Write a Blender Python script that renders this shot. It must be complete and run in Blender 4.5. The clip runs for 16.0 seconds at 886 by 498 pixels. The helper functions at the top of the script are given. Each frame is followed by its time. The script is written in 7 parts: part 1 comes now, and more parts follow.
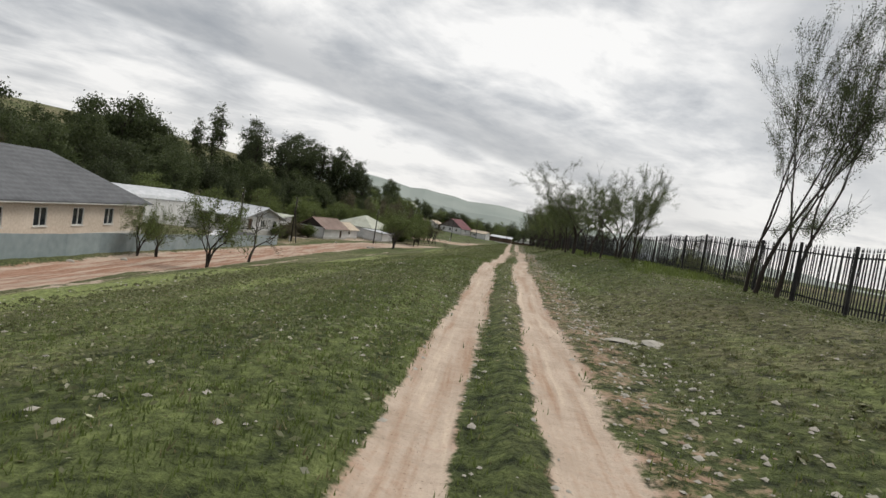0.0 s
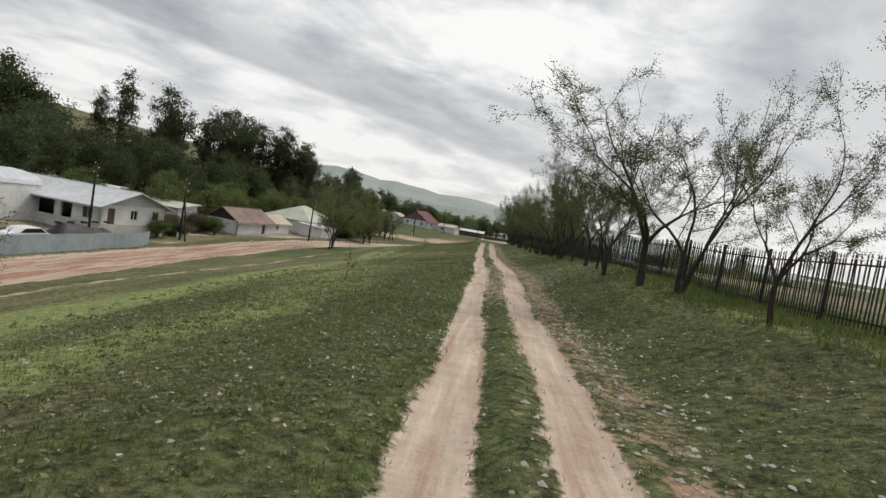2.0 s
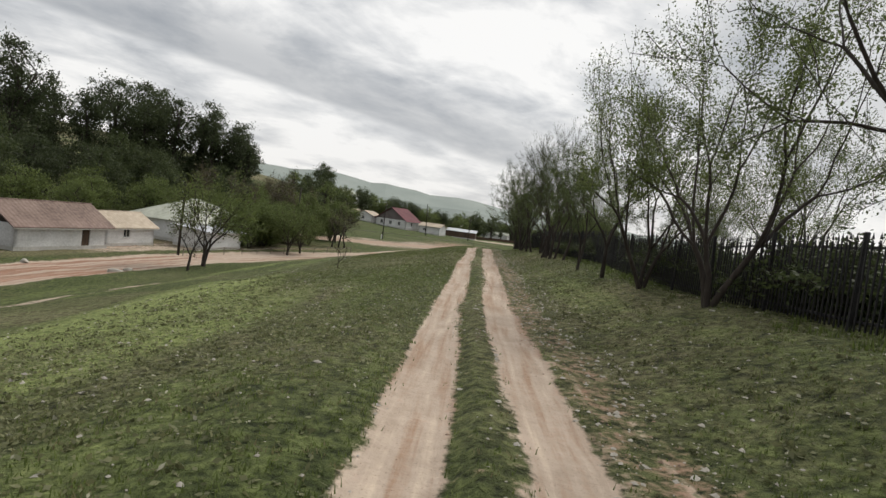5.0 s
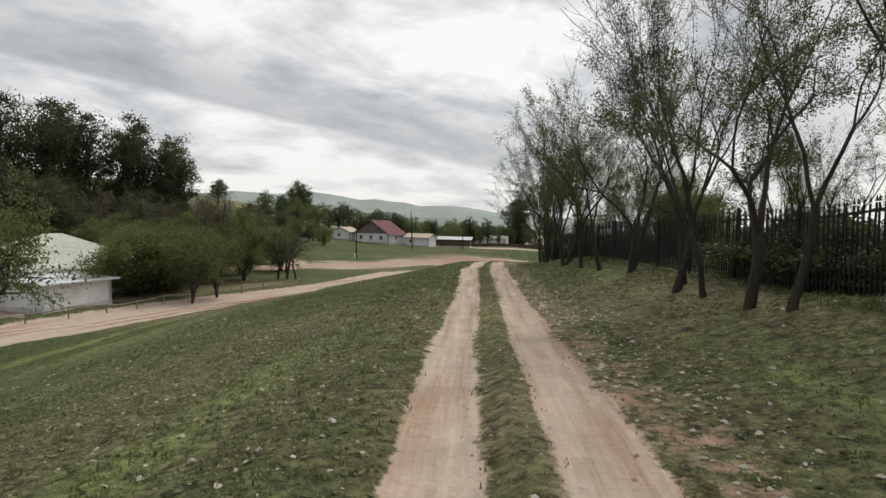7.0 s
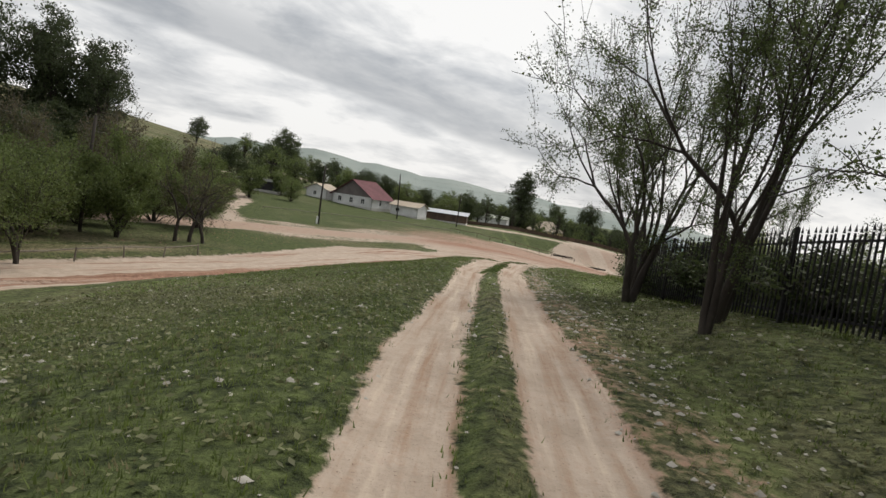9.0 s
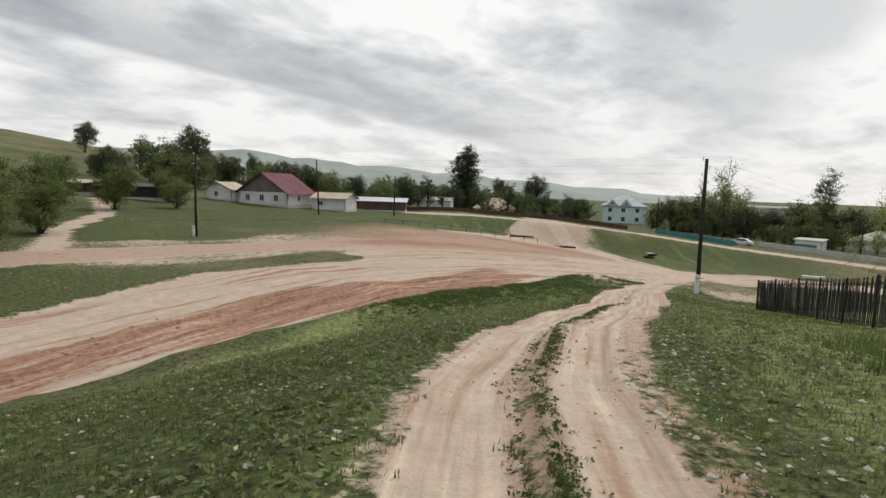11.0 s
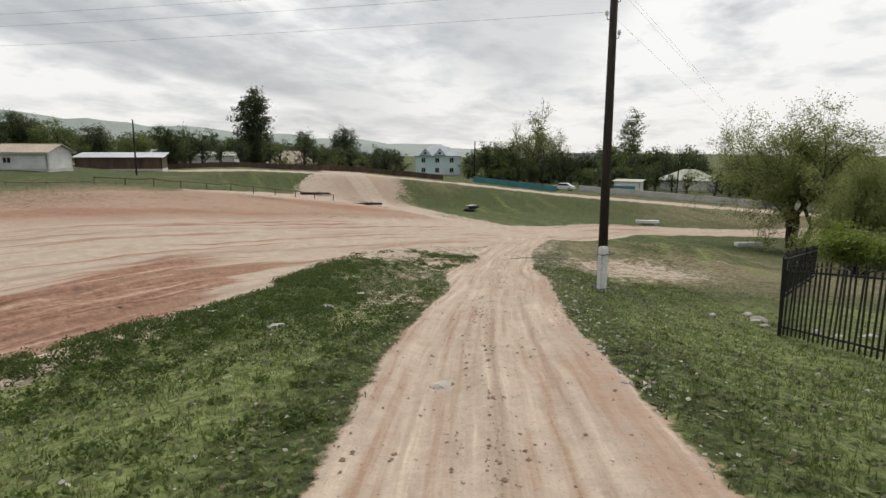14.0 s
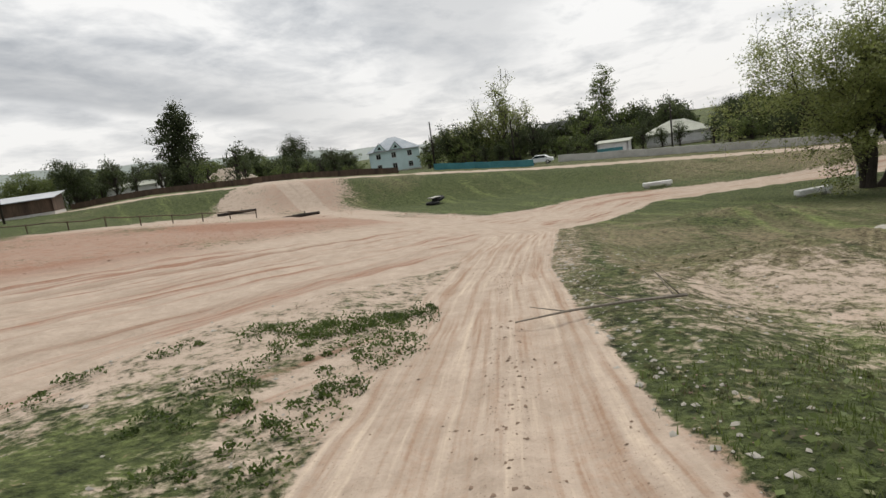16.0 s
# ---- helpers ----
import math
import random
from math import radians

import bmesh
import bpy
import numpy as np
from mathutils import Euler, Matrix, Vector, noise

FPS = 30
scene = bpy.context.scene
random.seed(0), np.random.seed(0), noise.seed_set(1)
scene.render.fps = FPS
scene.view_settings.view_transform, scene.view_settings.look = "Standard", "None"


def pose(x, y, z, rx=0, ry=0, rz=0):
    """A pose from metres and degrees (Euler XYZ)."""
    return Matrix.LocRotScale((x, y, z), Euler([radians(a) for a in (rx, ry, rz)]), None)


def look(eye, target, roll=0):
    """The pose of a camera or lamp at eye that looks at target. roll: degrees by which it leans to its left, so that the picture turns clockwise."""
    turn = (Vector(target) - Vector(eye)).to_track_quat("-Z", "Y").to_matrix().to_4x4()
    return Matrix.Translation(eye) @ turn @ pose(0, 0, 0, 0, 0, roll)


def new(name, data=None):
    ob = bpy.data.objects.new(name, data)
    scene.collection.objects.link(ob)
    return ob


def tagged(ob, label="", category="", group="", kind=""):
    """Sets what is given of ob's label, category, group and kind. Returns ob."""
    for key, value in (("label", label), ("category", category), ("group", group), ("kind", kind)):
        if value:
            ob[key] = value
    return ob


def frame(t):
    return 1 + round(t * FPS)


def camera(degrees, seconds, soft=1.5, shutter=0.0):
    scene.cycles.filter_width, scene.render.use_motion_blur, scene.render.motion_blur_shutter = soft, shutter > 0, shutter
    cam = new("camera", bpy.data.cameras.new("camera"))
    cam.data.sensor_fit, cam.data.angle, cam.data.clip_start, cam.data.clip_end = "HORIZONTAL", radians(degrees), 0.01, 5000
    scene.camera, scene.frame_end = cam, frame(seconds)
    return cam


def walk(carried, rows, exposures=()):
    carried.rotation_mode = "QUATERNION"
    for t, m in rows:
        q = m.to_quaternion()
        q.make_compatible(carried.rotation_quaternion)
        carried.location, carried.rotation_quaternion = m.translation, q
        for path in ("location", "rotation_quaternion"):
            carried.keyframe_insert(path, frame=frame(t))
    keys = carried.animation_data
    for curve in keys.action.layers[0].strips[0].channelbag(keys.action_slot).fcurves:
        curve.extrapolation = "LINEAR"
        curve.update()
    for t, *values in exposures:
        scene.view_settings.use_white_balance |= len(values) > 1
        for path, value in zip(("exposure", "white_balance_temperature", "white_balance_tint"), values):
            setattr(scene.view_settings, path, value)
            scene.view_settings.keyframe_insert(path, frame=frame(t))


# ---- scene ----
cam = camera(74.88, 16.0)
PATH = [
    (0, (0.000, 0.000, 1.900), (0.003, 1.997, 1.779), 9.16),
    (0.5, (0.324, 7.427, 1.756), (0.337, 9.422, 1.623), 9.30),
    (1, (1.011, 14.528, 1.731), (1.059, 16.523, 1.604), 9.42),
    (1.5, (1.871, 21.370, 1.822), (1.957, 23.365, 1.703), 9.80),
    (2, (2.821, 28.314, 1.779), (2.926, 30.307, 1.650), 9.26),
    (2.5, (3.902, 35.836, 1.550), (4.021, 37.827, 1.394), 9.02),
    (3, (4.878, 43.097, 1.223), (5.004, 45.086, 1.055), 7.81),
    (3.5, (5.789, 50.780, 1.126), (5.917, 52.770, 0.976), 7.50),
    (4, (6.853, 57.945, 1.048), (6.978, 59.937, 0.917), 7.49),
    (6.3, (9.777, 86.808, -0.220), (9.901, 88.801, -0.331), 5.69),
    (6.5, (10.109, 89.567, -0.238), (10.238, 91.560, -0.342), 4.51),
    (7, (11.082, 96.314, -0.133), (11.218, 98.308, -0.221), 1.25),
    (7.5, (11.793, 102.204, -0.232), (11.932, 104.197, -0.324), 5.38),
    (8, (12.584, 107.955, -0.321), (12.729, 109.945, -0.455), 8.75),
    (8.5, (13.328, 113.435, -0.579), (13.488, 115.421, -0.753), 8.22),
    (8.7, (13.610, 115.644, -0.604), (13.770, 117.630, -0.780), 8.25),
    (10.8, (16.654, 139.011, -1.039), (16.958, 140.977, -1.252), 3.13),
    (11, (17.123, 140.505, -1.093), (17.471, 142.463, -1.308), 1.92),
    (11.5, (18.330, 143.989, -1.340), (18.788, 145.919, -1.594), 1.76),
    (12, (19.689, 147.544, -1.443), (20.277, 149.450, -1.594), 5.64),
    (12.5, (21.596, 151.044, -1.756), (22.314, 152.894, -2.003), 0.34),
    (13, (23.485, 154.176, -2.252), (24.277, 155.983, -2.582), -3.59),
    (13.5, (25.566, 157.908, -2.903), (26.431, 159.678, -3.250), 0.90),
    (14, (27.915, 161.400, -3.393), (28.834, 163.142, -3.736), 0.21),
    (14.5, (30.298, 165.092, -3.773), (31.225, 166.837, -4.082), -0.56),
    (15, (32.756, 168.689, -4.280), (33.688, 170.431, -4.593), -3.19),
    (15.5, (35.255, 172.551, -4.923), (36.218, 174.273, -5.252), -3.53),
    (16, (37.509, 176.031, -5.458), (38.493, 177.734, -5.820), -8.36),
]
walk(cam, [(t, look(eye, target, roll)) for t, eye, target, roll in PATH])

scene.view_settings.exposure = 0.0

# ---------------------------------------------------------------- sky and sun
SUN_ELEVATION, SUN_AZIMUTH = 50.0, 40.0
world = bpy.data.worlds.new("overcast sky")
scene.world = world
world.use_nodes = True
wn, wl = world.node_tree.nodes, world.node_tree.links
wn.clear()


def wnode(kind, **inputs):
    node = wn.new(kind)
    for key, value in inputs.items():
        node.inputs[key.replace("_", " ")].default_value = value
    return node


sky = wn.new("ShaderNodeTexSky")
sky.sky_type, sky.sun_disc = "NISHITA", False
sky.sun_elevation, sky.sun_rotation = radians(SUN_ELEVATION), radians(SUN_AZIMUTH)
coord = wn.new("ShaderNodeTexCoord")
sep = wn.new("ShaderNodeSeparateXYZ")
wl.new(coord.outputs["Generated"], sep.inputs[0])
lift = wn.new("ShaderNodeMath")
lift.operation, lift.inputs[1].default_value = "ADD", 0.18
clampz = wn.new("ShaderNodeMath")
clampz.operation, clampz.inputs[1].default_value = "MAXIMUM", 0.0
wl.new(sep.outputs["Z"], clampz.inputs[0])
wl.new(clampz.outputs[0], lift.inputs[0])
flat = wn.new("ShaderNodeVectorMath")
flat.operation = "DIVIDE"
trio = wn.new("ShaderNodeCombineXYZ")
for n in range(3):
    wl.new(lift.outputs[0], trio.inputs[n])
wl.new(coord.outputs["Generated"], flat.inputs[0])
wl.new(trio.outputs[0], flat.inputs[1])
place = wn.new("ShaderNodeMapping")
place.vector_type = "TEXTURE"
place.inputs["Rotation"].default_value = (0, 0, radians(42))
place.inputs["Scale"].default_value = (1.2, 1.0, 1.0)
wl.new(flat.outputs[0], place.inputs[0])
big = wnode("ShaderNodeTexNoise", Scale=0.8, Detail=9.0, Roughness=0.57, Distortion=0.35)
fine = wnode("ShaderNodeTexNoise", Scale=2.6, Detail=8.0, Roughness=0.58, Distortion=0.25)
for node in (big, fine):
    wl.new(place.outputs[0], node.inputs["Vector"])
blend = wn.new("ShaderNodeMix")
blend.data_type, blend.inputs["Factor"].default_value = "FLOAT", 0.45
wl.new(big.outputs["Fac"], blend.inputs["A"])
wl.new(fine.outputs["Fac"], blend.inputs["B"])
ramp = wn.new("ShaderNodeValToRGB")
ramp.color_ramp.elements[0].position, ramp.color_ramp.elements[0].color = 0.35, (0.34, 0.365, 0.40, 1)
ramp.color_ramp.elements[1].position, ramp.color_ramp.elements[1].color = 0.55, (1.0, 0.99, 0.97, 1)
mid = ramp.color_ramp.elements.new(0.455)
mid.color = (0.66, 0.672, 0.685, 1)
wl.new(blend.outputs["Result"], ramp.inputs[0])
haze = wn.new("ShaderNodeMapRange")
haze.inputs["From Min"].default_value, haze.inputs["From Max"].default_value = 0.0, 0.22
haze.inputs["To Min"].default_value, haze.inputs["To Max"].default_value = 0.55, 0.0
wl.new(sep.outputs["Z"], haze.inputs["Value"])
low = wn.new("ShaderNodeMix")
low.data_type = "RGBA"
low.inputs["B"].default_value = (0.86, 0.84, 0.825, 1)
wl.new(haze.outputs[0], low.inputs["Factor"])


def sky_way(azimuth, elevation):
    a, e = radians(azimuth), radians(elevation)
    return Vector((math.sin(a) * math.cos(e), math.cos(a) * math.cos(e), math.sin(e)))


def sky_measure(way):
    """Cosine between the view and one direction."""
    node = wn.new("ShaderNodeVectorMath")
    node.operation, node.inputs[1].default_value = "DOT_PRODUCT", way
    wl.new(coord.outputs["Generated"], node.inputs[0])
    return node.outputs["Value"]


def sky_step(value, a, b, lo=0.0, hi=1.0):
    node = wn.new("ShaderNodeMapRange")
    node.interpolation_type = "SMOOTHSTEP"
    for key, v in (("From Min", a), ("From Max", b), ("To Min", lo), ("To Max", hi)):
        node.inputs[key].default_value = v
    wl.new(value, node.inputs["Value"])
    return node.outputs[0]


def sky_math(kind, a, b):
    node = wn.new("ShaderNodeMath")
    node.operation = kind
    for n, v in enumerate((a, b)):
        if isinstance(v, float):
            node.inputs[n].default_value = v
        else:
            wl.new(v, node.inputs[n])
    return node.outputs[0]


# a long bank of darker cloud with a sharp lower edge, and a heavy cloud in the east
bank_up = sky_way(8, 5.5).cross(sky_way(-22, 11.0)).normalized()
over_bank = sky_math("ADD", sky_measure(bank_up if bank_up.z > 0 else -bank_up), sky_math("MULTIPLY", fine.outputs["Fac"], 0.035))
bank = sky_math("MULTIPLY", sky_step(over_bank, 0.006, 0.024), sky_step(over_bank, 0.16, 0.04))
bank = sky_math("MULTIPLY", bank, sky_step(sky_measure(sky_way(-10, 10)), 0.72, 0.93))
heavy = sky_step(sky_math("ADD", sky_measure(sky_way(35, 15.5)), sky_math("MULTIPLY", fine.outputs["Fac"], 0.03)), 0.988, 1.012)
dim = sky_math("SUBTRACT", 1.0, sky_math("ADD", sky_math("MULTIPLY", bank, 0.52), sky_math("MULTIPLY", heavy, 0.42)))
banked = wn.new("ShaderNodeMix")
banked.data_type = "RGBA"
banked.inputs["A"].default_value = (0.20, 0.225, 0.26, 1)
wl.new(sky_step(dim, 0.0, 1.0), banked.inputs["Factor"])
wl.new(ramp.outputs[0], banked.inputs["B"])
wl.new(banked.outputs["Result"], low.inputs["A"])
cover = wn.new("ShaderNodeBackground")
cover.inputs["Strength"].default_value = 1.0
wl.new(low.outputs["Result"], cover.inputs[0])
clear = wn.new("ShaderNodeBackground")
clear.inputs["Strength"].default_value = 0.08
wl.new(sky.outputs[0], clear.inputs[0])
both = wn.new("ShaderNodeMixShader")
both.inputs[0].default_value = 0.94
wl.new(clear.outputs[0], both.inputs[1])
wl.new(cover.outputs[0], both.inputs[2])
world_out = wn.new("ShaderNodeOutputWorld")
wl.new(both.outputs[0], world_out.inputs[0])

sun = new("sun", bpy.data.lights.new("sun", "SUN"))
sun.data.energy, sun.data.angle, sun.data.color = 2.7, radians(22), (1.0, 0.95, 0.86)
sun.rotation_euler = (radians(SUN_ELEVATION - 90), 0, radians(-SUN_AZIMUTH))

# ---------------------------------------------------------------- materials


def material(name, dark, light, rough=0.8, grain=8.0, stain=0.6, bump=0.25, depth=0.02, metal=0.0, per_object=0.0, island=0.0, stretch=(1, 1, 1), clear=0.0):
    """A mottled surface: two colours mixed by noise at two scales, with relief."""
    m = bpy.data.materials.new(name)
    m.use_nodes = True
    nodes, links = m.node_tree.nodes, m.node_tree.links
    bsdf = nodes["Principled BSDF"]
    tc = nodes.new("ShaderNodeTexCoord")
    mp = nodes.new("ShaderNodeMapping")
    mp.inputs["Scale"].default_value = stretch
    links.new(tc.outputs["Object"], mp.inputs[0])
    a, b = nodes.new("ShaderNodeTexNoise"), nodes.new("ShaderNodeTexNoise")
    a.inputs["Scale"].default_value, a.inputs["Detail"].default_value = grain, 6
    b.inputs["Scale"].default_value, b.inputs["Detail"].default_value = stain, 4
    add = nodes.new("ShaderNodeMath")
    add.operation = "ADD"
    links.new(mp.outputs[0], a.inputs["Vector"])
    links.new(mp.outputs[0], b.inputs["Vector"])
    links.new(a.outputs["Fac"], add.inputs[0])
    links.new(b.outputs["Fac"], add.inputs[1])
    last = add.outputs[0]
    for amount, kind, socket in ((per_object, "ShaderNodeObjectInfo", "Random"), (island, "ShaderNodeNewGeometry", "Random Per Island")):
        if amount:
            info = nodes.new(kind)
            ma = nodes.new("ShaderNodeMath")
            ma.operation = "MULTIPLY_ADD"
            ma.inputs[1].default_value = amount
            links.new(info.outputs[socket], ma.inputs[0])
            links.new(last, ma.inputs[2])
            last = ma.outputs[0]
    span = nodes.new("ShaderNodeMapRange")
    span.inputs["From Min"].default_value = 0.72
    span.inputs["From Max"].default_value = 1.28 + per_object + island
    links.new(last, span.inputs["Value"])
    mix = nodes.new("ShaderNodeMix")
    mix.data_type = "RGBA"
    mix.inputs["A"].default_value, mix.inputs["B"].default_value = (*dark, 1), (*light, 1)
    links.new(span.outputs[0], mix.inputs["Factor"])
    links.new(mix.outputs["Result"], bsdf.inputs["Base Color"])
    bsdf.inputs["Roughness"].default_value, bsdf.inputs["Metallic"].default_value = rough, metal
    bsdf.inputs["Specular IOR Level"].default_value = 0.3
    if bump:
        bp = nodes.new("ShaderNodeBump")
        bp.inputs["Strength"].default_value, bp.inputs["Distance"].default_value = bump, depth
        links.new(a.outputs["Fac"], bp.inputs["Height"])
        links.new(bp.outputs[0], bsdf.inputs["Normal"])
    return m


def leaf_material(name, dark, light):
    m = material(name, dark, light, rough=0.6, grain=3.0, stain=0.25, bump=0, island=0.7, per_object=0.25)
    bsdf = m.node_tree.nodes["Principled BSDF"]
    through_leaf = m.node_tree.nodes.new("ShaderNodeBsdfTranslucent")
    blendn = m.node_tree.nodes.new("ShaderNodeMixShader")
    blendn.inputs[0].default_value = 0.45
    col = bsdf.inputs["Base Color"].links[0].from_socket
    m.node_tree.links.new(col, through_leaf.inputs["Color"])
    m.node_tree.links.new(bsdf.outputs[0], blendn.inputs[1])
    m.node_tree.links.new(through_leaf.outputs[0], blendn.inputs[2])
    m.node_tree.links.new(blendn.outputs[0], m.node_tree.nodes["Material Output"].inputs[0])
    return m


def striped(m, axis, size, strength=0.5, depth=0.03):
    """Adds ribs across a sheet: a wave along one axis of the object."""
    nodes, links = m.node_tree.nodes, m.node_tree.links
    tc = nodes.new("ShaderNodeTexCoord")
    wave = nodes.new("ShaderNodeTexWave")
    wave.bands_direction = axis
    wave.inputs["Scale"].default_value = 0.314 / size
    links.new(tc.outputs["Object"], wave.inputs["Vector"])
    bp = nodes.new("ShaderNodeBump")
    bp.inputs["Strength"].default_value, bp.inputs["Distance"].default_value = strength, depth
    links.new(wave.outputs["Fac"], bp.inputs["Height"])
    links.new(bp.outputs[0], nodes["Principled BSDF"].inputs["Normal"])
    return m


BARK = material("bark", (0.020, 0.016, 0.013), (0.062, 0.052, 0.044), 0.95, 14, 1.0, 0.9, 0.05, stretch=(1, 1, 0.25), per_object=0.2)
TWIG = material("pale bark", (0.06, 0.05, 0.042), (0.16, 0.14, 0.12), 0.95, 10, 1.0, 0.5, 0.03, stretch=(1, 1, 0.3))
LEAF_SPARSE = leaf_material("spring leaves", (0.028, 0.042, 0.014), (0.12, 0.15, 0.05))
LEAF_SPRING = leaf_material("thin spring foliage", (0.042, 0.062, 0.018), (0.172, 0.212, 0.066))
LEAF_DARK = leaf_material("dark leaves", (0.026, 0.038, 0.016), (0.094, 0.118, 0.046))
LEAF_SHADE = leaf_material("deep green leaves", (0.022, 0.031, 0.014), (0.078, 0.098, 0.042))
LEAF_OLIVE = leaf_material("olive leaves", (0.10, 0.125, 0.036), (0.31, 0.345, 0.12))
# hill colour with the distance haze painted in, paler and bluer than the turf
FAR_HAZE = material("haze-tinted distant hills", (0.20, 0.235, 0.22), (0.27, 0.30, 0.28), 1.0, 0.004, 0.002, 0)
LEAF_FRESH = leaf_material("bright yellow-green leaves", (0.09, 0.13, 0.02), (0.27, 0.34, 0.06))
LEAF_BUD = leaf_material("brownish buds", (0.05, 0.045, 0.025), (0.14, 0.125, 0.065))
GRASS = leaf_material("grass blades", (0.026, 0.042, 0.010), (0.165, 0.21, 0.055))
WEED = leaf_material("dark weed leaves", (0.022, 0.040, 0.009), (0.125, 0.175, 0.042))
HERB = leaf_material("grey-green herb leaves", (0.036, 0.042, 0.018), (0.275, 0.282, 0.142))
STRAW = leaf_material("dry grass blades", (0.10, 0.09, 0.045), (0.27, 0.24, 0.13))
STONE = material("pale stone", (0.20, 0.185, 0.16), (0.43, 0.41, 0.365), 0.9, 9, 1.5, 0.5, 0.03, per_object=0.3, island=0.3)
IRON = material("dark painted iron", (0.008, 0.008, 0.009), (0.028, 0.027, 0.027), 0.55, 30, 2, 0.2, 0.004, per_object=0.2)
TIMBER = material("tarred timber", (0.012, 0.010, 0.009), (0.045, 0.036, 0.03), 0.85, 20, 1.5, 0.6, 0.02, stretch=(1, 1, 0.08))
GREYWOOD = material("weathered wood", (0.10, 0.085, 0.07), (0.26, 0.23, 0.19), 0.9, 20, 1.5, 0.5, 0.02, stretch=(1, 1, 0.1), per_object=0.2)
WHITEWASH = material("whitewashed concrete", (0.58, 0.58, 0.57), (0.82, 0.82, 0.81), 0.8, 12, 1.2, 0.3, 0.01)
PLASTER = material("white plaster", (0.46, 0.46, 0.46), (0.70, 0.70, 0.70), 0.9, 5, 0.5, 0.2, 0.01)
BEIGE = material("beige plaster", (0.40, 0.34, 0.28), (0.56, 0.49, 0.42), 0.9, 5, 0.4, 0.2, 0.01)
YELLOW = material("yellow plaster", (0.45, 0.35, 0.17), (0.62, 0.50, 0.27), 0.9, 5, 0.5, 0.2, 0.01)
MINT = material("pale turquoise plaster", (0.46, 0.60, 0.61), (0.62, 0.76, 0.77), 0.9, 5, 0.4, 0.2, 0.01)
CONCRETE = material("concrete", (0.34, 0.33, 0.31), (0.56, 0.55, 0.52), 0.9, 7, 0.8, 0.35, 0.015, per_object=0.15)
ROOF_GREY = striped(material("grey roof tiles", (0.055, 0.058, 0.064), (0.105, 0.11, 0.12), 0.85, 3, 0.4, 0, per_object=0.1), "Y", 0.55, 0.9, 0.07)
ROOF_WHITE = striped(material("white sheet metal", (0.32, 0.34, 0.37), (0.50, 0.515, 0.54), 0.7, 1.5, 0.2, 0), "X", 0.6, 0.5, 0.03)
ROOF_RED = striped(material("dark red sheet metal", (0.075, 0.024, 0.03), (0.14, 0.05, 0.058), 0.85, 2, 0.4, 0), "X", 0.5, 0.5, 0.03)
ROOF_RUST = striped(material("brown slate sheets", (0.11, 0.075, 0.062), (0.235, 0.17, 0.145), 0.8, 3, 0.4, 0, per_object=0.1), "X", 0.4, 0.6, 0.04)
ROOF_PALE = striped(material("pale slate sheets", (0.25, 0.265, 0.22), (0.43, 0.445, 0.38), 0.8, 3, 0.35, 0, per_object=0.1), "X", 0.35, 0.6, 0.04)
ROOF_BLUE = striped(material("pale blue-grey sheet metal", (0.26, 0.30, 0.34), (0.40, 0.44, 0.48), 0.75, 2, 0.35, 0), "X", 0.4, 0.5, 0.03)
ROOF_TAN = striped(material("tan slate sheets", (0.30, 0.25, 0.19), (0.46, 0.39, 0.31), 0.8, 3, 0.35, 0), "X", 0.35, 0.6, 0.04)
GABLE = striped(material("grey-brown gable boards", (0.10, 0.085, 0.085), (0.19, 0.165, 0.165), 0.85, 5, 0.6, 0), "X", 0.2, 0.5, 0.02)
GABLE_PALE = striped(material("pale grey gable boards", (0.30, 0.32, 0.34), (0.44, 0.46, 0.48), 0.85, 5, 0.6, 0), "X", 0.25, 0.4, 0.02)
GABLE_DARK = material("dark gable boards", (0.018, 0.014, 0.012), (0.05, 0.04, 0.034), 0.9, 8, 0.8, 0.3, 0.02)
TARP = material("black tarpaulin", (0.012, 0.012, 0.014), (0.035, 0.035, 0.04), 0.6, 4, 0.8, 0.5, 0.05)
SHEET_BLUE = striped(material("blue-grey sheet metal", (0.14, 0.18, 0.195), (0.26, 0.31, 0.325), 0.5, 2, 0.35, 0, per_object=0.25), "X", 0.2, 0.6, 0.02)
TEAL = material("turquoise paint", (0.03, 0.13, 0.15), (0.07, 0.24, 0.27), 0.6, 6, 0.6, 0.2, 0.01, per_object=0.2)
GLASS = material("dark window glass", (0.012, 0.014, 0.016), (0.03, 0.034, 0.038), 0.08, 2, 0.5, 0)
FRAME = material("window frame paint", (0.40, 0.40, 0.39), (0.62, 0.62, 0.60), 0.6, 10, 1, 0)
DOOR_BROWN = material("brown boards", (0.045, 0.03, 0.022), (0.12, 0.08, 0.055), 0.8, 10, 1, 0.3, 0.01, stretch=(1, 1, 0.1))
RUBBER = material("black rubber", (0.012, 0.012, 0.012), (0.03, 0.03, 0.03), 0.8, 12, 1, 0.2, 0.01)
WIRE = material("steel wire", (0.05, 0.05, 0.052), (0.12, 0.12, 0.125), 0.5, 20, 2, 0, metal=0.5)
CLOD = material("brown clods", (0.10, 0.07, 0.05), (0.27, 0.19, 0.14), 0.95, 12, 2, 0.4, 0.02, island=0.5)
RED_CLOD = material("reddish earth lumps", (0.13, 0.07, 0.048), (0.36, 0.23, 0.165), 0.95, 12, 2, 0.4, 0.02, island=0.6)
CARPAINT = material("white car paint", (0.55, 0.56, 0.58), (0.7, 0.71, 0.73), 0.3, 5, 1, 0)


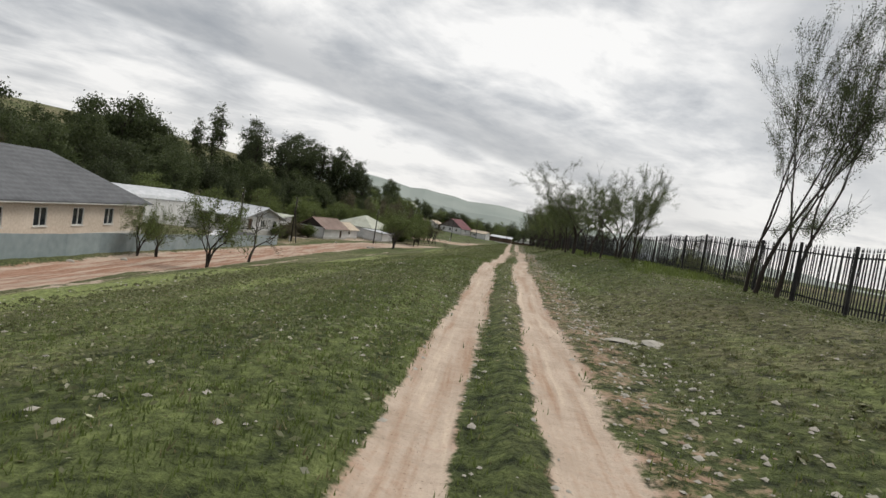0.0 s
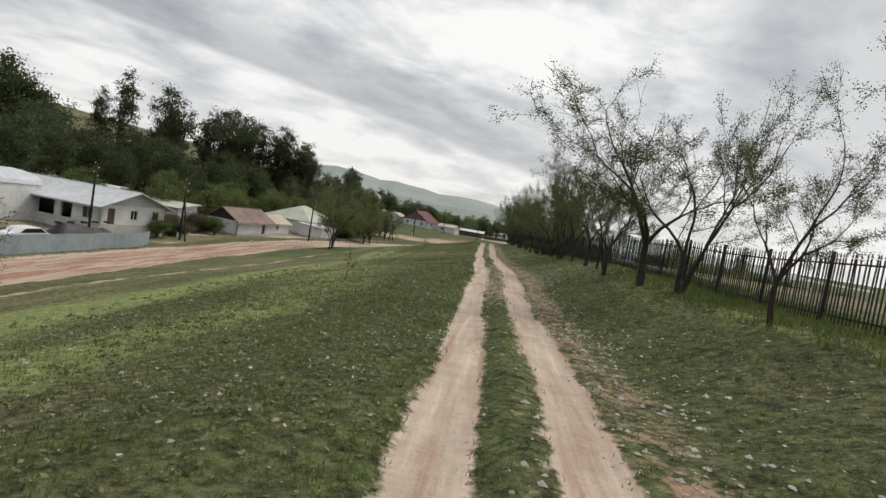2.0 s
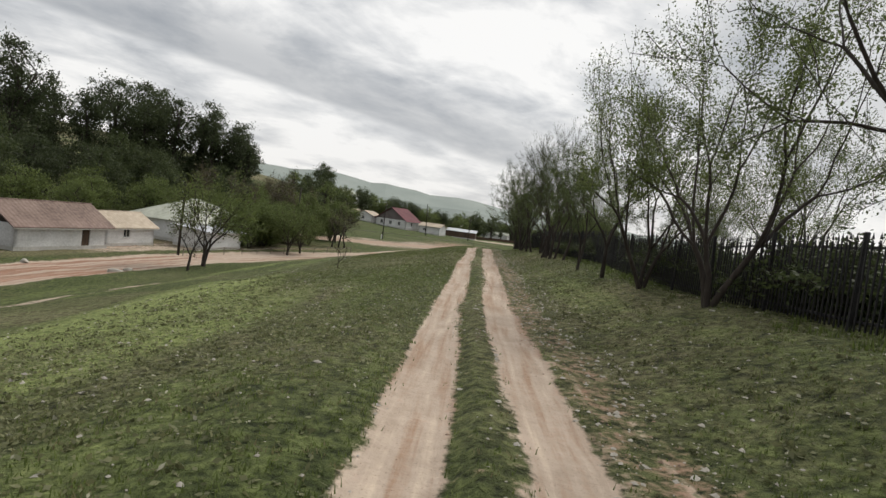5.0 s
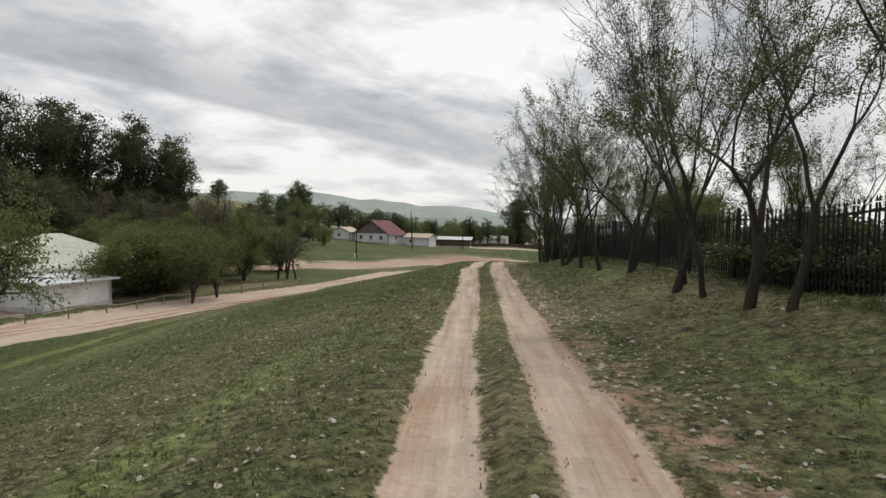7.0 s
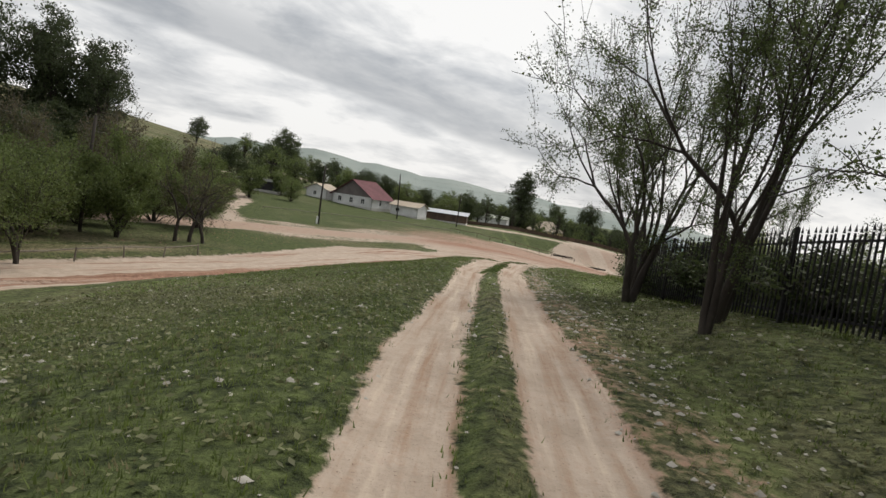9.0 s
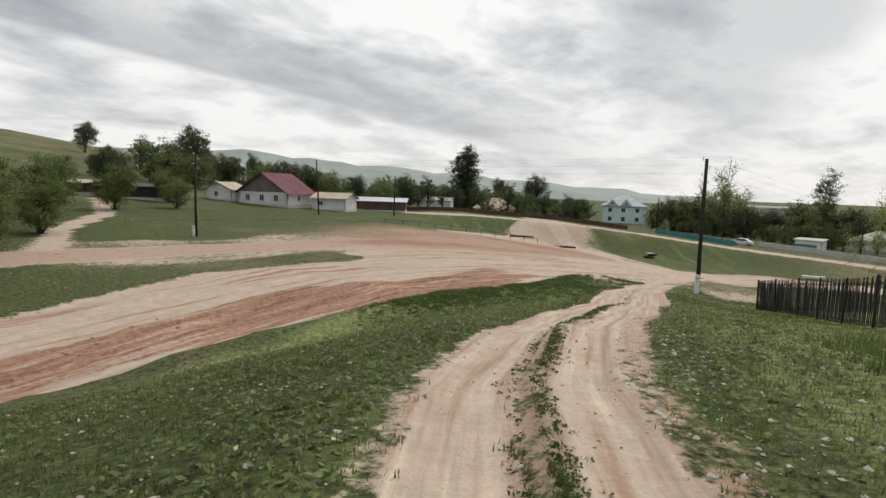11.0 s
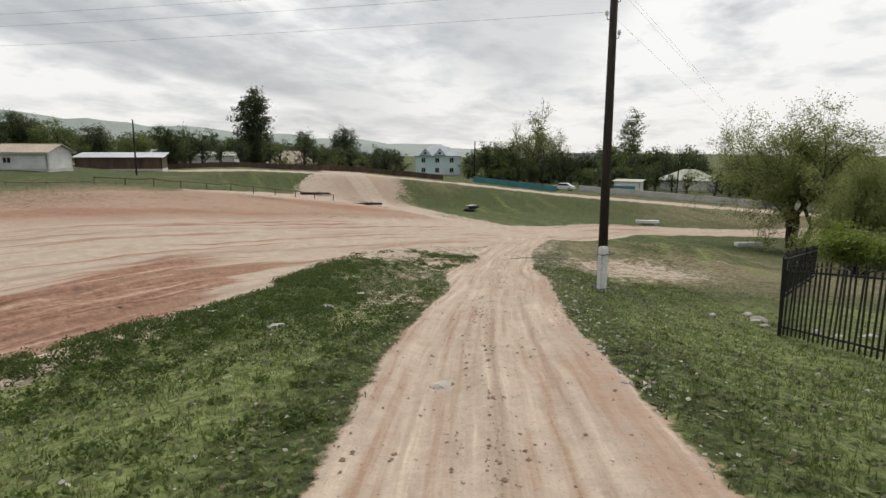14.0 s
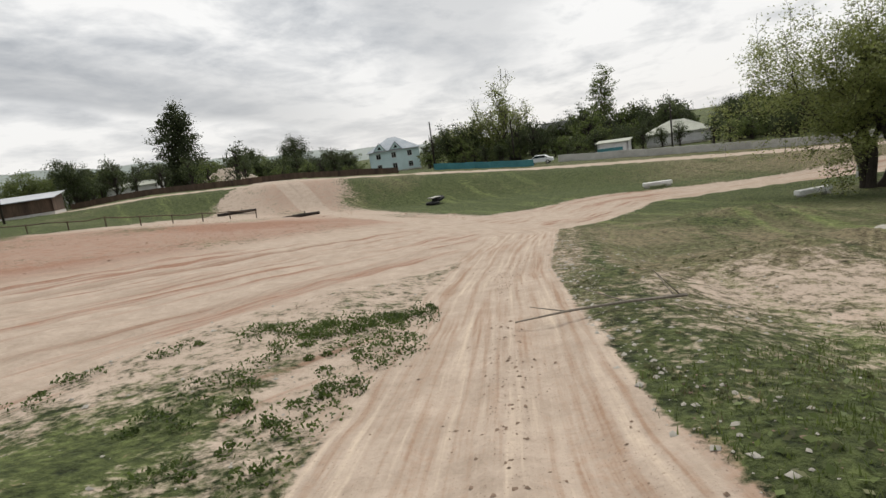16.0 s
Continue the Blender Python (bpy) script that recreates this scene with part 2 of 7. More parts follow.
def ground_material():
    m = bpy.data.materials.new("grass and bare soil")
    m.use_nodes = True
    nodes, links = m.node_tree.nodes, m.node_tree.links
    bsdf = nodes["Principled BSDF"]
    bsdf.inputs["Roughness"].default_value = 0.95
    bsdf.inputs["Specular IOR Level"].default_value = 0.15
    tc = nodes.new("ShaderNodeTexCoord")
    att = nodes.new("ShaderNodeAttribute")
    att.attribute_name = "cover"
    parts = nodes.new("ShaderNodeSeparateColor")
    links.new(att.outputs["Color"], parts.inputs[0])

    def noise_at(scale, detail=5.0, rough=0.6):
        n = nodes.new("ShaderNodeTexNoise")
        n.inputs["Scale"].default_value, n.inputs["Detail"].default_value, n.inputs["Roughness"].default_value = scale, detail, rough
        links.new(tc.outputs["Object"], n.inputs["Vector"])
        return n.outputs["Fac"]

    def between(a, b, fac):
        n = nodes.new("ShaderNodeMix")
        n.data_type = "RGBA"
        for key, value in (("A", a), ("B", b)):
            if isinstance(value, tuple):
                n.inputs[key].default_value = (*value, 1)
            else:
                links.new(value, n.inputs[key])
        links.new(fac, n.inputs["Factor"])
        return n.outputs["Result"]

    def spread(value, lo, hi):
        n = nodes.new("ShaderNodeMapRange")
        n.inputs["From Min"].default_value, n.inputs["From Max"].default_value = lo, hi
        links.new(value, n.inputs["Value"])
        return n.outputs[0]

    def plus(a, b, k=1.0):
        n = nodes.new("ShaderNodeMath")
        n.operation = "MULTIPLY_ADD"
        n.inputs[1].default_value = k
        links.new(b, n.inputs[0])
        links.new(a, n.inputs[2])
        return n.outputs[0]

    n_patch, n_mid, n_fine, n_grit = noise_at(0.22), noise_at(1.7), noise_at(11.0, 5, 0.7), noise_at(38.0, 3, 0.7)
    n_clump, n_huge = noise_at(4.2, 4, 0.6), noise_at(0.05, 4, 0.6)
    n_blade = noise_at(70.0, 4, 0.75)
    wobble = nodes.new("ShaderNodeTexNoise")
    wobble.inputs["Scale"].default_value = 7.0
    links.new(tc.outputs["Object"], wobble.inputs["Vector"])
    shifted = nodes.new("ShaderNodeVectorMath")
    shifted.operation, shifted.inputs[1].default_value = "MULTIPLY_ADD", (0.22, 0.22, 0.22)
    links.new(wobble.outputs["Color"], shifted.inputs[0])
    links.new(tc.outputs["Object"], shifted.inputs[2])
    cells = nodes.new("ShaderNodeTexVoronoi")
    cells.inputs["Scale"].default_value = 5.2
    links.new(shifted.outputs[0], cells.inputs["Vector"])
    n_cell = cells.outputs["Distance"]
    # tone drops towards the cell edges: turf colour is darker between clumps
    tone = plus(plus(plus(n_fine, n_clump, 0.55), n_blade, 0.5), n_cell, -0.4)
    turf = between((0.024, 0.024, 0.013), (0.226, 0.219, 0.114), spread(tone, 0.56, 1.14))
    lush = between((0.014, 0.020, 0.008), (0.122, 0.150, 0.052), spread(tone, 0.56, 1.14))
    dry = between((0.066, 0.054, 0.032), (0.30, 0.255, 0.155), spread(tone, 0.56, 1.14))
    run = nodes.new("ShaderNodeAttribute")
    run.attribute_name = "run"
    axes = nodes.new("ShaderNodeSeparateXYZ")
    links.new(run.outputs["Vector"], axes.inputs[0])

    def streaks(across, along, k_across, k_along):
        v = nodes.new("ShaderNodeCombineXYZ")
        for socket, k, out in ((across, k_across, 0), (along, k_along, 1)):
            ma = nodes.new("ShaderNodeMath")
            ma.operation, ma.inputs[1].default_value = "MULTIPLY", k
            links.new(socket, ma.inputs[0])
            links.new(ma.outputs[0], v.inputs[out])
        n = nodes.new("ShaderNodeTexNoise")
        n.inputs["Scale"].default_value, n.inputs["Detail"].default_value, n.inputs["Roughness"].default_value = 1.0, 5, 0.62
        links.new(v.outputs[0], n.inputs["Vector"])
        return n.outputs["Fac"]

    spots = nodes.new("ShaderNodeSeparateXYZ")
    links.new(tc.outputs["Object"], spots.inputs[0])
    s_track = streaks(axes.outputs["X"], spots.outputs["Y"], 4.6, 0.22)
    s_road = streaks(axes.outputs["Y"], axes.outputs["Z"], 1.5, 0.07)
    earth = between((0.085, 0.064, 0.045), (0.24, 0.185, 0.135), spread(n_fine, 0.35, 0.65))
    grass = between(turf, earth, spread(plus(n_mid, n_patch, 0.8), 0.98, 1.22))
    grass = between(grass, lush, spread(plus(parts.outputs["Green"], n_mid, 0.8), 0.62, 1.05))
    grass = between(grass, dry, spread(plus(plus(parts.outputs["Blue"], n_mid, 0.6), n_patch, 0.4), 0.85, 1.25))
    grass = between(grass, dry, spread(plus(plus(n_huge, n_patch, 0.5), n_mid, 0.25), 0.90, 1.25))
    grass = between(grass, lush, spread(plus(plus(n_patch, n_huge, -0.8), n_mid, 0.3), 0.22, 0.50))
    bands = streaks(axes.outputs["X"], spots.outputs["Y"], 0.42, 0.035)
    sunny = between((0.080, 0.104, 0.034), (0.290, 0.335, 0.125), spread(tone, 0.56, 1.14))
    beside = nodes.new("ShaderNodeMath")
    beside.operation = "ABSOLUTE"
    links.new(axes.outputs["X"], beside.inputs[0])
    near_track = spread(beside.outputs[0], 30.0, 20.0)
    banded = nodes.new("ShaderNodeMath")
    banded.operation = "MULTIPLY"
    links.new(near_track, banded.inputs[0])
    links.new(spread(plus(bands, n_mid, 0.3), 0.68, 0.90), banded.inputs[1])
    grass = between(grass, sunny, banded.outputs[0])
    grass = between(grass, lush, spread(plus(bands, n_mid, 0.3), 0.62, 0.46))
    fresh = nodes.new("ShaderNodeAttribute")
    fresh.attribute_name = "fresh"
    grass = between(grass, sunny, spread(plus(plus(fresh.outputs["Fac"], n_patch, 0.5), n_mid, 0.3), 0.62, 1.05))
    pale = between((0.295, 0.236, 0.186), (0.45, 0.370, 0.303), spread(plus(plus(n_mid, n_fine, 0.7), n_clump, 0.4), 0.75, 1.35))
    red = between((0.165, 0.082, 0.054), (0.33, 0.20, 0.142), spread(n_fine, 0.35, 0.65))
    size = nodes.new("ShaderNodeMath")
    size.operation = "ABSOLUTE"
    links.new(axes.outputs["X"], size.inputs[0])
    
    def where(fac, gate):
        n = nodes.new("ShaderNodeMath")
        n.operation = "MULTIPLY"
        links.new(fac, n.inputs[0])
        links.new(gate, n.inputs[1])
        return n.outputs[0]

    wide = nodes.new("ShaderNodeMath")
    wide.operation = "ABSOLUTE"
    links.new(axes.outputs["Y"], wide.inputs[0])
    on_road = where(spread(wide.outputs[0], 14.0, 10.0), spread(size.outputs[0], 2.0, 3.4))
    on_track = where(spread(size.outputs[0], 3.2, 2.4), spread(spots.outputs["Y"], 206.0, 198.0))
    soil = between(pale, red, spread(plus(plus(plus(att.outputs["Alpha"], n_mid, 0.5), where(s_road, on_road), 3.4), n_fine, 0.5), 2.44, 2.88))
    off_road = spread(wide.outputs[0], 10.0, 14.0)
    soil = between(soil, red, where(spread(plus(plus(att.outputs["Alpha"], n_mid, 0.7), n_fine, 0.4), 0.62, 1.05), off_road))
    soil = between(soil, (0.285, 0.195, 0.138), where(spread(plus(s_track, n_fine, 0.3), 0.65, 0.82), on_track))
    soil = between(soil, (0.50, 0.412, 0.328), where(spread(plus(s_track, n_fine, 0.3), 0.60, 0.44), on_track))
    s_furrow = streaks(axes.outputs["Y"], axes.outputs["Z"], 3.4, 0.13)
    churned = where(spread(plus(att.outputs["Alpha"], n_mid, 0.3), 0.55, 0.85), on_road)
    soil = between(soil, (0.125, 0.066, 0.046), where(spread(plus(plus(s_furrow, n_fine, 0.5), n_clump, 0.6), 1.06, 1.24), churned))
    soil = between(soil, (0.43, 0.315, 0.245), where(spread(plus(plus(s_furrow, n_fine, 0.4), n_clump, 0.3), 0.80, 0.66), churned))
    soil = between(soil, (0.26, 0.165, 0.112), where(spread(plus(plus(s_road, n_fine, 0.25), n_clump, 0.3), 0.88, 1.06), on_road))
    lines = nodes.new("ShaderNodeAttribute")
    lines.attribute_name = "wheel_lines"
    soil = between(soil, (0.215, 0.155, 0.112), spread(plus(plus(plus(plus(lines.outputs["Fac"], n_mid, 0.3), n_clump, 0.5), s_track, 1.1), s_road, 0.6), 1.55, 2.5))
    speck = between(soil, (0.15, 0.10, 0.07), spread(n_grit, 0.62, 0.72))
    edge = spread(plus(plus(plus(parts.outputs["Red"], n_mid, 0.6), n_fine, 0.6), n_clump, 0.7), 1.30, 1.50)
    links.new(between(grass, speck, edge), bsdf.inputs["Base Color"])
    rise = plus(plus(plus(plus(plus(n_fine, n_mid, 1.2), n_clump, 1.6), n_grit, 0.3), n_cell, -0.7), s_track, 0.5)
    bp = nodes.new("ShaderNodeBump")
    bp.inputs["Strength"].default_value, bp.inputs["Distance"].default_value = 1.0, 0.07
    firm = nodes.new("ShaderNodeMapRange")
    firm.inputs["To Min"].default_value, firm.inputs["To Max"].default_value = 1.0, 0.34
    links.new(edge, firm.inputs["Value"])
    links.new(firm.outputs[0], bp.inputs["Strength"])
    links.new(rise, bp.inputs["Height"])
    links.new(bp.outputs[0], bsdf.inputs["Normal"])
    return m


# ---------------------------------------------------------------- shapes


class Geo:
    """Vertices and faces of one mesh."""

    def __init__(self):
        self.v, self.f = [], []

    def add(self, verts, faces):
        k = len(self.v)
        self.v.extend(tuple(p) for p in verts)
        self.f.extend(tuple(i + k for i in face) for face in faces)
        return self

    def box(self, x0, y0, z0, x1, y1, z1):
        return self.add([(x0, y0, z0), (x1, y0, z0), (x1, y1, z0), (x0, y1, z0), (x0, y0, z1), (x1, y0, z1), (x1, y1, z1), (x0, y1, z1)],
                        [(0, 3, 2, 1), (4, 5, 6, 7), (0, 1, 5, 4), (1, 2, 6, 5), (2, 3, 7, 6), (3, 0, 4, 7)])

    def tube(self, points, radii, sides=6, cap=True):
        k, pts = len(self.v), [Vector(p) for p in points]
        for n, p in enumerate(pts):
            way = (pts[min(n + 1, len(pts) - 1)] - pts[max(n - 1, 0)]).normalized()
            a = way.cross(Vector((0.31, 0.95, 0.07))).normalized()
            b = way.cross(a)
            for s in range(sides):
                w = 2 * math.pi * s / sides
                self.v.append(tuple(p + radii[n] * (math.cos(w) * a + math.sin(w) * b)))
        for n in range(len(pts) - 1):
            for s in range(sides):
                t = (s + 1) % sides
                self.f.append((k + n * sides + s, k + n * sides + t, k + (n + 1) * sides + t, k + (n + 1) * sides + s))
        if cap:
            self.f.append(tuple(k + s for s in reversed(range(sides))))
            self.f.append(tuple(k + (len(pts) - 1) * sides + s for s in range(sides)))
        return self

    def prism(self, outline, depth):
        """A flat outline in 3D given a thickness along the vector depth."""
        n, d = len(outline), Vector(depth)
        verts = [Vector(p) for p in outline] + [Vector(p) + d for p in outline]
        faces = [tuple(reversed(range(n))), tuple(range(n, 2 * n))] + [(i, (i + 1) % n, (i + 1) % n + n, i + n) for i in range(n)]
        return self.add(verts, faces)

    def mesh(self, name, mat, soft=False):
        me = bpy.data.meshes.new(name)
        me.from_pydata(self.v, [], self.f)
        if mat:
            me.materials.append(mat)
        if soft:
            me.polygons.foreach_set("use_smooth", [True] * len(me.polygons))
        me.update()
        return me


def part(name, geo, mat, parent=None, label="", soft=False):
    data = geo if isinstance(geo, bpy.types.Mesh) else geo.mesh(name, mat, soft)
    ob = new(name, data)
    ob.parent = parent
    return tagged(ob, label)


def thing(name, m, label, category, group="", kind=""):
    ob = new(name)
    ob.empty_display_size = 0.3
    ob.matrix_world = m
    return tagged(ob, label, category, group, kind)


def bevelled(name, x0, y0, z0, x1, y1, z1, mat, bevel=0.02):
    bm = bmesh.new()
    geo = Geo().box(x0, y0, z0, x1, y1, z1)
    vs = [bm.verts.new(p) for p in geo.v]
    for f in geo.f:
        bm.faces.new([vs[i] for i in f])
    bmesh.ops.bevel(bm, geom=bm.edges[:], offset=bevel, segments=2, affect="EDGES")
    me = bpy.data.meshes.new(name)
    bm.to_mesh(me)
    bm.free()
    me.materials.append(mat)
    return me


# ---------------------------------------------------------------- the lie of the land
def smooth(a, b, v):
    k = np.clip((v - a) / (b - a), 0, 1)
    return k * k * (3 - 2 * k)


def polyline(points, x, y):
    """Distance to a polyline, the side (positive to its right) and how far along it."""
    best, side, along, run = np.full(np.shape(x), 1e9), np.zeros(np.shape(x)), np.zeros(np.shape(x)), 0.0
    for (ax, ay), (bx, by) in zip(points, points[1:]):
        dx, dy = bx - ax, by - ay
        size = math.hypot(dx, dy)
        k = np.clip(((x - ax) * dx + (y - ay) * dy) / size**2, 0, 1)
        d = np.hypot(x - ax - k * dx, y - ay - k * dy)
        s = (x - ax) * dy - (y - ay) * dx
        near = d < best
        best, side, along = np.where(near, d, best), np.where(near, np.sign(s), side), np.where(near, run + k * size, along)
        run += size
    return best, side, along


TRACK_Y = [-60, 0, 15, 28, 43, 58, 87, 102, 113, 124, 139, 147, 151, 154, 158, 161, 165, 168.6, 172.4, 176, 179, 188, 200, 240, 300]
TRACK_Z = [0.3, 0.05, -0.12, -0.05, -0.62, -0.82, -2.0, -2.05, -2.35, -2.35, -2.1, -2.5, -2.75, -3.2, -3.85, -4.27, -4.65, -5.1, -5.65, -6.15, -6.6, -7.7, -8.4, -8.6, -8.6]
TRACK_X = [-6, 0.4, 1.7, 3.2, 5.3, 7.2, 10.4, 12.2, 13.6, 15.0, 17.3, 19.4, 21.3, 23.3, 25.5, 27.9, 30.2, 32.35, 34.8, 37.5, 39.4, 46.2, 57.2, 60, 60]
UPPER = [(-60, 372), (-10, 338), (20, 300), (44, 268), (62, 257), (78, 251), (92, 241), (104, 228), (113, 214), (132, 182), (175, 110)]
UPPER_Z = [-5.0, -5.3, -5.5, -5.6, -5.9, -7.2, -8.5, -9.2, -9.6, -10.0, -10.4]
UPPER_S = [math.hypot(UPPER[i + 1][0] - UPPER[i][0], UPPER[i + 1][1] - UPPER[i][1]) for i in range(10)]


def land(x, y):
    """Height of the ground at places given as arrays."""
    x, y = np.asarray(x, float), np.asarray(y, float)
    xc = np.interp(y, TRACK_Y, TRACK_X)
    top = np.interp(y, TRACK_Y, TRACK_Z)
    u = x - xc
    # valley floor west of the terrace, with the lower dirt road
    low = np.interp(y, [-80, 0, 45, 100, 160, 200, 258, 330], [-3.6, -3.9, -5.0, -7.5, -7.0, -6.6, -5.7, -5.6])
    low = low + 0.03 * np.clip(-35 - x, 0, 200)
    low = low + 0.5 * smooth(0, 16, x) * smooth(38, 22, x) * smooth(150, 168, y) * smooth(235, 205, y)
    # the floor falls away to the east, and the embankment of the upper road closes it
    low = low - 4.6 * smooth(30, 88, x + 0.25 * (y - 190))
    d, side, run = polyline(UPPER, x, y)
    front = d * side
    crest = np.interp(run, np.cumsum([0] + UPPER_S), UPPER_Z)
    bank = crest + (-8.6 - crest) * smooth(4, 70, -front) * smooth(20, 70, x)
    k = smooth(15, 3.2, front) * smooth(18, 48, x)
    low = low * (1 - k) + bank * k
    # the terrace that carries the track
    fade = smooth(205, 172, y + 0.1 * np.clip(-u, 0, 60))
    edge = np.interp(y, [0, 140, 165, 180], [2.5, 2.0, 3.5, 5])
    slope = np.interp(y, [0, 60, 120, 150, 175], [0.225, 0.215, 0.225, 0.24, 0.15])
    left = top - slope * np.clip(-u - edge, 0, 80)
    soft = 0.5
    left = np.where(u < 0, 0.5 * (left + low + np.sqrt((left - low) ** 2 + soft**2)) - 0.12, left)
    rise = np.interp(y, [0, 60, 120, 140, 152, 161, 168, 175], [1.0, 1.2, 0.85, 0.2, -0.1, -0.3, -0.72, -0.7])
    right = top + rise * smooth(1.5, 6, u) + np.interp(y, [0, 130, 170], [0, 0, -0.06]) * np.clip(u - 5, 0, 60)
    bench = np.where(u < 0, left, right)
    z = np.where(u < 0, bench * fade + np.minimum(low, bench) * (1 - fade), bench * fade + low * (1 - fade))
    # the far end of the track runs down onto the main road
    on = smooth(6, 1, np.abs(u)) * smooth(165, 172, y) * smooth(200, 186, y)
    z = z * (1 - on) + top * on
    # past the brow the ground lies lower, the more so to the east
    z = z - (0.42 + 0.024 * np.clip(x, -15, 120)) * smooth(124, 139, y)
    # hills
    r = np.hypot(x - 15, y - 120)
    a = np.degrees(np.arctan2(-(x - 15), y - 120))
    hill = smooth(70, 420, r) * np.interp(a, [-180, -150, -14, 2, 12, 25, 40, 60, 100, 150, 180], [0, 0, 0, 2, 11, 23, 30, 33, 36, 20, 0])
    z = z + hill * smooth(1900, 900, r) - 20 * smooth(900, 2200, r) - 8 * smooth(150, 900, r) * smooth(-5, -40, a)
    return z


ROAD = [(-15.5, -60), (-18.0, 20), (-20.3, 45), (-21.5, 70), (-22.3, 95), (-19.0, 115), (-13.5, 132), (-7, 145), (0, 155), (8, 166), (17, 179), (28, 187), (42, 193), (60, 203), (80, 213), (97, 206), (130, 186), (200, 150)]
ROAD_AT = [0, 120, 200, 227, 238, 246, 252, 260, 266, 270, 274, 280, 297, 314, 334, 420]
ROAD_NEAR = [3.6, 3.4, 3.4, 4.9, 6.4, 8.2, 9.6, 8.9, 6.1, 3.9, 2.6, 3.4, 2.8, 1.9, 1.8, 3.0]
ROAD_FAR = [3.6, 3.4, 3.4, 5.0, 7.0, 8.5, 9.5, 11, 12, 12, 12, 12, 11, 9, 4.5, 4.0]


def road_half(side, s):
    """Half width of the main road: the edge by the track, or the far edge."""
    return np.where(side > 0, np.interp(s, ROAD_AT, ROAD_NEAR), np.interp(s, ROAD_AT, ROAD_FAR))



BRANCH = [(-70, 132), (-40, 155), (-18, 174), (-5, 186), (3, 192), (12, 195.5), (24, 200), (40, 203)]
MEADOW_EDGE = [(-30, 192), (-8, 197), (1, 199), (8, 204), (16, 212), (25, 222), (38, 239), (50, 253)]
FOOTPATH = [(-4, 184), (-7, 194), (-11, 205), (-13, 222), (-24, 250)]
DITCH = [(-12.5, -40), (-13.0, 20), (-14.0, 50), (-13.0, 80), (-8, 110)]


def relief(x, y):
    """Small unevenness of turf and soil."""
    return (0.045 * np.sin(0.83 * x + 1.7 * np.sin(0.31 * y)) * np.sin(0.71 * y + 0.9) + 0.03 * np.sin(2.3 * x + 1.1 * y) * np.sin(1.9 * y - 0.7 * x)
            + 0.014 * np.sin(5.1 * x - 2.2 * y) * np.sin(4.3 * y + 1.3 * x))


def fractal(x, y, seed):
    out, size, rng = 0.0, 1.0, random.Random(seed)
    for _ in range(5):
        a, b, c, d = (rng.uniform(0, 6.28) for _ in range(4))
        out = out + size * (np.sin(x * math.cos(a) / size / 2.1 + y * math.sin(a) / size / 2.1 + b) * np.sin(x * math.cos(c) / size / 2.6 - y * math.sin(c) / size / 2.6 + d))
        size *= 0.55
    return out


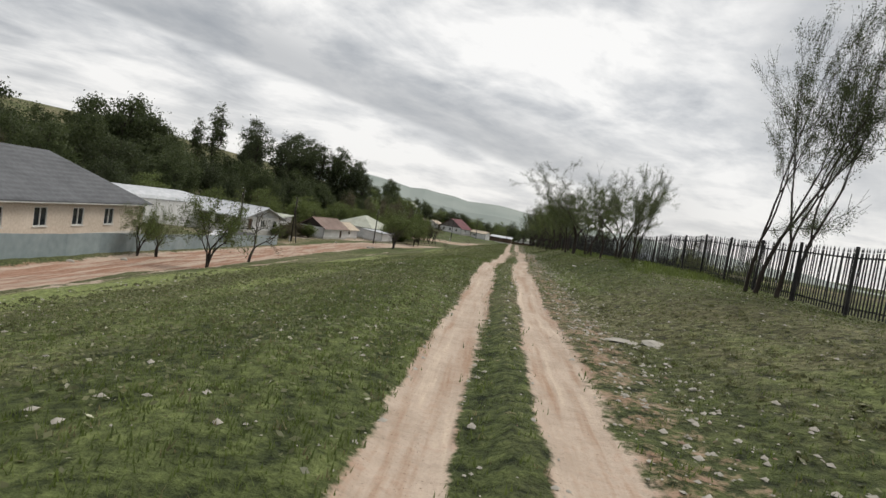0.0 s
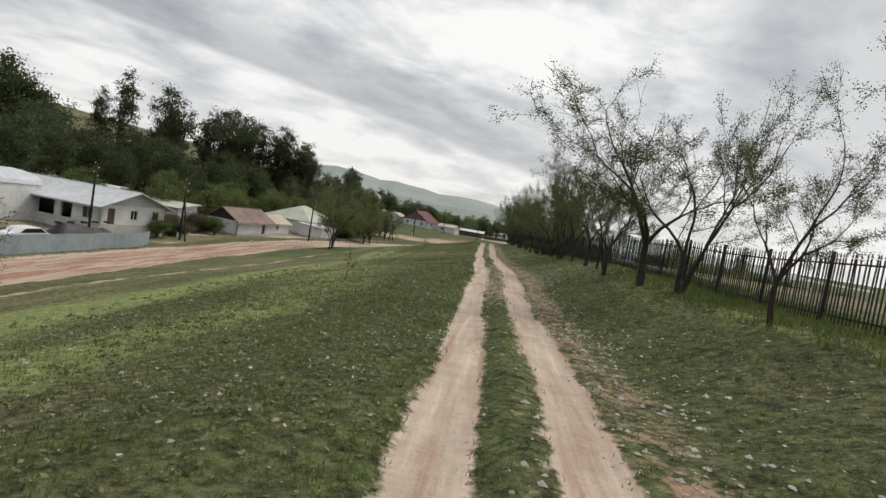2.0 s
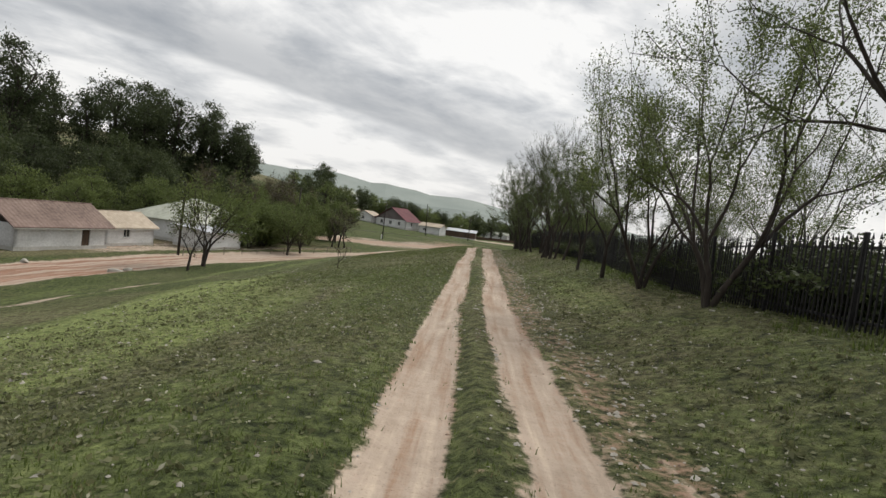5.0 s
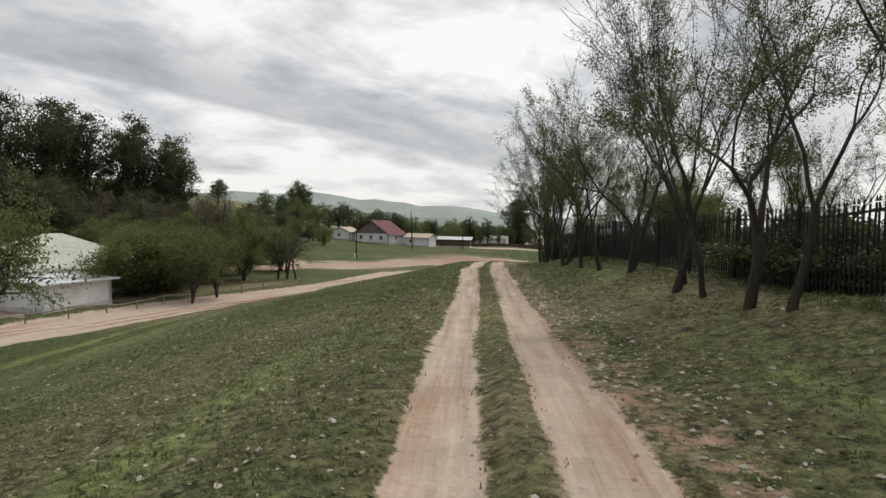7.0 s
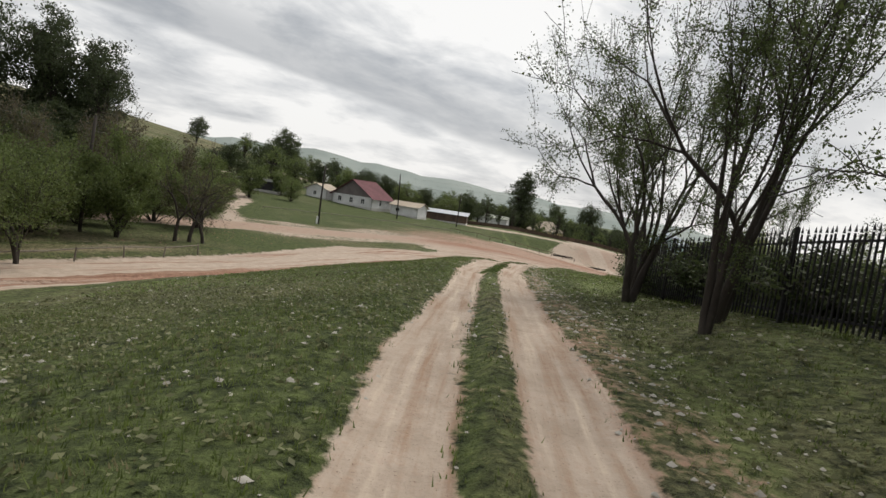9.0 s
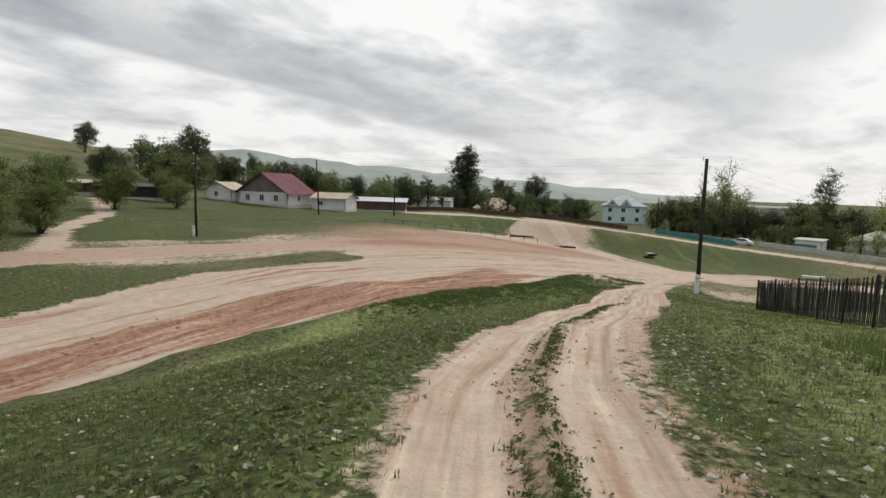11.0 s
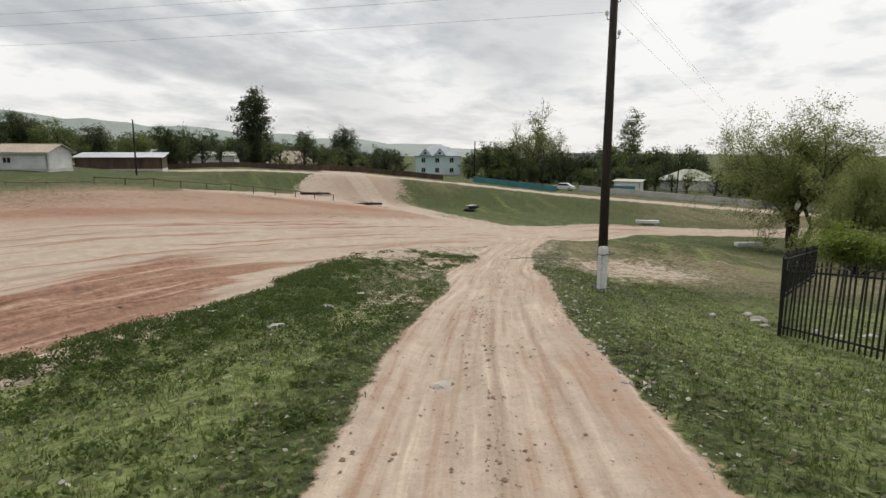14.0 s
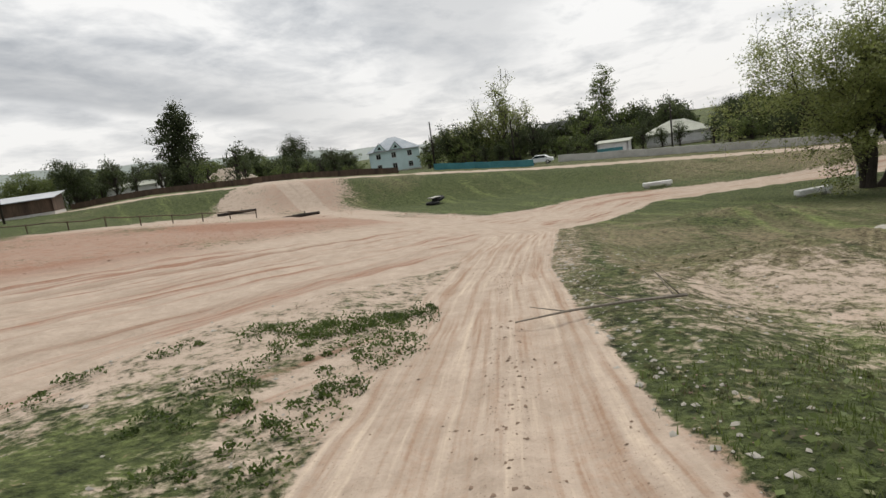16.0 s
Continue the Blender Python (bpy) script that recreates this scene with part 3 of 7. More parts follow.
def covers(x, y):
    """Bare soil, lushness, dryness and redness of the ground, each 0 to 1."""
    xc = np.interp(y, TRACK_Y, TRACK_X)
    u = x - xc + 0.07 * np.sin(0.31 * y) + 0.02 * np.sin(1.3 * y + 1)
    half = np.interp(y, [0, 55, 60, 85, 100, 140, 150, 165, 178], [0.32, 0.32, 0.36, 0.36, 0.36, 0.42, 0.5, 0.62, 0.8])
    ruts = smooth(half + 0.16, half - 0.12, np.abs(np.abs(u) - 0.72))
    wide = np.interp(y, [0, 40, 47, 62, 68, 80, 138, 148, 156, 168, 178, 197, 203], [0, 0.05, 0.43, 0.43, 0.3, 0.15, 0.2, 0.55, 0.9, 1, 1, 1, 0])
    inner = np.interp(y, [0, 100, 140], [1.0, 1.0, 2.0])
    middle = wide * smooth(inner, inner - 0.5, np.abs(u - 0.25 * smooth(140, 155, y) * smooth(182, 172, y) + 0.4 * smooth(174, 182, y)) - 0.25 * smooth(174, 182, y))
    skirt = 0.22 * smooth(2.4, 1.2, np.abs(u - 0.5)) * smooth(190, 180, y) + (0.17 + 0.06 * smooth(38, 46, y) * smooth(72, 64, y)) * smooth(0.75, 0.25, np.abs(u - 1.6)) * smooth(150, 140, y)
    road_d, road_side, road_s = polyline(ROAD, x, y)
    rh = road_half(road_side, road_s)
    road = smooth(rh + 0.9, rh - 0.9, road_d)
    branch = smooth(4.6, 2.6, polyline(BRANCH, x, y)[0])
    path = smooth(1.5, 0.7, polyline(FOOTPATH, x, y)[0])
    yard_left = smooth(0.8, 2.5, road_d - rh) * smooth(34, 24, road_d) * (road_side < 0) * smooth(92, 102, y) * smooth(172, 160, y)
    ditch = 0.55 * smooth(0.7, 0.2, polyline(DITCH, x, y)[0] + 0.25 * np.sin(0.8 * y))
    rubble = 0.51 * smooth(26, 8, np.hypot((x - 36) / 1.5, y - 214))
    edge_d, edge_side, _ = polyline(MEADOW_EDGE, x, y)
    trodden = np.clip(0.56 + 0.16 * fractal(x / 2.2, y / 2.2, 41), 0.3, 0.8) * smooth(-1.5, 2.0, edge_d * edge_side + 1.2 * fractal(x / 2, y / 2, 42)) * smooth(46, 36, edge_d) * smooth(-12, -4, x) * smooth(68, 63, x) * smooth(180, 186, y)
    heap = 0.72 * smooth(10.5, 2.5, polyline([(62, 254), (60, 244), (54, 232), (46, 224)], x, y)[0] + 3.2 * fractal(x / 4, y / 4, 5) + 0.8 * fractal(x, y, 6))
    upper = smooth(3.6, 2.6, polyline(UPPER, x, y)[0])
    yard = 0.6 * smooth(-25, -28, x) * smooth(62, 50, y) + 0.4 * smooth(-30, -36, x) * smooth(80, 90, y) * smooth(125, 115, y)
    patchy = 0.16 * smooth(9, 3, np.hypot(x - 36.5, (y - 181) * 0.9)) + 0.24 * smooth(12, 4, np.hypot(x - 54, (y - 184))) + 0.30 * smooth(6.5, 2, np.hypot((x - 47) / 1.3, y - 180.5)) + np.clip(0.10 + 0.27 * smooth(-5.8, -3.2, u) * smooth(173, 180, y) + 0.26 * fractal(x / 1.6, y / 1.6, 17), 0.04, 0.6) * smooth(163, 173, y) * smooth(190, 186, y) * smooth(-10, -7, u) * smooth(-0.5, -1.5, u)
    sandy = smooth(3.2, 0.4, road_d - rh) * smooth(0.0, 0.3, road_d - rh) * (road_side > 0) * smooth(166, 171, y) * smooth(184, 178, y) * smooth(-13, -10, u) * smooth(-1.5, -2.5, u)
    patchy = np.maximum(patchy, np.clip(0.54 * sandy + 0.34 * sandy * fractal(x / 1.1, y / 1.1, 19), 0, 0.75))
    island = smooth(2.4, 0.9, polyline([(-3, 177), (5, 181.2), (11, 185), (17.5, 190)], x, y)[0] + 0.5 * fractal(x / 2, y / 2, 31))
    road = road * (1 - 0.8 * island)
    branch = branch * (1 - 0.8 * island)
    soil = np.maximum.reduce([ruts, middle, skirt, road, branch, path, ditch, rubble, heap, upper, yard, patchy, trodden * (1 - 0.85 * island), yard_left * np.clip(0.3 + 0.3 * fractal(x / 2.5, y / 2.5, 61), 0, 0.55)])
    lush = 0.42 + 0.35 * np.clip(fractal(x / 3, y / 3, 3), -1, 1) - 0.15 * smooth(-4, -14, u) * (y < 100) + 0.25 * smooth(130, 150, y)
    lush = lush + 0.3 * smooth(2.6, 1.6, np.abs(np.abs(u) - 2.2)) * (u < 0) + 0.25 * smooth(6, 10, u) * (y > 50)
    dry = 0.18 + 0.2 * np.clip(fractal(x / 5, y / 5, 8), -1, 1) + 0.35 * smooth(30, 60, x) * smooth(150, 165, y) * smooth(215, 195, y) + 0.9 * smooth(13, 20, u) * smooth(150, 120, y) + 0.6 * smooth(14, 5, np.abs(polyline(UPPER, x, y)[0] - 5)) * smooth(45, 70, x)
    dry = dry + 0.6 * smooth(-58, -75, x)
    lush = lush - 0.3 * smooth(-58, -75, x)
    dry = dry + 0.5 * smooth(7, 3, np.hypot((x - 65) / 1.5, y - 193)) + 0.3 * smooth(16, 6, np.hypot((x - 54) / 1.3, y - 184))
    dry = dry - 0.3 * smooth(215, 230, y) + 0.5 * yard_left
    lush = lush + 0.25 * smooth(14, 7, np.abs(polyline(UPPER, x, y)[0] - 14)) * smooth(45, 70, x)
    red = 0.16 * road + 1.0 * smooth(3.6, 1.6, np.abs(road_d - rh + 4.6 + 0.8 * fractal(x / 3, y / 3, 51))) * (road_side > 0) * road * smooth(271, 256, road_s) * smooth(195, 225, road_s) + 0.25 * branch - 0.25 * (ruts > 0.2) - 0.3 * upper
    red = red + 0.3 * heap + 0.35 * (rubble > 0.05) * smooth(0.05, 0.4, rubble) * (1 - road)
    red = red + 0.35 * smooth(-10, -18, x) * road * smooth(140, 120, y) + 1.0 * skirt
    return np.clip(soil, 0, 1), np.clip(lush, 0, 1), np.clip(dry, 0, 1), np.clip(red, 0, 1)


def fresh_grass(u, y):
    """Where short bright grass grows: bands along the slope below the track."""
    k = smooth(-4.5, -7.5, u + 0.6 * np.sin(0.13 * y)) * smooth(-17, -13.5, u) * smooth(115, 95, y)
    return np.clip(k * (0.62 + 0.25 * np.sin(0.9 * u + 0.8 * np.sin(0.05 * y)) + 0.2 * np.sin(0.21 * y + 0.5 * u)) + 0.50 * smooth(2.2, 3.5, u) * smooth(16, 12, u) * smooth(128, 140, y) * smooth(178, 168, y) + 0.54 * smooth(-1.8, -3.0, u) * smooth(-15, -12, u) * smooth(149, 158, y) * smooth(178, 172, y), 0, 1)


def wheel_lines(x, y):
    """Darker lines that wheels left along the track and the road, 0 to 1."""
    u = x - np.interp(y, TRACK_Y, TRACK_X)
    late = smooth(130, 150, y) * smooth(1.9, 1.5, np.abs(u)) * smooth(180, 168, y)
    own = late * 0.75 * np.clip(np.sin(7.4 * u + 0.5 * np.sin(0.23 * y)) * 0.5 + np.sin(13.7 * u + 0.8 * np.sin(0.17 * y + 2)) * 0.6, 0, 1)
    own = own + smooth(0.42, 0.1, np.abs(u)) * np.interp(y, [0, 130, 150, 166, 174], [0.9, 0.9, 0.6, 0.25, 0])
    own = own + 0.6 * smooth(0.9, 0.3, np.abs(u - 1.65)) * smooth(150, 140, y)
    own = own * smooth(200, 190, y)
    d, side, s = polyline(ROAD, x, y)
    v = d * side + 0.5 * np.sin(0.06 * s)
    road = 0.6 * np.clip(np.sin(2.3 * v + 0.5 * np.sin(0.11 * s)) * 0.55 + np.sin(4.1 * v + 1.2 * np.sin(0.07 * s)) * 0.5 + np.sin(0.9 * v + 1.0) * 0.3, 0, 1)
    return np.clip(own + road * smooth(14, 10, d) * np.maximum(smooth(2.4, 3.6, np.abs(u)), smooth(196, 204, y)), 0, 1)


def soil_depth(x, y):
    xc = np.interp(y, TRACK_Y, TRACK_X)
    u = x - xc + 0.07 * np.sin(0.31 * y) + 0.02 * np.sin(1.3 * y + 1)
    sink = -0.07 * smooth(0.55, 0.2, np.abs(np.abs(u) - 0.72)) * smooth(188, 180, y)
    road_d, road_side, road_s = polyline(ROAD, x, y)
    rh = road_half(road_side, road_s)
    sink = sink - 0.16 * smooth(rh + 0.6, rh - 0.6, road_d)
    sink = sink + 0.04 * np.sin(2.6 * road_d + 0.6 * np.sin(0.21 * road_s)) * smooth(rh, rh - 2, road_d)
    churn = smooth(3.6, 1.6, np.abs(road_d - rh + 4.6)) * (road_side > 0) * smooth(271, 256, road_s) * smooth(195, 225, road_s)
    sink = sink + churn * (0.09 * np.sin(4.3 * road_d + 1.1 * np.sin(0.35 * road_s)) + 0.05 * np.sin(9.1 * road_d + 2.0 * np.sin(0.8 * road_s)) * np.sin(1.9 * road_s))
    mound = 0.55 * np.exp(-((x - 54) ** 2 / 30 + (y - 184) ** 2 / 5.5)) * (1 + 0.35 * np.sin(2.1 * x + 1.3 * y) * np.sin(1.7 * y - 0.9 * x)) + 0.75 * np.exp(-((x - 65) ** 2 / 30 + (y - 193) ** 2 / 7)) * (1 + 0.3 * np.sin(2.4 * x) * np.sin(1.9 * y))
    verge = 0.5 * np.exp(-((polyline([(12.6, 160.5), (17.3, 165.4), (22.2, 170.2), (29.6, 175.0), (33, 178.4), (35, 181.5)], x, y)[0]) ** 2 / 2.2))
    return sink + mound + verge


def height(x, y):
    """The finished surface, for one place."""
    x, y = np.asarray(x, float), np.asarray(y, float)
    return land(x, y) + relief(x, y) + soil_depth(x, y)


def spaced(*runs):
    out = [runs[0][0]]
    for start, stop, step in runs:
        n = max(1, round(abs(stop - start) / step))
        out += [start + (stop - start) * (i + 1) / n for i in range(n)]
    return out


def growing(start, stop, first, factor):
    out, step, v = [], first, start
    while v < stop:
        v += step
        step *= factor
        out.append(v)
    return out


half_u = spaced((0, 6, 0.2), (6, 42, 0.45), (42, 80, 1.2)) + growing(80, 3600, 2.0, 1.13)
lat = np.array([-v for v in reversed(half_u[1:])] + half_u)
lon = np.array([-v for v in reversed(growing(40, 3600, 3.0, 1.2))] + spaced((-40, -4, 1.5), (-4, 205, 0.34), (205, 320, 1.2)) + growing(320, 3800, 2.5, 1.12))
uu, yy = np.meshgrid(lat, lon)
xx = uu + np.interp(yy, TRACK_Y, TRACK_X)
zz = height(xx, yy)
nu, nv = len(lat), len(lon)
ids = np.arange(nu * nv).reshape(nv, nu)
quads = np.stack([ids[:-1, :-1], ids[:-1, 1:], ids[1:, 1:], ids[1:, :-1]], -1).reshape(-1, 4)
ground_mesh = bpy.data.meshes.new("ground")
ground_mesh.vertices.add(nu * nv)
ground_mesh.vertices.foreach_set("co", np.stack([xx, yy, zz], -1).ravel())
ground_mesh.loops.add(quads.size)
ground_mesh.loops.foreach_set("vertex_index", quads.ravel())
ground_mesh.polygons.add(len(quads))
ground_mesh.polygons.foreach_set("loop_start", np.arange(0, quads.size, 4))
ground_mesh.polygons.foreach_set("use_smooth", np.ones(len(quads), bool))
ground_mesh.update(calc_edges=True)
ground_mesh.validate()
cover_layer = ground_mesh.attributes.new("cover", "FLOAT_COLOR", "POINT")
cover_layer.data.foreach_set("color", np.stack(covers(xx, yy), -1).astype(np.float32).ravel())
fresh_layer = ground_mesh.attributes.new("fresh", "FLOAT", "POINT")
fresh_layer.data.foreach_set("value", fresh_grass(uu, yy).astype(np.float32).ravel())
line_layer = ground_mesh.attributes.new("wheel_lines", "FLOAT", "POINT")
line_layer.data.foreach_set("value", wheel_lines(xx, yy).astype(np.float32).ravel())
_, _side, _along = polyline(ROAD, xx, yy)
run_layer = ground_mesh.attributes.new("run", "FLOAT_VECTOR", "POINT")
run_layer.data.foreach_set("vector", np.stack([uu, polyline(ROAD, xx, yy)[0] * _side, _along], -1).astype(np.float32).ravel())
ground_mesh.materials.append(ground_material())
ground = tagged(new("ground", ground_mesh), "grassy slope with bare pinkish dirt tracks and wide rutted dirt road", "ground", kind="structure")


def on(x, y, turn=0.0, sink=0.0):
    return pose(x, y, float(height(x, y)) - sink, 0, 0, turn)

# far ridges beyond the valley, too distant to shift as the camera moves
# the air's haze over these ridges is put into their base colour
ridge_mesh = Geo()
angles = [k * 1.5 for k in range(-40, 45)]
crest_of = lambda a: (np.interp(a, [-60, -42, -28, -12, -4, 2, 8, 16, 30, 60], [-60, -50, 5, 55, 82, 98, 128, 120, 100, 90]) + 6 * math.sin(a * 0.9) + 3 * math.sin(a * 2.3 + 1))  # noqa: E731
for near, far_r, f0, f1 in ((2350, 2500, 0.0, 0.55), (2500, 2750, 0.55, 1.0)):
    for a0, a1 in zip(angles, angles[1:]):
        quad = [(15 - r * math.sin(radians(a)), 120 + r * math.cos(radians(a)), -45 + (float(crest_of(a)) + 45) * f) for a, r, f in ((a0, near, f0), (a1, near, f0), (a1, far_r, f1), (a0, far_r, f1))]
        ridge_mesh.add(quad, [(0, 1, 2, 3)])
tagged(new("backdrop", ridge_mesh.mesh("backdrop", FAR_HAZE, True)), "distant hill ridge with blue-green haze in its colour", "hills", kind="structure")


# ---------------------------------------------------------------- trees


def grow(seed, tall, girth, stems=1, spread=0.55, first=0.28, levels=4, kids=(4, 4, 4, 3), droop=0.0, upright=0.0, wander=0.16, ratio=0.62):
    """Limbs as polylines with radii, and the thin ends that carry leaves."""
    rng = random.Random(seed)
    limbs, tips = [], []

    def limb(start, way, length, radius, level):
        n = 6 if level == 0 else 4
        pts, rad, p, w = [start], [radius], Vector(start), Vector(way)
        for k in range(n):
            w = (w + Vector((rng.gauss(0, wander), rng.gauss(0, wander), rng.gauss(0, wander * 0.6) + upright * 0.12 - droop * 0.1 * level))).normalized()
            p = p + w * (length / n)
            pts.append(p.copy())
            rad.append(max(radius * (1 - 0.62 * (k + 1) / n), 0.006))
        limbs.append((pts, rad, 7 if level == 0 else 5 if level == 1 else 3))
        if level >= levels - 2:
            tips.append((pts, level))
        if level + 1 >= levels:
            return
        count = kids[level] + rng.choice((0, 0, 1))
        for k in range(count):
            at = first + (1 - first) * (k + rng.uniform(0.2, 0.9)) / count if level == 0 else rng.uniform(0.25, 1.0)
            i = min(int(at * n), n - 1)
            base = pts[i].lerp(pts[i + 1], at * n - i)
            side = Vector((rng.gauss(0, 1), rng.gauss(0, 1), 0)).normalized()
            out = spread * rng.uniform(0.75, 1.25)
            new_way = (w * (1 - 0.3 * out) + side * out + Vector((0, 0, 0.25 * (1 - droop)))).normalized()
            limb(base, new_way, length * ratio * rng.uniform(0.75, 1.15) * (1.15 - 0.45 * at if level == 0 else 1), rad[i] * 0.62, level + 1)
        if level:
            limb(pts[-1], w, length * 0.6, rad[-1], level + 1)

    for s in range(stems):
        lean = 0.05 if stems == 1 else 0.17
        a = 2 * math.pi * (s + rng.random() * 0.6) / stems
        way = Vector((math.cos(a) * lean, math.sin(a) * lean, 1)).normalized()
        start = Vector((math.cos(a), math.sin(a), 0)) * (girth * 0.9 if stems > 1 else 0)
        limb(start - way * 0.25, way, tall * rng.uniform(0.6, 0.72), girth * rng.uniform(0.75, 1), 0)
    return limbs, tips


def foliage(tips, seed, per_tip, size, scatter, flat=0.0, bare=0.0):
    """Small four-cornered leaves round the thin branches; some branches stay bare."""
    rng = np.random.default_rng(seed)
    centres = []
    for pts, level in tips:
        if rng.random() < bare:
            continue
        a = np.array([tuple(p) for p in pts])
        k = rng.integers(1, len(a), per_tip)
        f = rng.random((per_tip, 1))
        centres.append(a[k] * f + a[k - 1] * (1 - f) + rng.normal(0, scatter, (per_tip, 3)))
    c = np.concatenate(centres)
    n = len(c)
    s = size * rng.uniform(0.55, 1.35, (n, 1))
    a = rng.normal(0, 1, (n, 3))
    a[:, 2] -= flat
    a /= np.linalg.norm(a, axis=1, keepdims=True)
    b = np.cross(a, rng.normal(0, 1, (n, 3)))
    b /= np.linalg.norm(b, axis=1, keepdims=True)
    v = np.stack([c - a * s, c + b * s * 0.55, c + a * s, c - b * s * 0.55], 1).reshape(-1, 3)
    return v, np.arange(4 * n).reshape(n, 4)


def fast_mesh(name, verts, faces, mat):
    me = bpy.data.meshes.new(name)
    k = faces.shape[1]
    me.vertices.add(len(verts))
    me.vertices.foreach_set("co", np.asarray(verts, np.float32).ravel())
    me.loops.add(faces.size)
    me.loops.foreach_set("vertex_index", faces.ravel())
    me.polygons.add(len(faces))
    me.polygons.foreach_set("loop_start", np.arange(0, faces.size, k))
    me.update(calc_edges=True)
    me.materials.append(mat)
    return me


def tree_kind(seed, leaf, per_tip, size, scatter, wood=BARK, flat=0.0, bare=0.0, **shape):
    """Meshes of one kind of tree, brought to exactly the height asked for."""
    limbs, tips = grow(seed, **shape)
    k = shape["tall"] / max(p.z for pts, _, _ in limbs for p in pts)
    geo = Geo()
    for pts, rad, sides in limbs:
        geo.tube([p * k for p in pts], rad, sides, cap=False)
    trunk = geo.mesh("trunk", wood, True)
    crown = None
    if per_tip:
        crown = fast_mesh("crown", *foliage([([p * k for p in pts], level) for pts, level in tips], seed, per_tip, size, scatter, flat, bare), leaf)
    return trunk, crown, shape["tall"]


def forked(seed, tall, girth, stems=1, trunk=0.26, forks=(3, 2, 2, 2, 2, 2), angle=0.6, shrink=0.78, upright=0.1, wander=0.13, side=0.7, droop=0.0, lean=0.08, thin=0.006):
    """Limbs of a tree that forks again and again into crooked, thinner limbs, and the twigs that carry leaves."""
    rng = random.Random(seed)
    limbs, tips, depth = [], [], len(forks)

    def limb(start, way, length, radius, level):
        n = 5 if level == 0 else 4 if level < 3 else 3
        pts, rad, p, w = [start], [radius], Vector(start), Vector(way)
        for k in range(n):
            w = (w + Vector((rng.gauss(0, wander), rng.gauss(0, wander), rng.gauss(0, wander * 0.7) + upright * 0.16 - droop * 0.05 * level))).normalized()
            p = p + w * (length / n)
            pts.append(p.copy())
            rad.append(max(radius * (1 - 0.3 * (k + 1) / n), thin * 0.8))
        if level == 0:
            rad[0] *= 1.35
        limbs.append((pts, rad, 9 if level == 0 else 6 if level < 3 else 4 if level < 4 else 3))
        if level >= depth - 2:
            tips.append((pts, level))
        if level >= depth:
            return
        for _ in range(2 if level > 1 else 1):
            if level and rng.random() < side:
                i = rng.randrange(1, n)
                out = Vector((rng.gauss(0, 1), rng.gauss(0, 1), rng.gauss(0.2, 0.6))).normalized()
                limb(pts[i], (w * 0.5 + out).normalized(), length * rng.uniform(0.4, 0.7), max(rad[i] * 0.38, thin), min(level + 2, depth))
        a = w.cross(Vector((0.3, 0.9, 0.2))).normalized()
        b = w.cross(a)
        count, turn = forks[level], rng.uniform(0, 6.28)
        for k in range(count):
            az, tilt = turn + 6.283 * k / count + rng.gauss(0, 0.35), angle * rng.uniform(0.55, 1.25) * (0.75 if k == 0 and level else 1)
            limb(pts[-1], (w * math.cos(tilt) + (a * math.cos(az) + b * math.sin(az)) * math.sin(tilt)).normalized(), length * shrink * rng.uniform(0.75, 1.2) * (1.25 if level == 0 else 1), max(rad[-1] * rng.uniform(0.62, 0.86), thin), level + 1)

    for s in range(stems):
        az = 6.283 * (s + rng.random() * 0.5) / stems
        tip = lean if stems == 1 else rng.uniform(0.12, 0.32)
        way = Vector((math.cos(az) * tip, math.sin(az) * tip, 1)).normalized()
        start = Vector((math.cos(az), math.sin(az), 0)) * (girth * 1.1 if stems > 1 else 0)
        limb(start - way * 0.3, way, tall * trunk * rng.uniform(0.85, 1.15), girth * rng.uniform(0.75, 1.0), 0)
    return limbs, tips


def forked_kind(seed, leaf, per_tip, size, scatter, wood=BARK, flat=0.0, bare=0.0, reach=0.5, **shape):
    """Meshes of one kind of forked tree, brought to the height asked for and no wider than reach, a share of it."""
    limbs, tips = forked(seed, **shape)
    tall = shape["tall"]
    k = tall / max(p.z for pts, _, _ in limbs for p in pts)
    over = max(math.hypot(p.x, p.y) for pts, _, _ in limbs for p in pts) * k / (reach * tall)
    side = k / max(1.0, over)
    fitted = lambda pts: [Vector((p.x * side, p.y * side, p.z * k)) for p in pts]  # noqa: E731
    geo = Geo()
    for pts, rad, sides in limbs:
        geo.tube(fitted(pts), rad, sides, cap=False)
    crown = fast_mesh("crown", *foliage([(fitted(pts), level) for pts, level in tips], seed, per_tip, size, scatter, flat, bare), leaf)
    return geo.mesh("trunk", wood, True), crown, tall


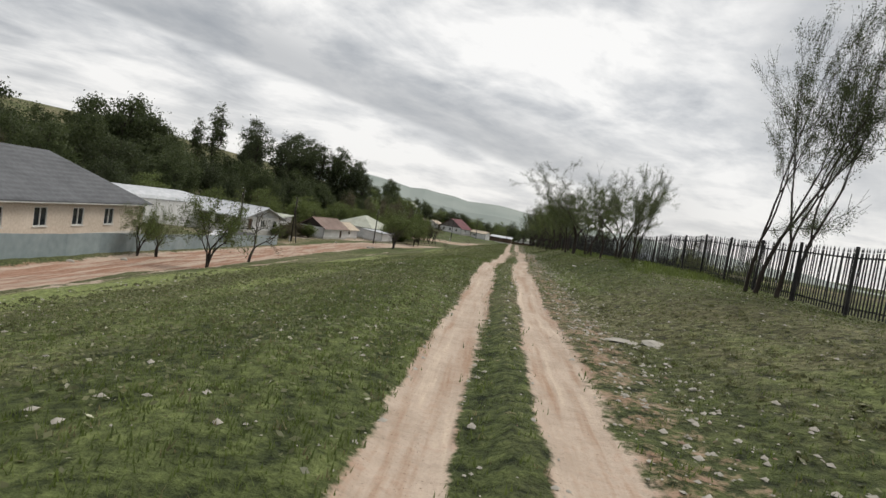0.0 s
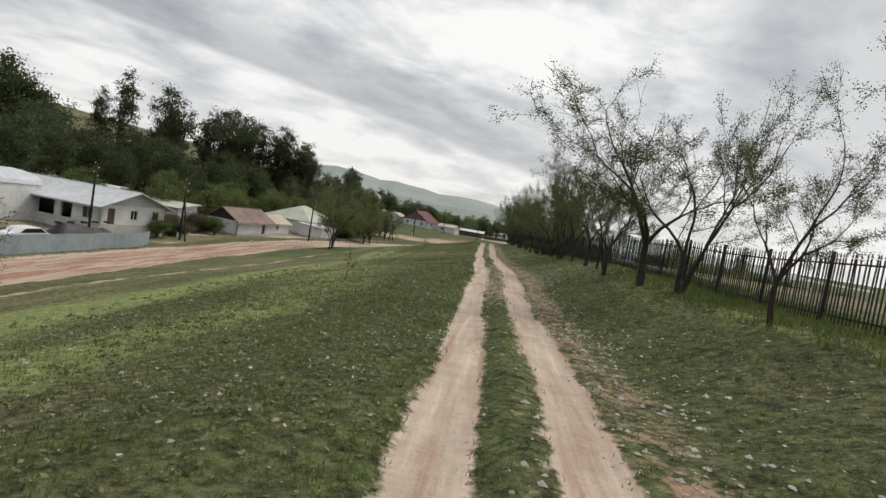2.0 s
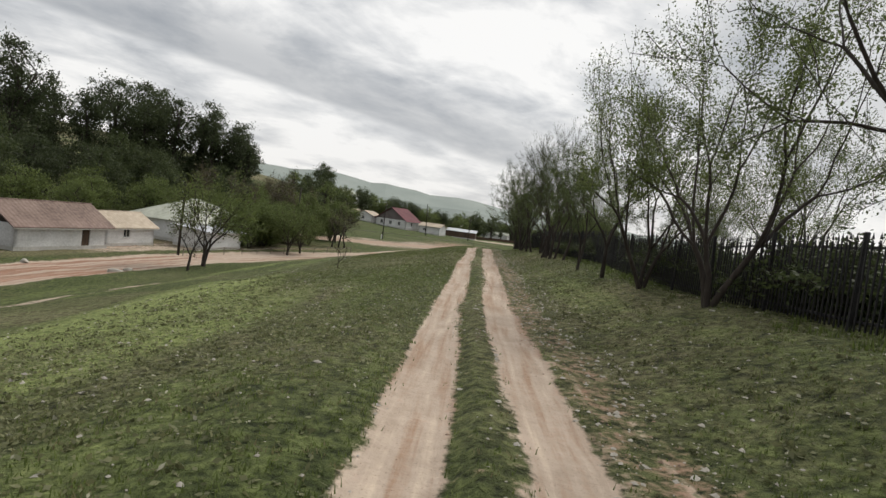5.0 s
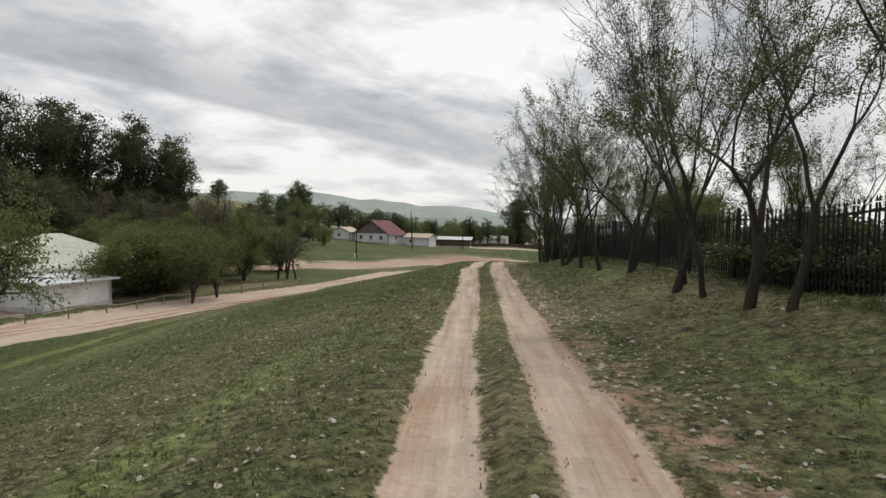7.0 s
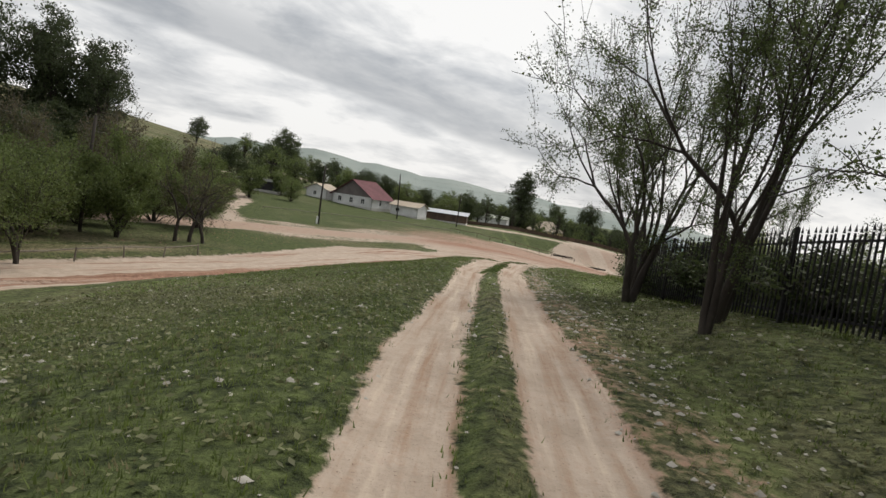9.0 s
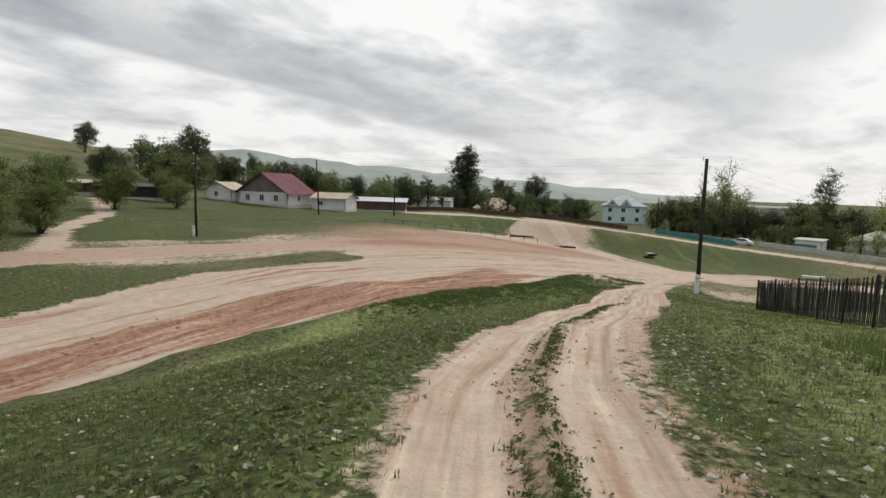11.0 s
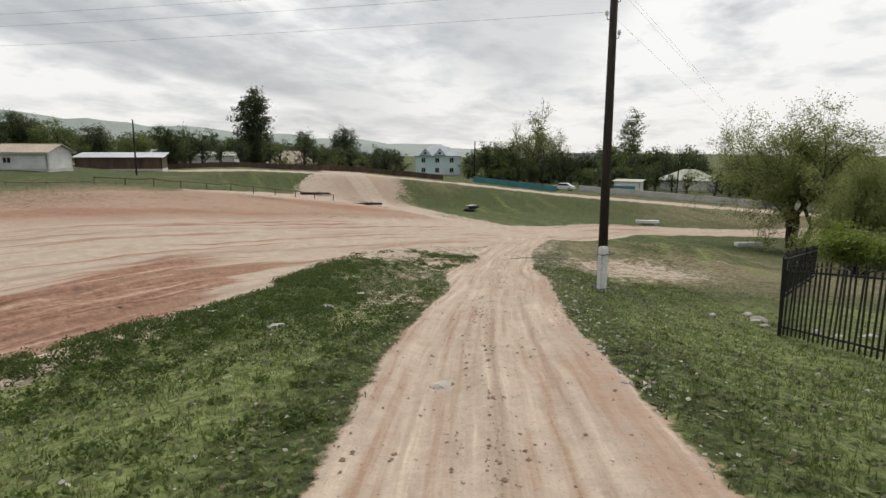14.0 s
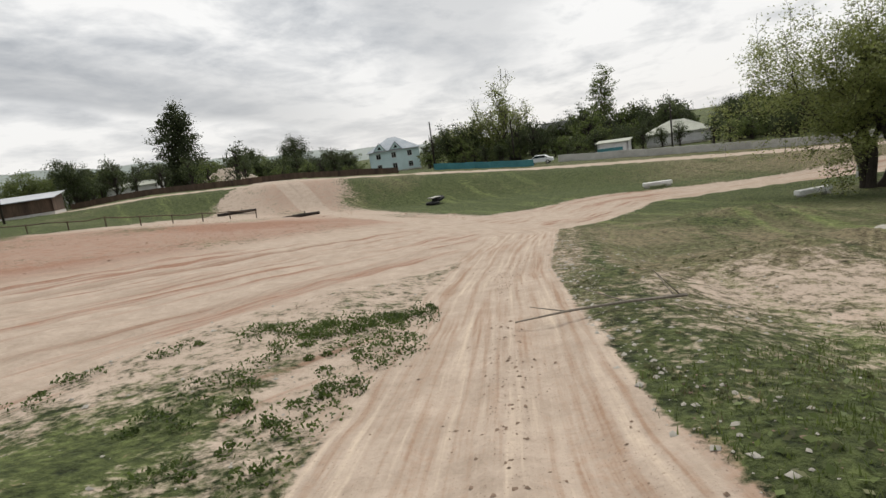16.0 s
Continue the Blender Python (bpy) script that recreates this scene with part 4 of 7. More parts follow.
def lobed_kind(seed, leaf, tall, lobes, clumps_each, leaves, size, spread, girth, wood=BARK):
    """A leafy tree whose crown is built up from rounded lobes (x, y, z, radius, half height, as shares of its height), each of many leaf clumps on limbs."""
    rng = np.random.default_rng(seed)
    geo = Geo()
    top = max(z + 0.6 * h for _, _, z, _, h in lobes)
    stem = [Vector((rng.normal(0, 0.008) * tall * k, rng.normal(0, 0.008) * tall * k, tall * top * k / 6 - 0.4 * (k == 0))) for k in range(7)]
    geo.tube(stem, [girth * (1.2 - 0.16 * k) for k in range(7)], 8, cap=False)
    heart = []
    for lx, ly, lz, lr, lh in lobes:
        n = int(clumps_each * rng.uniform(0.8, 1.2))
        d = rng.normal(0, 1, (n, 3))
        d /= np.linalg.norm(d, axis=1, keepdims=True)
        d *= rng.uniform(0.45, 1.0, (n, 1)) ** 0.5
        c = (np.array((lx, ly, lz)) + d * np.array((lr, lr, lh))) * tall
        c += rng.normal(0, 0.02 * tall, c.shape)
        heart.append(c)
        for p in c[:: max(1, n // 9)]:
            base = stem[int(np.clip(p[2] / tall / top * 6 - 1.4, 0, 5))]
            geo.tube([base, base.lerp(Vector(p), 0.5) + Vector((0, 0, 0.03 * tall)), Vector(p)], [girth * 0.34, girth * 0.2, 0.02], 4, cap=False)
    c = np.concatenate(heart)
    r = spread * tall * rng.uniform(0.6, 1.3, (len(c), 1, 1))
    p = (c[:, None] + rng.normal(0, 1, (len(c), leaves, 3)) * r * (1, 1, 0.75)).reshape(-1, 3)
    p[:, 2] = np.maximum(p[:, 2], 0.04 * tall)
    s = size * rng.uniform(0.55, 1.35, (len(p), 1))
    a = rng.normal(0, 1, p.shape)
    a /= np.linalg.norm(a, axis=1, keepdims=True)
    b = np.cross(a, rng.normal(0, 1, p.shape))
    b /= np.linalg.norm(b, axis=1, keepdims=True)
    v = np.stack([p - a * s, p + b * s * 0.6, p + a * s, p - b * s * 0.6], 1).reshape(-1, 3)
    return geo.mesh("trunk", wood, True), fast_mesh("crown", v, np.arange(len(v)).reshape(-1, 4), leaf), tall


def plant(kind, x, y, tall, turn=0.0, label="", group="", name="tree", category="tree", tilt=0.0, wide=1.0):
    trunk, crown, own = kind
    z, scale = float(height(x, y)), tall / own
    root = thing(name, pose(x, y, z - 0.03, tilt, 0, turn), label, category, group)
    root.scale = (scale * wide, scale * wide, scale)
    part("trunk", trunk, None, root)
    if crown:
        part("crown", crown, None, root)
    return root


# leafing trees by the iron fence
ROW = [
    forked_kind(11, LEAF_SPARSE, 56, 0.021, 0.07, bare=0.28, reach=0.52, tall=6.5, girth=0.092, trunk=0.26, forks=(3, 2, 2, 2, 2, 2), angle=0.56, upright=0.14, wander=0.13),
    forked_kind(12, LEAF_SPARSE, 56, 0.021, 0.075, bare=0.3, reach=0.42, tall=7.0, girth=0.075, stems=3, trunk=0.32, forks=(2, 2, 2, 2, 2), angle=0.42, upright=0.3, wander=0.12),
    forked_kind(13, LEAF_SPARSE, 56, 0.021, 0.07, bare=0.25, reach=0.5, tall=6.5, girth=0.09, stems=2, trunk=0.28, forks=(2, 3, 2, 2, 2), angle=0.5, upright=0.18, wander=0.13),
    forked_kind(14, LEAF_SPARSE, 38, 0.021, 0.075, bare=0.5, reach=0.36, tall=8.5, girth=0.105, trunk=0.34, forks=(2, 2, 3, 2, 2, 2), angle=0.40, upright=0.34, wander=0.11),
    forked_kind(18, LEAF_DARK, 50, 0.026, 0.09, bare=0.5, reach=0.40, tall=9.0, girth=0.10, trunk=0.34, forks=(2, 2, 2, 2, 2, 2), angle=0.40, shrink=0.76, upright=0.26, wander=0.13, side=0.95, lean=0.16),
    forked_kind(16, LEAF_SPRING, 52, 0.027, 0.13, bare=0.05, reach=0.5, tall=7.0, girth=0.085, stems=3, trunk=0.22, forks=(3, 2, 2, 2, 2), angle=0.52, upright=0.18, wander=0.14),
]
BUSHY = [
    tree_kind(21, LEAF_SPRING, 34, 0.075, 0.26, tall=6.4, girth=0.12, stems=4, spread=0.75, first=0.1, levels=4, kids=(5, 4, 4, 3), upright=0.1),
    tree_kind(22, LEAF_SPRING, 36, 0.075, 0.28, tall=5.2, girth=0.10, stems=5, spread=0.8, first=0.08, levels=4, kids=(5, 4, 4, 3)),
]
FRESH = tree_kind(24, LEAF_FRESH, 13, 0.06, 0.2, tall=3.2, girth=0.06, stems=6, spread=0.8, first=0.06, levels=4, kids=(5, 4, 3, 3))
SHRUB = tree_kind(25, LEAF_DARK, 7, 0.055, 0.14, bare=0.2, tall=2.2, girth=0.035, stems=7, spread=0.8, first=0.1, levels=4, kids=(5, 4, 4, 3), wander=0.25)
BRUSH = tree_kind(26, LEAF_BUD, 9, 0.06, 0.16, bare=0.2, wood=TWIG, tall=2.4, girth=0.035, stems=7, spread=0.8, first=0.1, levels=4, kids=(5, 4, 4, 3), wander=0.25)
OPEN = [
    forked_kind(31, LEAF_BUD, 5, 0.050, 0.12, bare=0.4, reach=0.62, tall=6.0, girth=0.15, trunk=0.27, forks=(3, 3, 2, 2, 2), angle=0.66, upright=0.06, wander=0.15, thin=0.010),
    forked_kind(32, LEAF_SPRING, 16, 0.055, 0.16, bare=0.15, reach=0.55, tall=6.0, girth=0.11, stems=3, trunk=0.26, forks=(2, 3, 2, 2, 2), angle=0.58, upright=0.12, wander=0.15, thin=0.010),
]
ROUND = [(0, 0, 0.62, 0.26, 0.30), (0.16, 0.06, 0.50, 0.20, 0.24), (-0.17, 0.03, 0.52, 0.19, 0.26), (0.03, -0.16, 0.45, 0.20, 0.26), (-0.04, 0.15, 0.72, 0.16, 0.22)]
BROAD = [
    lobed_kind(41, LEAF_DARK, 17, ROUND, 36, 62, 0.21, 0.044, 0.35),
    lobed_kind(42, LEAF_SHADE, 16, [(0, 0, 0.60, 0.22, 0.34), (0.14, -0.05, 0.46, 0.20, 0.30), (-0.15, 0.04, 0.50, 0.20, 0.28), (0.02, 0.14, 0.40, 0.22, 0.28)], 36, 62, 0.21, 0.046, 0.32),
    lobed_kind(43, LEAF_SPRING, 10, [(0, 0, 0.50, 0.32, 0.38), (0.22, 0.08, 0.42, 0.24, 0.30), (-0.22, -0.05, 0.40, 0.26, 0.30), (0.02, -0.2, 0.62, 0.22, 0.26)], 34, 62, 0.145, 0.052, 0.25),
]
POPLAR = [
    lobed_kind(51, LEAF_SHADE, 22, [(0, 0, 0.24, 0.13, 0.18), (0.02, 0, 0.42, 0.17, 0.24), (-0.07, 0.02, 0.58, 0.14, 0.26), (0.07, 0.03, 0.62, 0.14, 0.26), (0.0, -0.04, 0.80, 0.10, 0.16)], 44, 80, 0.20, 0.030, 0.3),
    lobed_kind(52, LEAF_SHADE, 24, [(0, 0, 0.34, 0.13, 0.24), (0.06, 0.03, 0.58, 0.12, 0.24), (-0.07, 0, 0.66, 0.11, 0.22), (0.01, -0.05, 0.82, 0.10, 0.17)], 34, 62, 0.20, 0.028, 0.30),
    lobed_kind(53, LEAF_SPRING, 18, [(0, 0, 0.28, 0.08, 0.24), (0.055, 0, 0.58, 0.065, 0.40), (-0.10, 0.02, 0.46, 0.05, 0.34), (0.01, 0.04, 0.50, 0.06, 0.36)], 60, 40, 0.14, 0.022, 0.22, TWIG),
    lobed_kind(54, LEAF_SHADE, 25, [(0, 0, 0.40, 0.15, 0.26), (0.10, 0.05, 0.70, 0.11, 0.20), (-0.08, -0.03, 0.62, 0.12, 0.24), (0.02, 0.08, 0.52, 0.13, 0.22), (-0.02, 0, 0.84, 0.08, 0.14)], 32, 60, 0.20, 0.027, 0.30),
    lobed_kind(55, LEAF_DARK, 24, [(0.02, 0, 0.30, 0.10, 0.24), (-0.02, 0, 0.58, 0.095, 0.30), (0.035, 0.02, 0.78, 0.07, 0.20)], 44, 60, 0.19, 0.021, 0.28),
]
WILLOW = [
    forked_kind(61, LEAF_OLIVE, 26, 0.085, 0.32, bare=0.03, reach=0.52, thin=0.014, tall=17.0, girth=0.34, stems=4, trunk=0.17, forks=(2, 3, 2, 2, 2, 2), angle=0.58, upright=0.1, droop=0.22, wander=0.17, side=0.85),
    forked_kind(62, LEAF_OLIVE, 26, 0.085, 0.32, bare=0.03, reach=0.6, thin=0.014, tall=15.0, girth=0.30, stems=3, trunk=0.16, forks=(3, 3, 2, 2, 2, 2), angle=0.66, upright=0.08, droop=0.25, wander=0.17, side=0.85),
]
BARE = [
    forked_kind(71, LEAF_OLIVE, 9, 0.12, 0.4, bare=0.15, reach=0.4, thin=0.03, wood=TWIG, tall=15, girth=0.26, stems=2, trunk=0.22, forks=(3, 2, 2, 2, 2, 2), angle=0.42, upright=0.3),
    forked_kind(72, LEAF_BUD, 8, 0.10, 0.28, bare=0.2, reach=0.42, thin=0.022, wood=TWIG, tall=10, girth=0.2, stems=3, trunk=0.22, forks=(2, 2, 2, 2, 2, 2), angle=0.5, upright=0.2),
]
FAR = [
    lobed_kind(81, LEAF_DARK, 9, ROUND, 12, 30, 0.19, 0.05, 0.25),
    lobed_kind(82, LEAF_SPRING, 7, [(0, 0, 0.52, 0.30, 0.34), (0.2, 0.05, 0.4, 0.26, 0.3), (-0.2, -0.04, 0.42, 0.26, 0.28)], 14, 30, 0.17, 0.055, 0.2),
    lobed_kind(83, LEAF_SHADE, 10, [(0, 0, 0.55, 0.22, 0.36), (0.15, 0.0, 0.42, 0.18, 0.26), (-0.13, 0.06, 0.46, 0.18, 0.28)], 14, 28, 0.18, 0.045, 0.25),
]

rng = random.Random(5)
ROW_LABEL = "thin dark tree with sparse young leaves beside the iron fence"
#             x     y    kind height width
ROW_TREES = [(9.3, 17.6, 4, 8.2, 0.8), (9.55, 17.5, 4, 9.0, 0.9), (10.1, 17.3, 3, 8.8, 0.75), (10.2, 16.7, 4, 9.2, 0.8),
             (8.6, 26.2, 1, 4.6, 1.2), (8.8, 29.4, 2, 5.2, 1.15), (9.2, 29.9, 0, 4.9, 1.0), (9.0, 33.2, 0, 5.2, 0.95), (10.1, 39.4, 0, 4.9, 1.05),
             (10.75, 47.9, 0, 7.9, 1.5), (11.4, 46.3, 2, 7.4, 1.15), (11.2, 52.9, 0, 5.8, 1.35), (11.9, 55.2, 2, 5.4, 0.9), (11.8, 56.0, 0, 5.0, 0.9), (12.05, 58.8, 0, 7.4, 1.1), (12.85, 64.4, 0, 6.6, 0.9),
             (13.4, 69.0, 1, 7.4, 1.0), (13.5, 69.8, 2, 7.6, 0.9), (13.6, 70.7, 1, 7.2, 1.1), (14.3, 76.0, 2, 7.2, 1.1), (14.6, 74.8, 1, 6.9, 1.0), (15.3, 83.4, 5, 8.0, 1.0), (15.7, 88.2, 5, 7.0, 1.05),
             (15.9, 92.4, 0, 6.6, 1.0), (16.1, 96.5, 0, 6.4, 0.9), (16.5, 97.8, 3, 7.0, 0.9), (17.2, 103.0, 3, 7.8, 0.9),
             (17.2, 105.0, 3, 8.2, 0.9), (17.2, 106.1, 0, 7.4, 1.1), (17.5, 108.2, 4, 7.8, 1.0), (17.5, 109.5, 3, 8.6, 0.95), (17.75, 109.9, 3, 8.8, 0.9), (18.1, 110.3, 3, 8.0, 1.0), (18.6, 115.0, 2, 7.8, 1.05), (18.4, 117.4, 3, 8.2, 1.0),
             (18.6, 120.4, 0, 8.4, 0.92), (18.6, 122.9, 2, 8.2, 1.0), (19.4, 124.6, 3, 8.0, 0.9), (19.0, 127.8, 1, 7.8, 1.05), (19.6, 128.6, 2, 8.2, 1.0), (20.1, 133.6, 2, 8.6, 1.0), (20.5, 134.4, 1, 8.6, 1.15), (20.9, 135.2, 0, 7.8, 0.9)]
for x, y, k, h, w in ROW_TREES:
    plant(ROW[k], x, y, h, rng.uniform(0, 360), ROW_LABEL, "trees along the fence", wide=w)
# thinner trees just beyond the fence
for n in range(15):
    y = rng.uniform(80, 136)
    x = float(np.interp(y, [50, 66, 88, 110, 126, 137], [13.3, 14.4, 16.6, 19.2, 20.6, 21.6])) + rng.uniform(0.7, 4.5)
    plant(ROW[rng.choice((1, 2, 5, 5))], x, y, rng.uniform(3.4, 5.8), rng.uniform(0, 360), "thin young tree beyond the iron fence", "trees along the fence", wide=rng.uniform(0.8, 1.1))
for n in range(60):
    y = rng.choice((rng.uniform(76, 96), rng.uniform(100, 114), rng.uniform(118, 137)))
    x = float(np.interp(y, [50, 66, 88, 110, 126, 137], [13.3, 14.4, 16.6, 19.2, 20.6, 21.6])) + rng.uniform(0.9, 2.6)
    plant(SHRUB, x, y, rng.uniform(0.9, 1.9), rng.uniform(0, 360), "dark tangled shrub at the foot of the fence", "shrubs along the fence", name="shrub", category="shrub", wide=rng.uniform(1.0, 1.5))
for x, y, k, h in [(23.5, 121, 0, 4.0), (25.5, 124, 1, 3.6)]:
    plant(BUSHY[k], x, y, h, rng.uniform(0, 360), "bushy fresh green tree beside the iron fence", "trees along the fence")

# trees by the lower road
for x, y, k, h, t in [(-17.0, 42.5, 1, 6.6, 20), (-17.3, 52.6, 0, 6.6, 70), (-23.2, 44.4, 1, 4.6, 0), (-22.6, 46.2, 1, 4.4, 100), (-7.4, 148.4, 1, 7.0, 30), (-6.4, 152.0, 1, 7.2, 200),
                      (-4.2, 168.2, 0, 8.6, 10), (-3.2, 168.6, 0, 8.8, 120), (-2.2, 169.0, 0, 7.6, 250), (-10.5, 126, 1, 10.0, 40), (-10.4, 121.8, 0, 6.5, 140), (-4.7, 176, 1, 6, 90)]:
    plant(OPEN[k], x, y, h, t, "small roadside tree with bare twigs and a few buds" if k == 0 else "small roadside tree with thin fresh leaves", "roadside trees")
plant(OPEN[0], 4.3, 105.4, 2.2, 15, "thin sapling growing in the grass", name="sapling", wide=0.6)
plant(OPEN[0], 0.2, 53.0, 1.7, 60, "thin bare sapling growing in the grass", name="sapling", wide=0.5)

for x, y, k, h, w in [(-12.8, 150.0, 1, 6.4, 1.1), (-11.8, 153.0, 1, 6.6, 1.1), (-11.6, 161.5, 1, 6.6, 1.0), (-7.6, 165.6, 0, 8.5, 0.8), (-13.5, 157.0, 0, 7.0, 1.0), (-14.5, 163.5, 1, 5.5, 1.0), (-9.8, 171.0, 0, 6.5, 0.9), (-6.0, 178.5, 0, 6.0, 0.9)]:
    plant(BUSHY[k], x, y, h, rng.uniform(0, 360), "bushy dark green tree beside the lower road", "roadside trees", wide=w)

# low dark bushes round the sheds
for n in range(26):
    y = rng.uniform(103, 160)
    x = float(np.interp(y, [100, 115, 132, 145, 160], [-29, -27, -20, -13.5, -8.5])) - rng.uniform(0.5, 9)
    if math.hypot(x + 26.5, y - 127.7) < 6.5 or math.hypot(x + 24.2, y - 136.6) < 5.5 or math.hypot(x + 21.0, y - 151.6) < 8 or math.hypot(x + 16.2, y - 143.5) < 4:
        continue
    plant(BUSHY[rng.randrange(2)], x, y, rng.uniform(1.6, 3.4), rng.uniform(0, 360), "dense green bush beside the village sheds", "yard bushes", name="bush", category="bush", wide=1.2)

for n in range(22):
    x, y = rng.uniform(-41, -29.5), rng.uniform(110, 123)
    plant(BRUSH, x, y, rng.uniform(1.4, 3.2), rng.uniform(0, 360), "brown tangled brush beside the farm yard", "yard brush", name="shrub", category="shrub", wide=rng.uniform(1.0, 1.4))

# the wooded foot of the hill
for x, y, h in [(-60, 82, 12), (-66, 88, 14), (-72, 94, 14), (-56, 92, 12), (-80, 86, 13), (-62, 128, 15), (-53, 134, 13), (-70, 140, 17), (-47, 150, 13), (-58, 160, 16), (-41, 168, 12),
                (-50, 176, 14), (-36, 180, 11), (-44, 190, 13), (-32, 196, 11), (-66, 112, 16), (-76, 120, 18), (-54, 112, 13), (-38, 206, 12), (-58, 142, 14), (-66, 152, 16), (-48, 162, 13), (-40, 184, 12), (-34, 204, 12), (-84, 104, 20),
                (-90, 92, 14), (-30, 208, 11), (-27, 190, 10), (-70, 168, 14), (-66, 176, 15), (-60, 184, 14), (-50, 188, 15), (-46, 198, 14), (-56, 204, 14), (-42, 222, 13), (-48, 216, 14), (-74, 158, 14), (-80, 164, 15), (-86, 128, 15), (-94, 134, 16), (-70, 130, 13)]:
    plant(BROAD[rng.randrange(2)], x + rng.uniform(-2, 2), y + rng.uniform(-2, 2), h * rng.uniform(0.88, 1.08), rng.uniform(0, 360), "tall dark green broadleaf tree at the hill foot", "hill foot trees")
for x, y, h in [(-47, 118, 8), (-40, 128, 7), (-36, 138, 8), (-34, 150, 8), (-30, 160, 8.5), (-27, 170, 8), (-24, 178, 8), (-22, 188, 8.5), (-30, 184, 9), (-18, 160, 6.5), (-16, 171, 6), (-20, 166, 7.5),
                (-44, 140, 9), (-25, 198, 9), (-18, 205, 7), (-14, 174, 5), (-15, 159.5, 5.5), (-12.4, 169, 4.5), (-10, 178, 6.5), (-9, 188, 6), (-17, 196, 9), (-11, 201, 6.5), (-22, 208, 10), (-28, 222, 9), (-19, 218, 8), (-36, 228, 9), (-14, 228, 6.5), (-8, 236, 5.5), (-25, 236, 8), (-12, 246, 6), (-40, 115, 6), (-52, 102, 9), (-33, 145, 7), (-28, 153, 8), (-20, 181, 7), (-15, 190, 6), (-12, 163, 4.5), (-38, 158, 9)]:
    plant(BROAD[2], x, y, h * rng.uniform(0.92, 1.1), rng.uniform(0, 360), "leafy green tree at the hill foot", "hill foot trees")
for x, y, k, h in [(-75, 181, 4, 28.5), (-79.5, 179, 4, 23), (-58.7, 170.7, 3, 27), (-62, 176, 1, 22), (-56, 188, 1, 24), (-55, 196, 3, 26), (-50.5, 201, 1, 25), (-59, 215, 3, 27.5), (-52, 211, 1, 26.5), (-47, 207, 3, 25),
                   (-43.5, 215, 1, 25.5), (-40, 211, 3, 24), (-37, 218, 1, 22.5), (-34.5, 213, 3, 21.5), (-31.5, 209, 1, 19.5), (-65, 186, 3, 20), (-68, 196, 1, 23)]:
    plant(POPLAR[k], x, y, h, rng.uniform(0, 360), "tall slender poplar with a dark airy crown", "poplar row")
for x, y, h in [(-89, 142, 23), (-82, 145, 25.5), (-76, 151, 21), (-86, 154, 22)]:
    plant(BROAD[0], x, y, h, rng.uniform(0, 360), "tall dark round-headed tree at the hill foot", "hill foot trees")
for x, y, k, h in [(-66, 84, 1, 11), (-72, 88, 0, 13), (-78, 96, 1, 12), (-84, 90, 0, 14), (-90, 100, 1, 13), (-70, 102, 1, 11), (-96, 94, 0, 15), (-102, 106, 1, 14), (-64, 74, 1, 9), (-92, 82, 1, 12), (-82, 108, 0, 13), (-78, 72, 0, 17), (-72, 71, 0, 15), (-86, 74, 0, 18), (-24, 182, 1, 11), (-30, 176, 1, 12), (-20, 176, 1, 10), (-34, 190, 1, 12), (-17, 178, 1, 11), (-14, 182, 1, 10), (-12, 190, 1, 10), (-18, 186, 1, 12), (-22, 194, 1, 12)]:
    plant(BARE[k], x, y, h, rng.uniform(0, 360), "bare branched tree at the hill foot", "hill foot trees")
for x, y, k, h in [(-18, 291, 2, 9), (-11, 296, 1, 10.5), (-4, 299, 2, 9), (3, 294, 1, 11), (9, 300, 0, 10), (15, 295, 2, 9.5), (21, 302, 1, 10), (28, 297, 2, 8.5), (35, 303, 0, 9.5)]:
    plant(BROAD[k], x, y, h, rng.uniform(0, 360), "leafy green tree behind the red-roofed house", "village trees", wide=rng.uniform(1.0, 1.3))
for x, y, h in [(-78, 380.6, 12.5), (-38.2, 377.6, 19), (-70, 262, 11), (-30, 268, 9), (-50, 245, 8), (-22, 252, 7)]:
    plant(BROAD[0], x, y, h, rng.uniform(0, 360), "round dark tree on the grassy hillside", "hillside trees")

# village trees beyond the junction
plant(POPLAR[0], 57.5, 330, 22.5, 40, "single dense dark poplar by the upper road", wide=1.15)
plant(POPLAR[2], 150.4, 281.2, 20.5, 10, "airy poplar behind the concrete wall", wide=1.25)
plant(BARE[0], 122.5, 289.5, 21, 30, "tall airy tree with sparse twigs behind the turquoise fence", wide=1.45)
plant(BARE[0], 117, 292.5, 15.5, 140, "airy tree with sparse twigs behind the turquoise fence", wide=1.6)
plant(BROAD[1], 119, 437, 22, 20, "round dark tree far beyond the upper road", "village trees", wide=0.9)
plant(BROAD[0], 101, 440, 17, 70, "round dark tree far beyond the upper road", "village trees", wide=0.9)
plant(FAR[0], 150, 260, 7.0, 0, "round dark green tree beside the pale-roofed house", "village trees", wide=1.1)
plant(WILLOW[0], 89.0, 197.6, 15.8, 15, "wide old willow with several leaning trunks beside the dirt road", "willows", wide=1.45)
plant(WILLOW[1], 96.0, 189.5, 15.0, 120, "wide old willow with several leaning trunks beside the dirt road", "willows", wide=1.45)
plant(WILLOW[1], 73.5, 184.0, 9.5, 60, "young willow beyond the iron fence", "willows", wide=1.0)
plant(FRESH, 66, 180.0, 3.4, 50, "bright green bush beyond the iron fence", name="bush", category="bush", wide=1.5)


